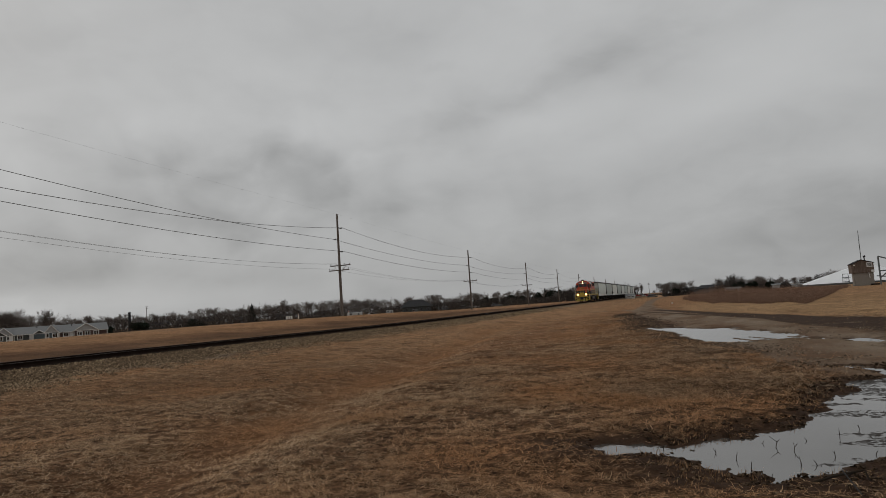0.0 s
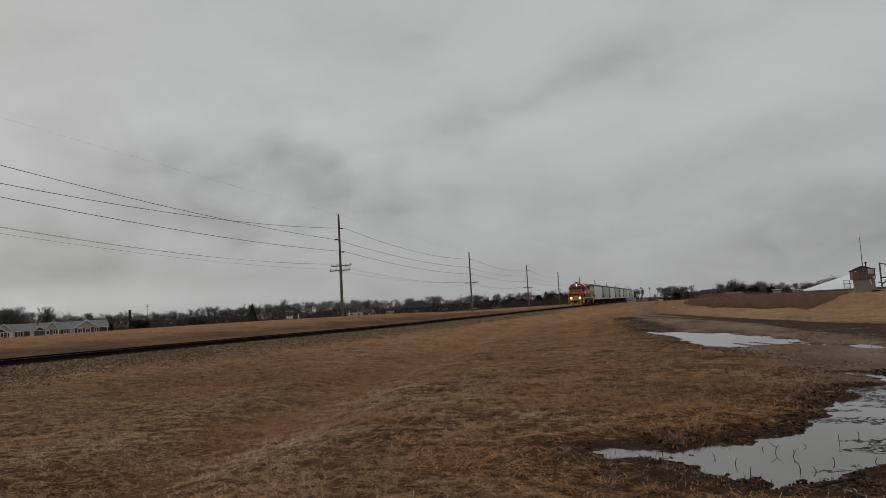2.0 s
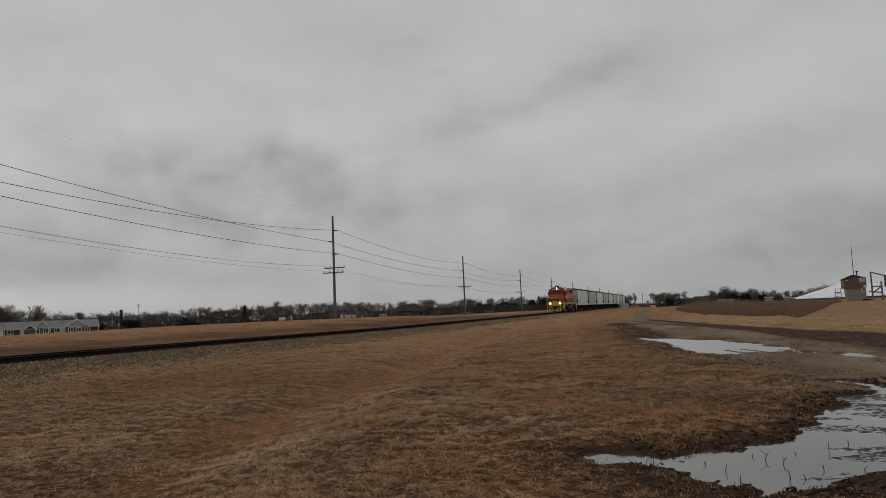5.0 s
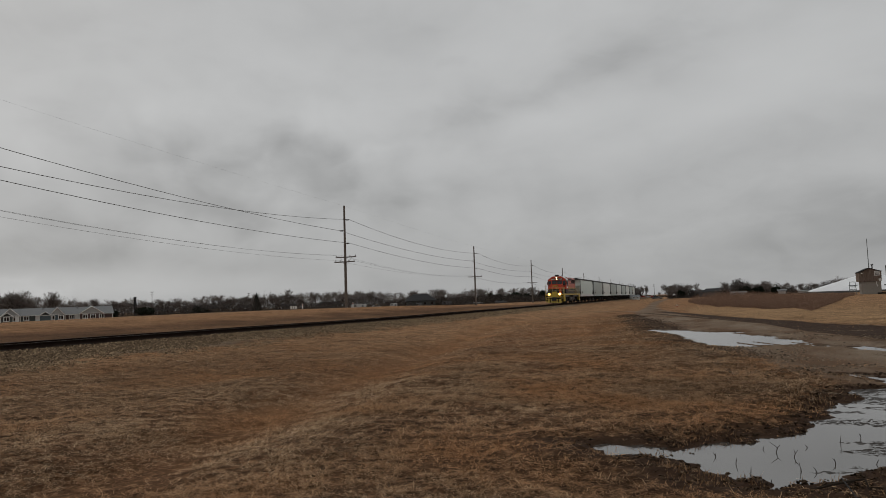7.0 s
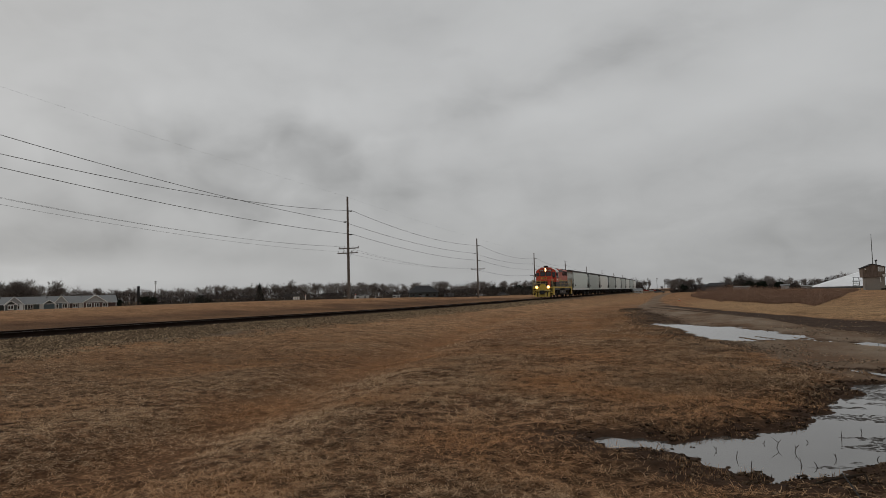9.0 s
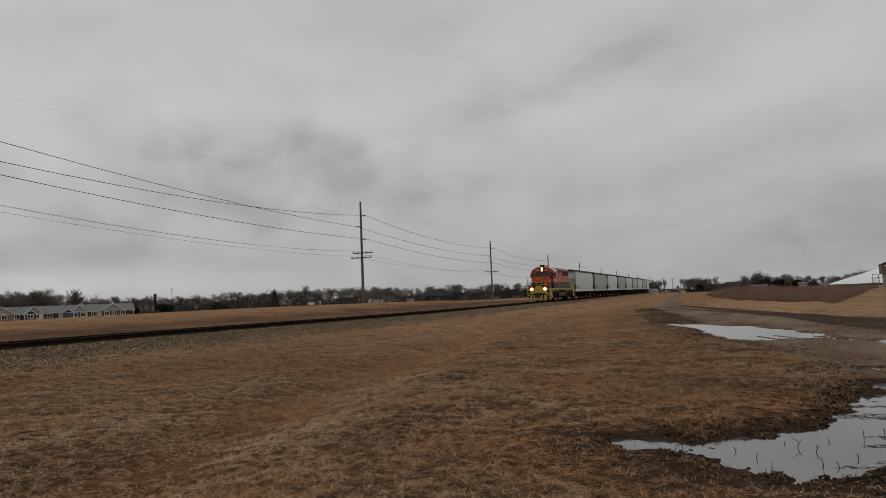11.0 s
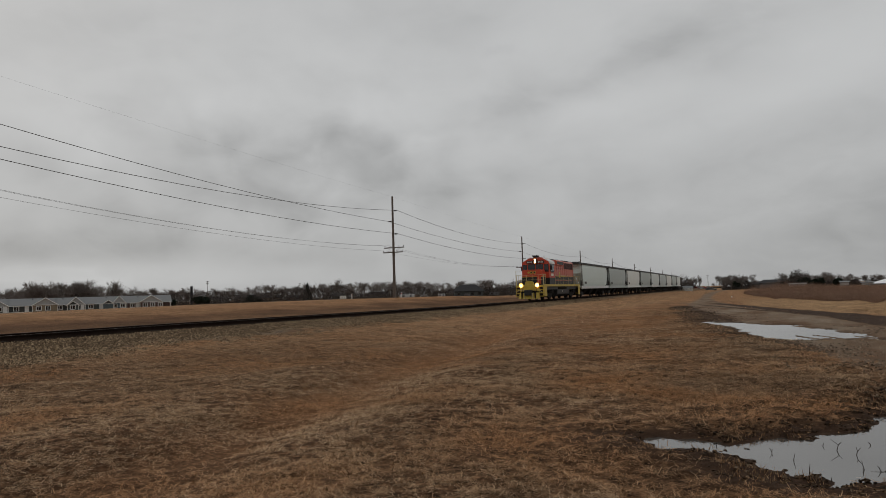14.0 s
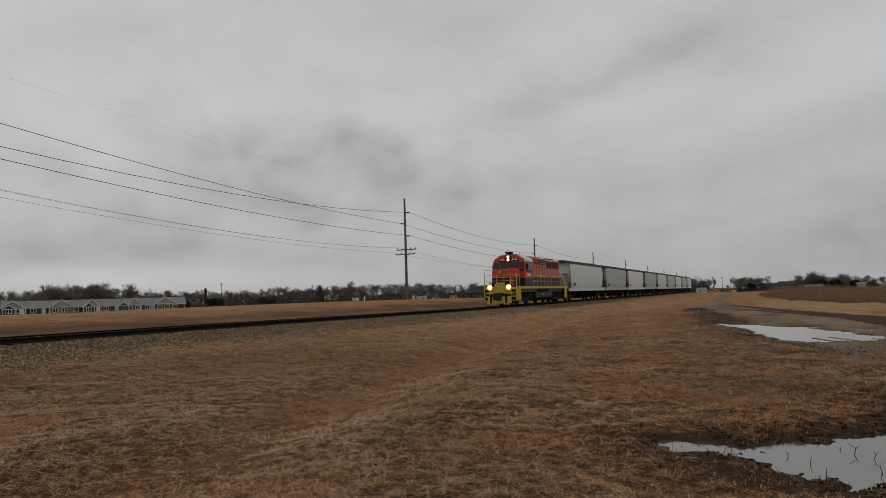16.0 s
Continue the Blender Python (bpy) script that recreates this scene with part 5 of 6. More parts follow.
def build_trees():
    rng = random.Random(8)
    profile_az = [-80, -60, -57, -53, -50, -47, -42, -37, -33, -28, -24, -20, -15, -10, -5]
    profile_el = [1.3, 1.35, 1.5, 1.5, 1.3, 1.25, 1.15, 1.3, 1.5, 1.45, 1.15, 1.1, 1.0, 0.95, 0.8]
    for k in range(260):                                   # long belt beyond the fields
        az = -78 + 73 * (k + rng.random()) / 260
        d = rng.uniform(300, 430)
        el = float(np.interp(az, profile_az, profile_el)) * rng.uniform(0.62, 1.06)
        plant_tree(az, d, max(0.35, (d * math.tan(radians(el)) + 2.3) / 10.0))
    for k in range(26):                                    # tall group behind the homes
        az = rng.uniform(-56.6, -50.6)
        d = rng.uniform(290, 340)
        plant_tree(az, d, (d * math.tan(radians(rng.uniform(1.4, 2.0))) + 2.3) / 10.0, rng.choice((0, 1, 4)))
    for a0, a1, el, count, d0, d1 in ((-6.5, -2.9, 0.95, 22, 400, 440), (-1.5, 0.9, 0.85, 16, 300, 340), (2.8, 7.2, 0.78, 26, 290, 380), (7.2, 12.0, 0.55, 14, 330, 420), (12, 24, 0.7, 16, 330, 420), (-2.2, 3.5, 0.28, 16, 420, 600)):
        for k in range(count):
            az, d = rng.uniform(a0, a1), rng.uniform(d0, d1)
            plant_tree(az, d, max(0.3, (d * math.tan(radians(el * rng.uniform(0.6, 1.05))) + 2.2) / 10.0))
    for az, d, h in ((-36.1, 300, 9.2), (-11.1, 325, 7.4), (6.6, 310, 4.4)):
        build_spruce(az, d, h)
    for az, d, w, h in ((-15.6, 300, 9, 5.0), (-14.3, 296, 8, 5.4), (-13.2, 300, 7, 4.6), (-16.6, 305, 6, 4.2), (-11.6, 300, 6, 5.2), (-10.8, 300, 6, 6.0), (-9.9, 305, 5, 5.6), (-9.2, 300, 5, 5.2), (-20.5, 310, 6, 3.6), (-0.4, 306, 3.6, 3.6), (4.3, 305, 5, 4.4), (5.2, 305, 5, 4.0), (6.5, 300, 4, 3.2), (-40.5, 270, 7, 3.6), (-47.2, 262, 6, 3.4), (-44.6, 268, 7, 3.8)):
        build_bush(az, d, w, h)
    plant_tree(10.8, 330, 0.75, 1)
    g = np.random.default_rng(3)
    n = 115000
    deg, d = g.uniform(-66, -4.2, n), 265 + 130 * g.random(n) ** 1.4
    lump = 0.62 + 0.75 * (rough(deg, d * 0.02, 0.45, 4, 9) + 0.35)
    top = (d * np.tan(np.radians(np.interp(deg, profile_az, profile_el))) * 0.62 + 1.2) * np.clip(lump, 0.25, 1.25)
    build_thicket("far_undergrowth", "dark leafless undergrowth and brush below the far trees", deg, d, top, 0.9, 0.055, THICKET, g)
    n = 80000
    spans = np.array([(2.4, 7.5, 6.0, 302), (2.6, 6.2, 6.8, 306), (7.0, 9.4, 3.2, 310), (9.0, 11.9, 4.8, 330), (-1.4, 0.9, 6.2, 304), (-6.5, -2.9, 8.6, 410), (-4.4, -3.2, 9.0, 415), (-1.36, 0.95, 5.2, 300), (2.9, 5.6, 4.6, 310), (2.7, 7.2, 3.0, 300), (7.3, 8.6, 2.6, 320), (8.6, 24, 1.9, 340), (-3.0, 3.0, 1.1, 480)])
    pick = g.integers(0, len(spans), n)
    u = g.random(n)
    deg, d = spans[pick, 0] + u * (spans[pick, 1] - spans[pick, 0]), spans[pick, 3] * (1 + 0.12 * g.random(n))
    top = spans[pick, 2] * np.clip(0.55 + 1.6 * (rough(deg, d * 0.02, 1.6, 4, 19) + 0.15), 0.2, 1.2) * np.sqrt(np.clip(1.02 - (2 * u - 1) ** 2, 0.02, 1))
    build_thicket("far_hedge", "dark leafless clumps of trees and hedge on the skyline", deg, d, top, 0.9, 0.045, THICKET, g)
    n = 120000
    deg = 0.1 + 11.6 * g.beta(1.4, 1.2, n)
    near = np.interp(deg, [0.1, 0.95, 2.4, 3.9, 6.7, 8.9, 10.14, 10.7, 11.2, 11.7], [120, 90, 78, 72, 62, 56.5, 74, 88, 108, 131]) * (1 + 0.12 * rough(deg, deg * 0, 1.3, 4, 8))
    near = near + 2.0 * np.abs(g.normal(size=n))
    d = near + (142 - near) * g.random(n) ** 2.4
    x, y = polar_array(deg, d)
    top = np.interp(deg, [0.1, 0.6, 2.3, 4.4, 6.4, 8.0, 9.8, 11.7], [1.0, 1.5, 1.85, 1.6, 1.25, 0.95, 0.7, 0.4]) * np.clip(0.75 + 1.2 * (rough(x, y, 0.25, 3, 4) + 0.2), 0.35, 1.25) * (0.55 + 0.55 * g.random(n) ** 0.6)
    top = 0.86 * top * np.clip((d - near) / 10 + 0.25 * g.random(n), 0.08, 1)
    build_thicket("brown_brush", "dense reddish-brown dead weeds and brush", deg, d, top, 0.42, 0.008, STALK, g)


def build_grass():
    """A mat of dry blades, dense on the near ground and thinning out with distance: curled strips near by, plain slivers farther off."""
    g = np.random.default_rng(21)
    for n, d0, d1, joints, half, grow, long in ((300000, 4.3, 9.5, 2, 0.0019, 0.0001, 0.85), (950000, 9.5, 21.0, 1, 0.0021, 0.00019, 0.8), (450000, 21.0, 50.0, 1, 0.003, 0.0003, 1.0)):
        az, d = np.radians(g.uniform(-63, 18, n)), d0 * np.exp(g.random(n) ** 0.95 * math.log(d1 / d0))
        x, y = d * np.sin(az), d * np.cos(az)
        wet = np.minimum(puddle_distance(x, y, NEAR_PUDDLE, 0.34, 1.0), puddle_distance(x, y, FAR_PUDDLE, 0.7, 2.4))
        bank = wet * np.where(y < 6.9 - 0.35 * x, 0.3, 0.85)
        drain = np.exp(-(((x - swale_line(y)) / 0.75) ** 2))
        tufts = 0.4 * rough(x, y, 2.2, 2, 43) + 0.95 * rough(x, y, 8.5, 2, 45)
        cover = np.clip(bank / 0.55, 0, 1) ** 1.3 * (1 - step(road_edges(x, y) / 1.4 + 0.5)) + 0.04
        cover = cover * (x > TRACK_X + 4.4) * np.clip(0.6 + 0.7 * rough(x, y, 0.6, 3, 41) + 2.0 * tufts, 0.04, 1) * (1 - 0.55 * drain)
        keep = (g.random(n) < cover) & (wet > 0.03) & ~((x > 0) & (y > 24) & (road_edges(x, y) < 0.5))
        x, y, d, tufts, drain, wet = (v[keep] for v in (x, y, d, tufts, drain, wet))
        n = len(x)
        lawn = np.where(x < swale_line(y) - 0.5, 0.72, 1.0)
        length = (0.045 + 0.095 * g.random(n) ** 1.7) * long * lawn
        heap = np.clip(tufts + 0.12, 0, 0.6) * 0.075 * lawn * g.random(n)           # blades lie over one another on the tufts
        z = height(x, y) + heap
        a = g.random(n) * 6.283
        tilt = np.radians(np.where(g.random(n) < 0.16, 24 + 34 * g.random(n), -4 + 22 * g.random(n)))
        curl = g.uniform(-0.2, 0.2, n)
        w = (half + grow * d) * (0.6 + 0.9 * g.random(n))
        ca, sa = np.cos(a), np.sin(a)
        rows = []
        for k in range(joints):
            u = k / joints
            along, side = length * u * np.cos(tilt), length * curl * 4 * u * (1 - u)
            lift = np.maximum(length * (np.sin(tilt) * u - 0.22 * u * u) + heap, 0.002) - heap
            cx, cy, wk = x + ca * along - sa * side, y + sa * along + ca * side, w * (1 - 0.35 * u)
            rows += [np.stack([cx - sa * wk * e, cy + ca * wk * e, z + lift], 1) for e in (-1, 1)]
        tip = np.maximum(length * (np.sin(tilt) - 0.22) + heap, 0.002) - heap
        rows.append(np.stack([x + ca * length * np.cos(tilt), y + sa * length * np.cos(tilt), z + tip], 1))
        tris = [t for k in range(joints - 1) for t in ((2 * k, 2 * k + 1, 2 * k + 3), (2 * k, 2 * k + 3, 2 * k + 2))] + [(2 * joints - 2, 2 * joints - 1, 2 * joints)]
        m = len(rows)
        b = m * np.arange(n)[:, None]
        me = raw_mesh("dry_grass", np.stack(rows, 1).reshape(-1, 3), np.concatenate([b + np.array([t]) for t in tris], 0), STRAW)
        damp = wheel_line(x, y)
        lift_tone = 0.25 * (lawn < 1) - 0.26 * step((9.5 - d) / 3.0) * (lawn == 1) * step((-0.5 - x) / 2.0)
        tone = np.clip(0.66 + lift_tone + 1.0 * rough(x, y, 0.35, 3, 63) + 1.1 * tufts - 0.42 * damp - 0.45 * np.clip(1 - wet / 1.5, 0, 1) + 0.3 * (g.random(n) - 0.5), 0, 1)
        warm = np.clip(0.34 + 1.5 * rough(x, y, 0.45, 3, 67) + 0.45 * drain - 0.12 * damp - 0.2 * (lawn < 1) + 0.5 * (g.random(n) - 0.5), 0, 1)
        for name, values in (("tone", tone), ("warm", warm)):
            me.attributes.new(name, "FLOAT", "POINT").data.foreach_set("value", np.repeat(values, m).astype(np.float32))
        tagged(new("dry_grass", me), "flattened dry straw-coloured winter grass", "grass", kind="stuff")
    # longer tufts that hang over the water's edge
    m = 60000
    x, y = g.uniform(-2.2, 4.2, m), g.uniform(4.2, 14.0, m)
    wet = puddle_distance(x, y, NEAR_PUDDLE, 0.34, 1.0)
    keep = (wet > 0.05) & (wet < 0.5) & (rough(x, y, 1.6, 2, 51) > 0.08)
    x, y = x[keep][:2600], y[keep][:2600]
    build_stalks("grass_tufts", "long dead grass tufts at the puddle's edge", "grass", x, y, 0.03 + 0.055 * g.random(len(x)) ** 2, 0.002 + 0.0016 * g.random(len(x)), STRAW, g, 0.9)


def build_pebbles():
    g = np.random.default_rng(77)
    n = 34000
    az, d = np.radians(g.uniform(-8, 22, n)), 8 * np.exp(g.random(n) * math.log(3.6))
    x, y = d * np.sin(az), d * np.cos(az)
    inside = road_edges(x, y)
    wet = np.minimum(puddle_distance(x, y, NEAR_PUDDLE, 0.34, 1.0), puddle_distance(x, y, FAR_PUDDLE, 0.7, 2.4))
    keep = (inside > -1.3) & (wet > 0.1) & (rough(x, y, 0.9, 3, 61) > np.where(inside < 0.9, -0.05, 0.12))
    x, y, d = x[keep], y[keep], d[keep]
    n = len(x)
    s = (0.007 + 0.018 * g.random(n) ** 2.5) * (0.7 + d / 30)
    base = np.array([(1, 0, 0), (-1, 0, 0), (0, 1, 0), (0, -1, 0), (0, 0, 0.8), (0, 0, -0.5)], float)
    tri = np.array([(0, 2, 4), (2, 1, 4), (1, 3, 4), (3, 0, 4)])
    j = base[None] * (0.6 + 0.8 * g.random((n, 6, 1))) * s[:, None, None]
    a = g.random(n) * 6.283
    ca, sa = np.cos(a)[:, None], np.sin(a)[:, None]
    P = np.stack([j[..., 0] * ca - j[..., 1] * sa + x[:, None], j[..., 0] * sa + j[..., 1] * ca + y[:, None], j[..., 2] + height(x, y)[:, None]], 2).reshape(-1, 3)
    tagged(new("lane_gravel", raw_mesh("lane_gravel", P, (tri[None] + 6 * np.arange(n)[:, None, None]).reshape(-1, 3), PEBBLE)), "loose pale gravel and clods along the lane", "gravel", kind="stuff")


PEBBLE = island_material("lane_pebbles", ((0.0, (0.035, 0.026, 0.018)), (0.5, (0.12, 0.088, 0.06)), (0.85, (0.20, 0.155, 0.11)), (1.0, (0.33, 0.26, 0.195))))
CLOD = worn("wet_clod", (0.03, 0.022, 0.017), 0.6, scale=8, bump=0.6)


def build_puddle_litter():
    """Broken stalks that stand in the water, floating clods and a fallen branch at its edge."""
    rng = random.Random(4)
    spots = [(0.17, 7.02), (0.33, 6.78), (0.42, 6.35), (0.55, 6.1), (0.62, 7.45), (0.72, 7.3), (0.86, 7.15), (0.86, 6.62), (0.98, 6.6), (1.18, 6.95), (1.5, 7.0), (1.05, 7.6), (1.4, 7.9), (-0.32, 7.1), (1.65, 8.2), (2.1, 9.2)]
    for x, y in spots:
        a, h = rng.uniform(0, 6.28), rng.uniform(0.03, 0.085)
        p, q = Vector((x, y, WATER_Z - 0.03)), Vector((x + math.cos(a) * h * 0.5, y + math.sin(a) * h * 0.3, WATER_Z + h))
        knee = p.lerp(q, rng.uniform(0.5, 0.75)) + Vector((rng.uniform(-0.006, 0.006), 0, 0))
        bm = tube(tube(new_bm(), p, knee, 0.0042, 0.0034, 5), knee, q + Vector((math.cos(a) * h * 0.25, 0, -h * 0.05)), 0.0034, 0.0018, 5)
        if rng.random() < 0.65:                            # some fork from the knee or the foot
            w = p if rng.random() < 0.4 else knee
            tube(bm, w, w + Vector((math.cos(a + 2.4) * h * 0.8, math.sin(a + 2.4) * h * 0.4, 0.02 + h * rng.uniform(0.1, 0.6))), 0.003, 0.0016, 5)
        thing("broken_stalk", bm, STALK_DARK, "dark broken weed stalk standing in the puddle", "weed stalk", "stalks in the puddle")
    bm = new_bm()
    line = [Vector((0.80, 5.78, 0.02)), Vector((0.95, 5.86, 0.05)), Vector((1.12, 5.97, 0.06)), Vector((1.2, 5.98, 0.075)), Vector((1.215, 5.85, 0.0))]
    for a, b, r in zip(line, line[1:], (0.012, 0.011, 0.009, 0.008)):
        tube(bm, a, b, r, r * 0.9, 6)
    tube(bm, line[2], line[2] + Vector((-0.11, -0.1, -0.05)), 0.007, 0.004, 5)
    thing("fallen_branch", bm, STALK_DARK, "dark fallen branch lying at the puddle's edge", "branch")
    g = np.random.default_rng(15)
    n = 26000
    x, y = g.uniform(0.5, 3.6, n), g.uniform(6.3, 12.2, n)
    wet = puddle_distance(x, y, NEAR_PUDDLE, 0.34, 1.0)
    keep = (wet < 0.0) & (rough(x * 0.7, y * 1.6, 1.5, 3, 71) > 0.14 - 0.3 * np.exp(np.minimum(wet, 0) / 0.16) + 0.25 * (x < 1.3) - 0.16 * (x > 1.9))
    x, y = x[keep], y[keep]
    n = len(x)
    s = 0.004 + 0.026 * g.random(n) ** 3.5
    base = np.array([(1.9, 0, 0), (-1.9, 0, 0), (0, 0.9, 0), (0, -0.9, 0), (0, 0, 0.25), (0, 0, -0.6)], float)
    tri = np.array([(0, 2, 4), (2, 1, 4), (1, 3, 4), (3, 0, 4)])
    j = base[None] * (0.3 + 1.1 * g.random((n, 6, 1))) * s[:, None, None]
    P = j + np.stack([x, y, np.full(n, WATER_Z)], 1)[:, None, :]
    tagged(new("mud_clods", raw_mesh("mud_clods", P.reshape(-1, 3), (tri[None] + 6 * np.arange(n)[:, None, None]).reshape(-1, 3), CLOD)), "dark sodden clods and litter in the puddle", "mud", kind="stuff")


def build_mud_clods():
    """Broken clods and matted bits on the churned banks of the near puddle."""
    g = np.random.default_rng(33)
    n = 60000
    x, y = g.uniform(-2.4, 4.6, n), g.uniform(4.3, 14.2, n)
    wet = puddle_distance(x, y, NEAR_PUDDLE, 0.34, 1.0)
    keep = ((wet > 0.01) | (height(x, y) > WATER_Z + 0.01)) & (wet < 0.75 * g.random(n)) & (rough(x, y, 1.1, 3, 55) > -0.12)
    x, y = x[keep][:4500], y[keep][:4500]
    n = len(x)
    s = 0.006 + 0.026 * g.random(n) ** 3
    gold = 1.618
    base = np.array([(u, v, w) for a in (-1, 1) for b in (-gold, gold) for u, v, w in ((0, a, b), (a, b, 0), (b, 0, a))], float) * np.array([0.6, 0.5, 0.33])
    full = base / np.array([0.6, 0.5, 0.33])
    tri = np.array([(i, j, k) for i in range(12) for j in range(i + 1, 12) for k in range(j + 1, 12)
                    if max(np.linalg.norm(full[i] - full[j]), np.linalg.norm(full[j] - full[k]), np.linalg.norm(full[i] - full[k])) < 2.1])
    j = base[None] * (0.55 + 0.75 * g.random((n, 12, 1))) * s[:, None, None] * (0.7 + 0.6 * g.random((n, 1, 3)))
    a = g.random(n) * 6.283
    ca, sa = np.cos(a)[:, None], np.sin(a)[:, None]
    P = np.stack([j[..., 0] * ca - j[..., 1] * sa + x[:, None], j[..., 0] * sa + j[..., 1] * ca + y[:, None], j[..., 2] + np.maximum(height(x, y), WATER_Z)[:, None]], 2)
    tagged(new("bank_clods", raw_mesh("bank_clods", P.reshape(-1, 3), (tri[None] + 12 * np.arange(n)[:, None, None]).reshape(-1, 3), BANK, True)), "dark broken mud clods along the puddle's bank", "mud", kind="stuff")


def build_verge_clods():
    """Churned clods where wheels have torn up the lane's edge."""
    g = np.random.default_rng(58)
    u = g.random(14000)
    n = len(u)
    x = np.interp(u, [0, 0.45, 1], [1.8, -1.2, -4.4]) + g.normal(size=n) * np.interp(u, [0, 0.45, 1], [0.6, 0.75, 0.45])
    y = np.interp(u, [0, 0.45, 1], [13.5, 30.0, 54.0]) + g.normal(size=n) * 0.6
    keep = (rough(x, y, 0.7, 3, 57) > 0.02) & (puddle_distance(x, y, FAR_PUDDLE, 0.7, 2.4) > 0.15)
    x, y = x[keep], y[keep]
    n = len(x)
    s = (0.007 + 0.024 * g.random(n) ** 3) * (0.6 + y / 35)
    base = np.array([(1.2, 0, 0), (-1.2, 0, 0), (0, 1, 0), (0, -1, 0), (0, 0, 0.8), (0, 0, -0.6)], float)
    tri = np.array([(0, 2, 4), (2, 1, 4), (1, 3, 4), (3, 0, 4)])
    j = base[None] * (0.5 + 0.9 * g.random((n, 6, 1))) * s[:, None, None]
    P = j + np.stack([x, y, height(x, y)], 1)[:, None, :]
    tagged(new("verge_clods", raw_mesh("verge_clods", P.reshape(-1, 3), (tri[None] + 6 * np.arange(n)[:, None, None]).reshape(-1, 3), BANK)), "dark churned clods along the lane's edge", "mud", kind="stuff")


BANK = island_material("bank_mud", ((0.0, (0.022, 0.014, 0.009)), (0.6, (0.065, 0.043, 0.028)), (0.88, (0.12, 0.08, 0.052)), (1.0, (0.18, 0.125, 0.083))))
STALK_DARK = worn("wet_stalk", (0.03, 0.022, 0.016), 0.8)

# ---- buildings and other things round the fields ----


def house(name, label, category, at, w, d, eave, ridge, wall, roof, over=0.4, windows=(), group="", trim=None):
    """A gabled house: x along its front, y to its back, ridge along x. windows: (x, z0, width, height) on the front wall."""
    trim_paint = trim or WHITEP
    ob = tagged(new(name), label, category, group)
    ob.matrix_basis = at
    body = [(0, 0), (d, 0), (d, eave), (d / 2, ridge - 0.1), (0, eave)]
    part("wall", prism(new_bm(), body, "x", -w / 2, w / 2), wall, ob)
    s = (ridge - eave) / (d / 2)
    bm = new_bm()
    slab(bm, [(-w / 2 - over, -over, eave - over * s), (w / 2 + over, -over, eave - over * s), (w / 2 + over, d / 2, ridge), (-w / 2 - over, d / 2, ridge)], 0.12)
    slab(bm, [(-w / 2 - over, d / 2, ridge), (w / 2 + over, d / 2, ridge), (w / 2 + over, d + over, eave - over * s), (-w / 2 - over, d + over, eave - over * s)], 0.12)
    part("roof", bm, roof, ob)
    part("fascia", box(new_bm(), -w / 2 - over, w / 2 + over, -over - 0.03, -over + 0.03, eave - over * s - 0.12, eave - over * s), trim_paint, ob, "painted fascia")
    part("plinth", box(new_bm(), -w / 2 - 0.03, w / 2 + 0.03, -0.04, 0.04, 0, 0.35), trim_paint, ob, "base trim")
    for x in (-w / 2, w / 2):
        part("corner_trim", box(new_bm(), x - 0.09, x + 0.09, -0.05, 0.05, 0.35, eave - 0.1), trim_paint, ob)
    for x, z0, ww, hh in windows:
        win = part("window", box(new_bm(), x - ww / 2 - 0.1, x + ww / 2 + 0.1, -0.07, 0.02, z0 - 0.1, z0 + hh + 0.1), WHITEP, ob, "white window frame")
        part("pane", box(new_bm(), x - ww / 2, x - 0.04, -0.085, -0.065, z0, z0 + hh), GLASS, win)
        part("pane", box(new_bm(), x + 0.04, x + ww / 2, -0.085, -0.065, z0, z0 + hh), GLASS, win)
    return ob


def facing(az, d, along=0.0, row_az=None, z=None, turn=0.0):
    """A pose at a bearing and distance whose front faces the camera's side; along: metres to the right in a row square to row_az."""
    ra = az if row_az is None else row_az
    x, y = polar(ra, d)
    off = along if row_az is None else d * math.tan(radians(az - ra)) + along
    x, y = x + off * math.cos(radians(ra)), y - off * math.sin(radians(ra))
    return pose(x, y, float(height(x, y)) - 0.05 if z is None else z, 0, 0, -ra + turn)


def front_gable(home, x, w, eave, peak, out, back, wall, face, roof):
    """A gable that faces the front: side walls, a triangular face of pale siding, its roof and white trim."""
    bay = part("gable", box(new_bm(), x - w / 2, x + w / 2, -out, back, 0, eave), wall, home)
    part("gable_face", prism(new_bm(), [(x - w / 2, eave + 0.02), (x + w / 2, eave + 0.02), (x, peak - 0.05)], "y", -out - 0.02, back), face, bay, "siding in the gable's peak")
    over, rise = 0.35, (peak - eave) / (w / 2)
    bm, trim = new_bm(), new_bm()
    for k in (-1, 1):
        c = [(x, -out - over, peak + 0.1), (x, back, peak + 0.1), (x + k * (w / 2 + over), back, eave + 0.1 - over * rise), (x + k * (w / 2 + over), -out - over, eave + 0.1 - over * rise)]
        slab(bm, c if k < 0 else c[::-1], 0.12)
        tube(trim, (x, -out - over - 0.02, peak), (x + k * (w / 2 + over), -out - over - 0.02, eave - over * rise), 0.1, None, 4)
    part("gable_roof", bm, roof, bay)
    part("gable_trim", trim, WHITEP, bay, "white rake boards")
    part("gable_fascia", box(new_bm(), x - w / 2, x + w / 2, -out - 0.06, -out - 0.02, eave - 0.08, eave + 0.06), WHITEP, bay)
    for e in (x - w / 2, x + w / 2):
        part("corner_trim", box(new_bm(), e - 0.1, e + 0.1, -out - 0.05, -out + 0.05, 0, eave), WHITEP, bay)
    part("plinth", box(new_bm(), x - w / 2 - 0.05, x + w / 2 + 0.05, -out - 0.07, -out + 0.02, 0, 0.34), WHITEP, bay)
    return bay


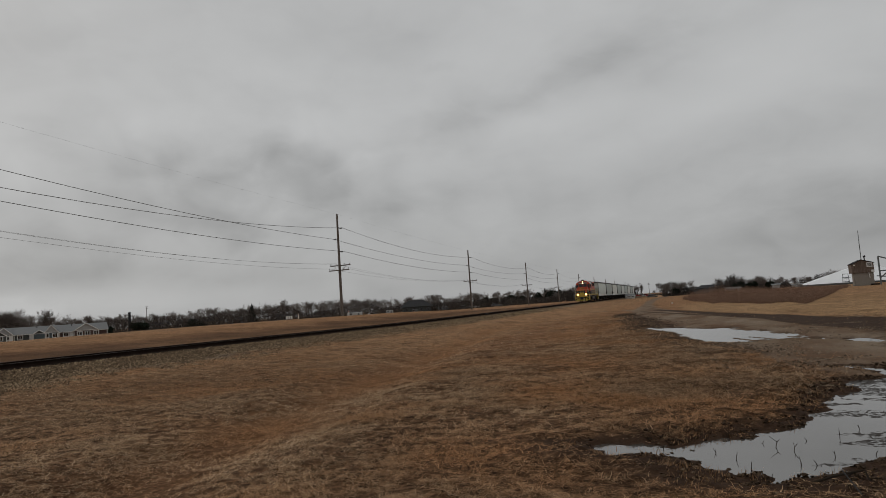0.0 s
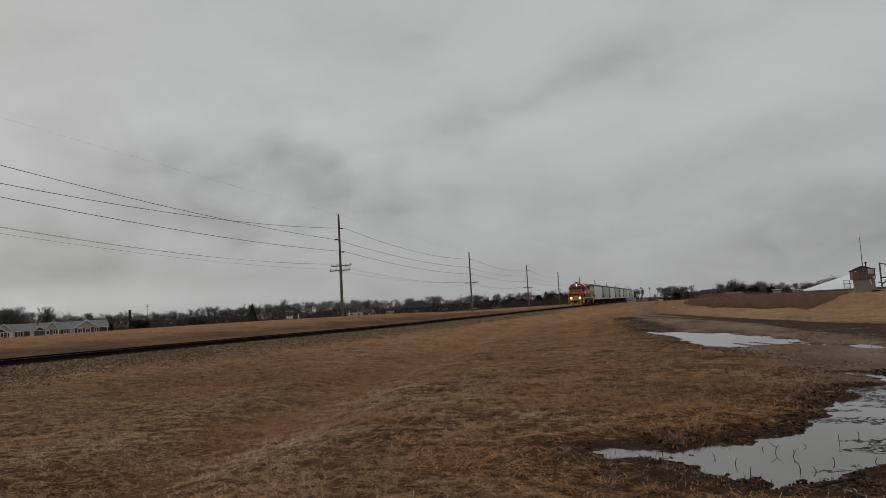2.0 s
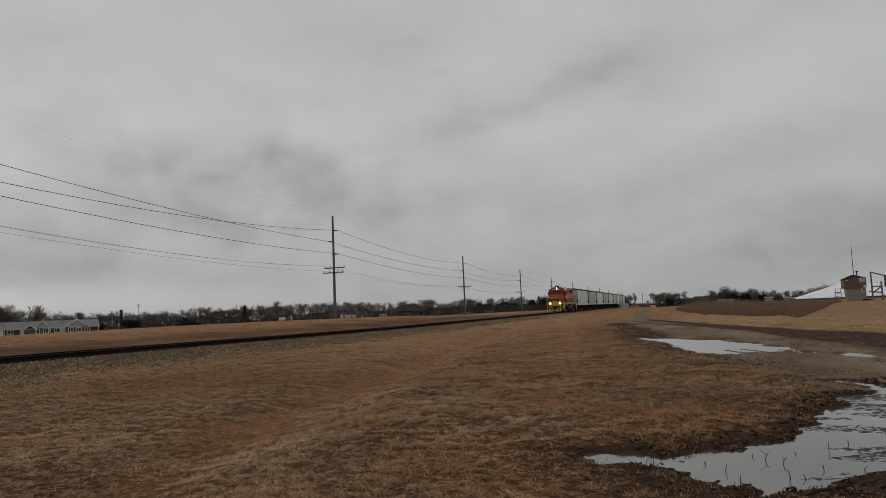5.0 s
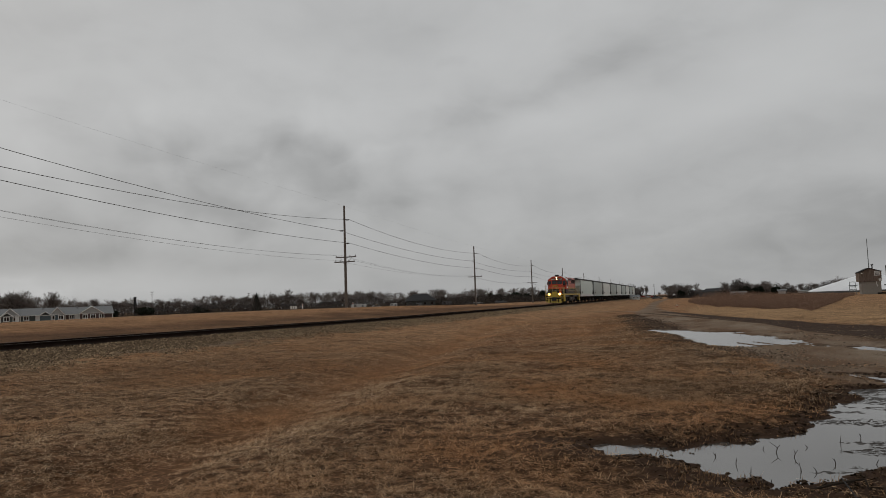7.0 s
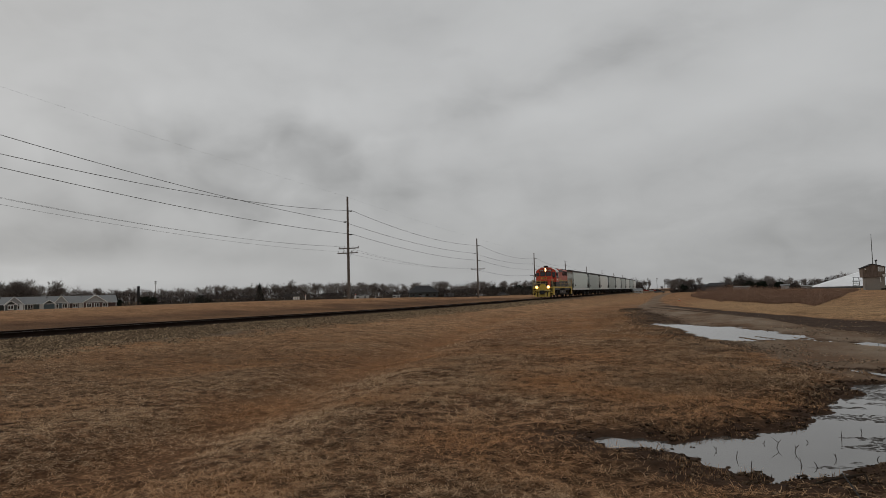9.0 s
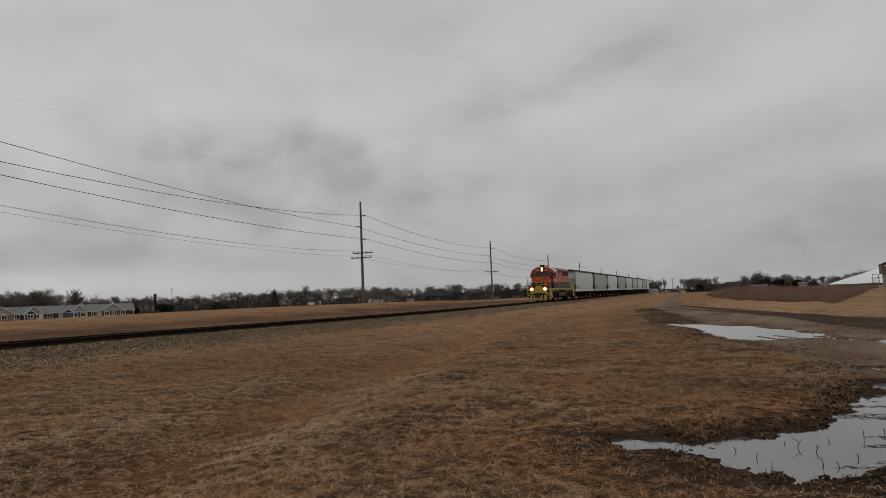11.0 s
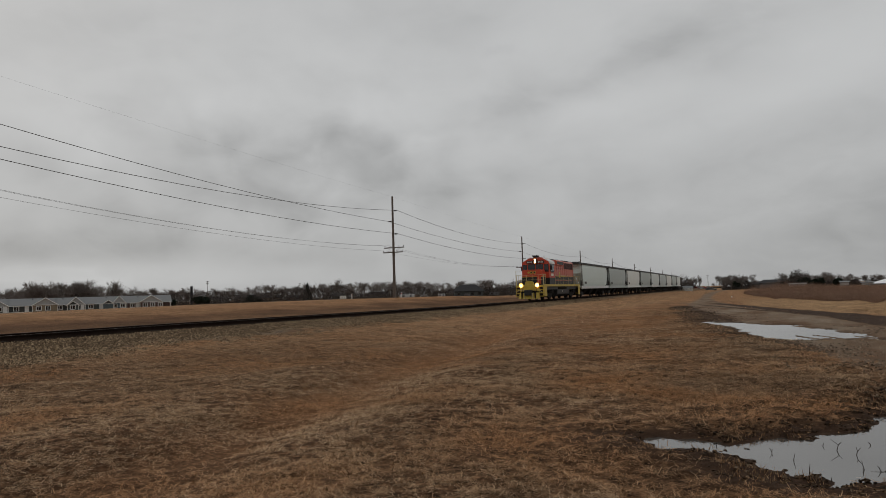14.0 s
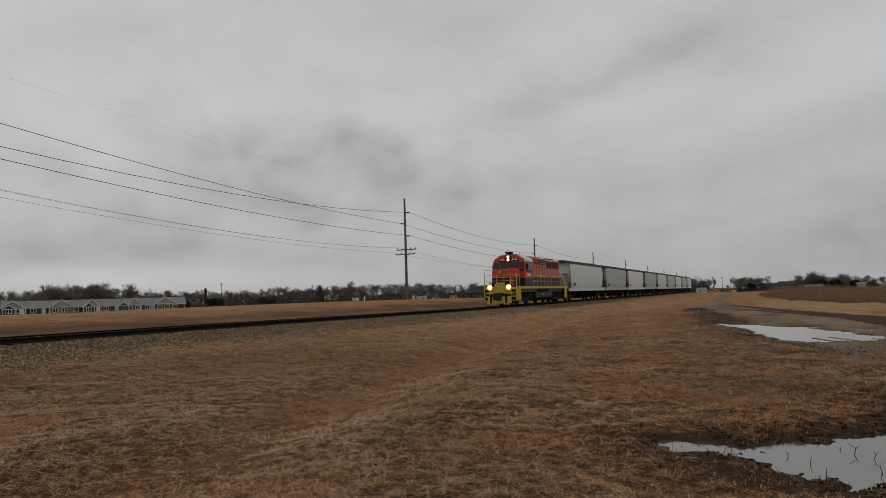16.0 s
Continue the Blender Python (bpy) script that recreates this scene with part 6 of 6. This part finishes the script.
def build_homes():
    row, d = -53.0, 222.0
    run = lambda az: d * math.tan(radians(az - row))
    units = [  # from, to, peak, porch gable, windows, door (bearings), siding of the wall and of the gable bay
        (-68.4, -62.5, -63.4, None, (-66.5, -65.0, -63.8, -63.1), -64.6, 4, 1), (-62.4, -57.95, -58.67, -58.85, (-61.5, -60.1, -58.87, -58.4), -58.06, 0, 0),
        (-57.9, -54.95, -55.57, None, (-57.4, -55.98, -55.4), -56.75, 2, 1), (-54.9, -53.04, -53.6, -53.78, (-54.66, -53.8, -53.42), -53.16, 2, 0),
        (-53.0, -50.2, -50.66, -51.42, (-52.6, -51.44, -50.97, -50.42), -51.9, 0, 3), (-50.15, -46.9, -48.4, None, (-49.7, -48.82, -48.3, -47.72), -49.35, 4, 4)]
    for a0, a1, peak, porch, panes, entry, tint, bay_tint in units:
        x0, x1 = run(a0), run(a1)
        w, mid = x1 - x0 - 0.3, (x0 + x1) / 2
        at = facing(row, d, mid, row)
        gx, gw, out = run(peak) - mid, 6.2, 1.3
        gw = min(gw, 2 * (w / 2 - gx + 0.1)) if a1 > -54.9 and a1 < -50 else gw
        onto = lambda az: -out if abs(run(az) - mid - gx) < gw / 2 else 0.0
        home = house("attached_home", "single-storey home with grey shingle roof and white trim", "house", at, w, 9.0, 2.25, 4.2, SIDING[tint], SHINGLE, 0.4, (), "row of attached homes")
        front_gable(home, gx, gw, 2.2, 4.2, out, 4.6, SIDING[bay_tint], GABLE, SHINGLE)
        if porch is not None:
            front_gable(home, run(porch) - mid, 2.9, 2.0, 3.05, out + 0.7, 0.2, SIDING[bay_tint], SIDING[2], SHINGLE)
        for az in panes:
            x, y = run(az) - mid, onto(az) - (0.7 if porch is not None and abs(run(az) - run(porch)) < 1.3 else 0.0)
            win = part("window", box(new_bm(), x - 0.72, x + 0.72, y - 0.09, y + 0.02, 0.62, 1.95), WHITEP, home, "white window frame")
            for e in (-0.3, 0.3):
                part("pane", box(new_bm(), x + e - 0.24, x + e + 0.24, y - 0.105, y - 0.085, 0.76, 1.81), GLASS, win)
        x, y = run(entry) - mid, onto(entry)
        part("door", box(new_bm(), x - 0.5, x + 0.5, y - 0.08, y + 0.02, 0.05, 2.05), WHITEP, home, "white door")
        part("roof_vent", tube(new_bm(), (gx - 3.4, 3.4, 3.5), (gx - 3.4, 3.4, 4.15), 0.12), SHADEGREY, home)


def build_shed(name, label, az, d, w, depth, eave, ridge, wall, roof, turn=0.0, windows=(), z=None):
    return house(name, label, "building", facing(az, d, turn=turn, z=z), w, depth, eave, ridge, wall, roof, 0.3, windows, "far buildings", SHADEGREY if wall != WHITEP else WHITEP)


def build_far_buildings():
    rows = [(-43.4, 285, 10, 1.9, 3.2, 2, 1), (-41.2, 280, 9, 2.2, 3.6, 2, 1), (-39.3, 290, 11, 2.0, 3.3, 1, 1), (-37.3, 280, 8, 1.8, 3.0, 4, 1), (-33.8, 275, 9, 1.9, 3.1, 2, 1),
            (-29.9, 290, 9, 2.1, 3.3, 2, 1), (-21.4, 300, 12, 2.0, 3.2, 2, 1), (-19.0, 300, 9, 2.2, 3.4, 0, 1), (-16.0, 310, 12, 2.2, 3.6, 2, 1)]
    for az, d, w, e, r, tint, dark in rows:
        build_shed("far_house", "low far house with a dark roof", az, d + 45, w, 7, e + 0.6, r + 0.6, SIDING[tint], DARKROOF, random.uniform(-25, 25), ((-w / 4, 0.9, 1.2, 1.1), (w / 4, 0.9, 1.2, 1.1)))
    barn = tagged(new("far_barn"), "broad dark building with a wide hipped roof beyond the field", "building", "far buildings")
    barn.matrix_basis = facing(-22.2, 262, turn=4)
    part("wall", box(new_bm(), -5.6, 5.6, 0, 11, 0, 2.7), SIDING[2], barn)
    eaves, ridge = [(-6.3, -0.7, 2.55), (6.3, -0.7, 2.55), (6.3, 11.7, 2.55), (-6.3, 11.7, 2.55)], [(-3.0, 5.5, 5.2), (3.0, 5.5, 5.2)]
    bm = new_bm()
    e, r = [bm.verts.new(c) for c in eaves], [bm.verts.new(c) for c in ridge]
    for face in ((e[0], e[1], r[1], r[0]), (e[1], e[2], r[1]), (e[2], e[3], r[0], r[1]), (e[3], e[0], r[0]), (e[3], e[2], e[1], e[0])):
        bm.faces.new(face)
    part("roof", bm, DARKROOF, barn, "dark hipped roof")
    for x in (-4.2, -1.4, 1.4, 4.2):
        win = part("window", box(new_bm(), x - 0.6, x + 0.6, -0.06, 0.02, 0.9, 2.1), SHADEGREY, barn)
        part("pane", box(new_bm(), x - 0.5, x + 0.5, -0.075, -0.055, 1.0, 2.0), GLASS, win)
    build_shed("trackside_shed", "small white trackside shed with a grey roof", -4.02, 240, 2.8, 3.0, 1.1, 1.75, WHITEP, SHINGLE, 12, ((-0.6, 0.5, 0.5, 0.5), (0.7, 0.5, 0.5, 0.5)))
    build_shed("grey_shed", "long grey metal shed with a dark roof", 1.95, 320, 7.6, 12, 2.6, 3.9, GREYWALL, DARKROOF, -14)
    build_shed("grey_shed", "low grey metal shed with a dark roof", 1.1, 330, 8.0, 10, 2.4, 3.4, GREYWALL, DARKROOF, 10)
    build_shed("white_shed", "long low white shed on the skyline", 3.9, 290, 5.6, 6, 1.3, 1.8, OFFWHITE, SHINGLE, 4)
    build_shed("white_shed", "low white shed beside the brush", 6.95, 280, 2.8, 5, 1.6, 2.0, OFFWHITE, SHINGLE, 0)
    build_shed("white_shed", "long low white shed before the covered pile", 9.0, 285, 10.0, 6, 1.2, 1.5, OFFWHITE, SHINGLE, -6)
    build_shed("white_shed", "small white shed far down the lane", -0.4, 320, 7.6, 6, 1.6, 2.1, WHITEP, WHITEP, 0)


def build_pile():
    """A broad pile under a white cover, held by ropes."""
    cx, cy = polar(12.75, 235)
    pile = tagged(new("covered_pile"), "broad conical storage pile under a white tarpaulin", "storage pile")
    pile.matrix_basis = pose(cx, cy, float(height(cx, cy)) - 0.1)
    rings, seg, R, H = 10, 72, 17.6, 6.2
    verts = [(0, 0, H)]
    rng = random.Random(2)
    for i in range(1, rings + 1):
        u = i / rings
        for k in range(seg):
            a = 6.2832 * k / seg
            r = R * u * (1 + 0.012 * rng.uniform(-1, 1))
            z = 0.6 + (H - 0.6) * (1 - u) + 0.05 * math.sin(k * 3.0) * u
            verts.append((r * math.cos(a), r * math.sin(a), z if i < rings else 0.0))
    tri = [(0, 1 + k, 1 + (k + 1) % seg) for k in range(seg)]
    quad = [(1 + (i - 1) * seg + k, 1 + i * seg + k, 1 + i * seg + (k + 1) % seg, 1 + (i - 1) * seg + (k + 1) % seg) for i in range(1, rings) for k in range(seg)]
    bm = new_bm()
    vs = [bm.verts.new(v) for v in verts]
    for f in tri + quad:
        bm.faces.new([vs[i] for i in f])
    part("cover", bm, TARP, pile, "white tarpaulin")
    wall = new_bm()
    for k in range(seg):
        a0, a1 = 6.2832 * k / seg, 6.2832 * (k + 1) / seg
        slab(wall, [((R + .2) * math.cos(a0), (R + .2) * math.sin(a0), 0.75), ((R + .2) * math.cos(a1), (R + .2) * math.sin(a1), 0.75), ((R + .2) * math.cos(a1), (R + .2) * math.sin(a1), 0), ((R + .2) * math.cos(a0), (R + .2) * math.sin(a0), 0)], 0.1)
    part("retaining_ring", wall, SHADEGREY, pile, "dark perforated steel ring")


def build_hut():
    """A scale hut: boarded upper room on a concrete base, with a mast and a steel stair."""
    at = facing(12.74, 135, turn=9)
    hut = tagged(new("scale_hut"), "small boarded hut on a concrete base with mast and sign", "hut")
    hut.matrix_basis = at
    w, d = 3.05, 3.0
    part("base", box(new_bm(), -w / 2 + 0.25, w / 2 + 0.03, 0, d, 0, 2.25, 0.03), CONCRETE, hut, "stained concrete base")
    room = part("upper_room", prism(new_bm(), [(-w / 2 - 0.12, 2.25), (w / 2 + 0.12, 2.25), (w / 2 + 0.12, 3.95), (-0.15, 4.5), (-w / 2 - 0.12, 3.85)], "y", -0.2, d + 0.2), PLANK, hut, "weathered brown boards")
    for k in range(17):
        x = -w / 2 - 0.1 + k * (w + 0.2) / 16
        part("batten", box(new_bm(), x - 0.03, x + 0.03, -0.235, -0.19, 2.28, 3.83 + 0.5 * (1 - abs(x + 0.15) / 1.75)), PLANK, room)
    bm = new_bm()
    slab(bm, [(-w / 2 - 0.24, -0.4, 3.86), (-0.15, -0.4, 4.58), (-0.15, d + 0.4, 4.58), (-w / 2 - 0.24, d + 0.4, 3.86)], 0.1)
    slab(bm, [(-0.15, -0.4, 4.58), (w / 2 + 0.24, -0.4, 3.96), (w / 2 + 0.24, d + 0.4, 3.96), (-0.15, d + 0.4, 4.58)], 0.1)
    part("roof", bm, DARKROOF, hut, "dark low-pitched roof")
    sign = part("sign", box(new_bm(), 0.6, 1.45, -0.27, -0.23, 3.2, 4.0), WHITEP, hut, "white sign with dark unreadable bars")
    for z in (3.35, 3.55, 3.75):
        part("sign_bar", box(new_bm(), 0.7, 1.35, -0.285, -0.268, z, z + 0.09), SHADEGREY, sign)
    part("lamp_box", box(new_bm(), -1.35, -1.1, -0.35, -0.2, 3.55, 3.75, 0.02), CREAM, hut)
    part("drain_pipe", tube(new_bm(), (0.95, -0.08, 1.35), (0.85, -0.08, 2.25), 0.07), WHITEP, hut)
    part("meter_box", box(new_bm(), 1.2, 1.6, -0.3, -0.2, 2.3, 2.7, 0.02), WHITEP, hut)
    part("mast", tube(new_bm(), (0.1, 1.0, 4.5), (0.12, 1.0, 9.7), 0.07, 0.045), GALV, hut, "thin leaning steel mast")
    vent = tube(tube(new_bm(), (0.55, 0.8, 4.4), (0.55, 0.8, 5.0), 0.09), (0.4, 0.8, 5.05), (0.75, 0.8, 5.15), 0.13)
    part("roof_vent", vent, BLACK, hut)
    # Plain dark block low on the right of the hut's front
    part("dark_hatch", box(new_bm(), 0.9, 2.2, -0.4, -0.05, 0.02, 0.32, 0.03), GRIME, hut)
    # steel stairs on one side, pipe gantry on the other
    x, y = polar(11.62, 134)
    stair = tagged(new("steel_stair"), "pale steel stair frame beside the hut", "stair")
    stair.matrix_basis = facing(11.62, 134)
    for px, pz in ((-0.55, 0.0), (0.55, 0.0), (-0.55, 1.1), (0.55, 1.1)):
        part("post", tube(new_bm(), (px, 0 if pz == 0 else 1.1, 0), (px * 0.7, 0 if pz == 0 else 1.1, 2.3), 0.045), GALV, stair)
    for z in (0.9, 1.6, 2.25):
        part("rail", tube(new_bm(), (-0.5, 0, z), (0.5, 0, z), 0.035), GALV, stair)
    for k in range(6):
        part("tread", box(new_bm(), -0.45, 0.45, 0.1 + 0.17 * k, 0.3 + 0.17 * k, 0.2 + 0.25 * k, 0.24 + 0.25 * k), GALV, stair)
    part("landing", box(new_bm(), -0.6, 0.75, 0.9, 1.9, 1.62, 1.7), GALV, stair)
    gantry = tagged(new("pipe_gantry"), "grey steel pipe gantry beside the hut", "gantry")
    gantry.matrix_basis = facing(14.15, 135)
    for px in (-0.9, 0.5):
        part("post", tube(new_bm(), (px, 0, 0), (px, 0, 4.9 if px < 0 else 3.2), 0.13), GALV, gantry)
    for a, b in (((-0.9, 0, 4.9), (0.9, 0, 4.2)), ((0.9, 0, 4.2), (1.6, 0, 4.2)), ((-0.9, 0, 2.4), (0.5, 0, 2.4)), ((-0.9, 0, 1.2), (0.5, 0, 2.4)), ((-1.4, 0, 1.6), (0.5, 0, 1.3))):
        part("pipe", tube(new_bm(), a, b, 0.10), GALV, gantry)
    part("spout", tube(new_bm(), (1.2, 0, 4.2), (1.2, 0, 2.2), 0.22, 0.3, 12), SHADEGREY, gantry)


def build_car(label, az, d, turn, paint, length=4.6):
    """A small far car: body, cabin, four wheels, lights."""
    car = tagged(new("parked_car"), label, "car", "far parked vehicles")
    car.matrix_basis = facing(az, d, turn=turn)
    n = length / 2
    part("body", prism(new_bm(), [(-n, 0.35), (-n, 0.85), (-n + 0.2, 0.95), (n - 1.2, 0.95), (n - 0.1, 0.8), (n, 0.4)], "y", -0.85, 0.85), paint, car)
    cabin = part("cabin", prism(new_bm(), [(-n + 0.3, 0.95), (-n + 0.7, 1.45), (n - 1.9, 1.45), (n - 1.2, 0.95)], "y", -0.75, 0.75), paint, car)
    part("side_window", prism(new_bm(), [(-n + 0.55, 1.0), (-n + 0.8, 1.38), (n - 1.95, 1.38), (n - 1.45, 1.0)], "y", -0.765, 0.765), GLASS, cabin)
    for x in (-n + 0.85, n - 0.85):
        for s in (-1, 1):
            wheel = part("wheel", tube(new_bm(), (x, s * 0.68, 0.33), (x, s * 0.88, 0.33), 0.33, None, 16), RUBBER, car)
            part("rim", tube(new_bm(), (x, s * 0.87, 0.33), (x, s * 0.9, 0.33), 0.19, None, 12), STEELW, wheel)


def build_trailer(label, az, d, w, h, paint, turn=0):
    """A box trailer on two wheels."""
    tr = tagged(new("box_trailer"), label, "trailer", "far parked vehicles")
    tr.matrix_basis = facing(az, d, turn=turn)
    part("box", box(new_bm(), -w / 2, w / 2, -1.1, 1.1, 0.45, h, 0.12), paint, tr)
    for x in (-0.3, 0.5):
        for s in (-1, 1):
            part("wheel", tube(new_bm(), (x, s * 0.8, 0.34), (x, s * 1.0, 0.34), 0.34, None, 14), RUBBER, tr)
    part("drawbar", tube(new_bm(), (w / 2, 0, 0.5), (w / 2 + 1.2, 0, 0.45), 0.06), GRIME, tr)
    part("window", box(new_bm(), -w / 4 - 0.5, -w / 4 + 0.5, -1.13, -1.09, h - 0.75, h - 0.3), GLASS, tr)
    part("door", box(new_bm(), w / 4 - 0.3, w / 4 + 0.3, -1.125, -1.09, 0.55, h - 0.2), GREYWALL, tr)


def build_small_things():
    # lamp masts and a chimney on the skyline
    for az, d, h in ((-44.13, 300, 10.4), (-46.05, 300, 7.8), (-36.72, 300, 8.7), (-34.6, 310, 6.2), (-1.9, 350, 6.5), (-2.5, 380, 7.4), (-3.2, 390, 7.6)):
        x, y = polar(az, d)
        mast = tagged(new("far_pole"), "thin grey pole with short crossarms on the skyline", "pole", "far poles")
        mast.matrix_basis = facing(az, d)
        part("shaft", tube(new_bm(), (0, 0, 0), (0, 0, h), 0.12, 0.08), POLE_WOOD, mast)
        for k in (0.15, 0.95):
            part("crossarm", box(new_bm(), -0.6, 0.6, -0.08, 0.08, h - k - 0.15, h - k), POLE_WOOD, mast)
    at = facing(-45.36, 280)
    stack = tagged(new("brick_chimney"), "dark round chimney stack on the skyline", "chimney")
    stack.matrix_basis = at
    part("shaft", tube(new_bm(), (0, 0, 0), (0, 0, 7.8), 0.5, 0.44, 16), DARKROOF, stack)
    part("cap", tube(new_bm(), (0, 0, 7.5), (0, 0, 7.9), 0.53, 0.53, 16), DARKROOF, stack)
    # equipment cabinets and marker stakes beyond the track
    cab = tagged(new("equipment_cabinet"), "low white equipment cabinets on short posts", "cabinet")
    cab.matrix_basis = facing(-33.1, 92)
    for x in (-0.3, 0.0, 0.3):
        body = part("cabinet_body", box(new_bm(), x - 0.12, x + 0.12, -0.15, 0.15, 0.1, 0.52, 0.02), CREAM, cab)
        part("cabinet_door", box(new_bm(), x - 0.1, x + 0.1, -0.165, -0.145, 0.16, 0.47), WHITEP, body)
    part("rack", box(new_bm(), -0.5, 0.5, -0.1, 0.1, 0.02, 0.12), SHADEGREY, cab)
    for az, d, paint, word in ((-32.35, 92, CREAM, "pale"), (-28.1, 92, WHITEP, "white")):
        st = tagged(new("marker_stake"), word + " marker stake standing in the dry grass", "stake", "marker stakes")
        st.matrix_basis = facing(az, d)
        part("stake", box(new_bm(), -0.05, 0.05, -0.02, 0.02, -0.1, 0.75, 0.008), paint, st)
        part("band", box(new_bm(), -0.053, 0.053, -0.023, 0.023, 0.55, 0.65), ORANGE, st)
    build_trailer("long white camper trailer parked beyond the field", -27.6, 240, 5.4, 2.0, OFFWHITE)
    build_trailer("dull white box trailer parked beyond the field", -24.6, 260, 2.8, 1.9, OFFWHITE)
    build_trailer("grey box trailer beside the far houses", -20.0, 270, 4.0, 1.8, GREYWALL)
    build_trailer("small grey trailer beside the far barn", -22.4, 258, 2.4, 1.5, GREYWALL)
    for az, d, turn, paint, word in ((-26.0, 245, 10, OFFWHITE, "dull white"), (-22.0, 270, -10, OFFWHITE, "dull white"), (-18.2, 275, 5, GREYWALL, "grey"), (-17.3, 280, 0, OFFWHITE, "dull white"), 
                                     (-3.5, 372, 15, RED, "red"), (-3.15, 380, 25, OFFWHITE, "dull white"), (-2.84, 385, 12, RED, "red"), (-2.5, 388, 30, OFFWHITE, "dull white"), (-15.3, 260, 0, GREYWALL, "grey"), (-2.3, 300, 0, GREYWALL, "grey")):
        build_car(word + " car parked far off beside the field", az, d, turn, paint)
    # a small orange marker at the fork of the lane
    fl = tagged(new("lane_marker"), "short pale marker in the grass beside the lane", "marker")
    fl.matrix_basis = pose(-1.2, 85, float(height(-1.2, 85)))
    part("post", box(new_bm(), -0.06, 0.06, -0.02, 0.02, 0, 0.2, 0.01), CREAM, fl)
    part("foot", box(new_bm(), -0.12, 0.12, -0.1, 0.1, -0.02, 0.04), ORANGE, fl)


def build_near_car():
    """The silver car beside the camera: only the corner of its bonnet comes into view."""
    car = tagged(new("silver_car"), "silver car parked on the wet grass beside the puddle", "car")
    car.matrix_basis = pose(0.36, 2.66, float(height(1.0, 1.0)))
    side = [(0.0, 0.35), (0.0, 0.64), (-0.05, 0.835), (-0.32, 0.945), (-1.35, 1.03), (-4.2, 1.03), (-4.35, 0.9), (-4.35, 0.35)]
    bm = prism(new_bm(), side, "x", 0.0, 1.78)
    bmesh.ops.bevel(bm, geom=[e for e in bm.edges], offset=0.1, segments=5, affect="EDGES", profile=0.55)
    for v in bm.verts:                                     # the wings fall away from the crowned bonnet
        v.co.z -= 0.085 * max(0.0, 0.5 - v.co.x) / 0.5 * (v.co.z > 0.6)
    part("body", bm, CARPAINT, car, "silver painted body")
    bonnet = [(-0.12, 0.865), (-0.40, 0.965), (-1.3, 1.045), (-1.3, 1.0), (-0.40, 0.925), (-0.12, 0.82)]
    bm = prism(new_bm(), bonnet, "x", 0.12, 1.66)
    bmesh.ops.bevel(bm, geom=[e for e in bm.edges], offset=0.02, segments=2, affect="EDGES")
    for v in bm.verts:
        v.co.z -= 0.085 * max(0.0, 0.5 - v.co.x) / 0.5 + 0.012
    part("bonnet", bm, CARPAINT, car)
    part("windscreen", slab(new_bm(), [(0.2, -1.36, 1.03), (1.58, -1.36, 1.03), (1.42, -2.0, 1.5), (0.36, -2.0, 1.5)], 0.012), GLASS, car)
    bm = prism(new_bm(), [(-1.98, 1.5), (-2.2, 1.56), (-3.5, 1.54), (-3.75, 1.45), (-3.7, 1.4), (-2.0, 1.46)], "x", 0.34, 1.44)
    part("roof", bm, CARPAINT, car)
    for x in (0.28, 1.5):
        part("pillar", prism(new_bm(), [(-3.72, 1.46), (-3.55, 1.46), (-4.1, 1.0), (-4.3, 1.0)], "x", x - 0.04, x + 0.04), CARPAINT, car)
        part("side_glass", prism(new_bm(), [(-1.5, 1.03), (-2.05, 1.46), (-3.6, 1.46), (-4.0, 1.03)], "x", x - 0.01, x + 0.01), GLASS, car)
    for x in (0.3, 1.48):
        part("headlight", box(new_bm(), x - 0.2, x + 0.2, -0.06, 0.02, 0.62, 0.76, 0.03), GLASS, car)
    for y in (-0.85, -3.5):
        for x0, x1 in ((-0.02, 0.2), (1.58, 1.8)):
            wheel = part("wheel", tube(new_bm(), (x0, y, 0.33), (x1, y, 0.33), 0.33, None, 24), RUBBER, car)
            part("rim", tube(new_bm(), (x0 - 0.01, y, 0.33), (x1 + 0.01, y, 0.33), 0.2, None, 16), STEELW, wheel)
    part("aerial", tube(new_bm(), (0.1, -0.3, 0.9), (0.07, -0.2, 0.95), 0.002), BLACK, car, "thin black rod")
    part("mirror", box(new_bm(), -0.1, 0.0, -1.62, -1.5, 0.95, 1.08, 0.03), CARPAINT, car)


build_grass()
build_pebbles()
build_puddle_litter()
build_mud_clods()
build_verge_clods()
build_trees()
build_homes()
build_far_buildings()
build_pile()
build_hut()
build_small_things()
build_near_car()

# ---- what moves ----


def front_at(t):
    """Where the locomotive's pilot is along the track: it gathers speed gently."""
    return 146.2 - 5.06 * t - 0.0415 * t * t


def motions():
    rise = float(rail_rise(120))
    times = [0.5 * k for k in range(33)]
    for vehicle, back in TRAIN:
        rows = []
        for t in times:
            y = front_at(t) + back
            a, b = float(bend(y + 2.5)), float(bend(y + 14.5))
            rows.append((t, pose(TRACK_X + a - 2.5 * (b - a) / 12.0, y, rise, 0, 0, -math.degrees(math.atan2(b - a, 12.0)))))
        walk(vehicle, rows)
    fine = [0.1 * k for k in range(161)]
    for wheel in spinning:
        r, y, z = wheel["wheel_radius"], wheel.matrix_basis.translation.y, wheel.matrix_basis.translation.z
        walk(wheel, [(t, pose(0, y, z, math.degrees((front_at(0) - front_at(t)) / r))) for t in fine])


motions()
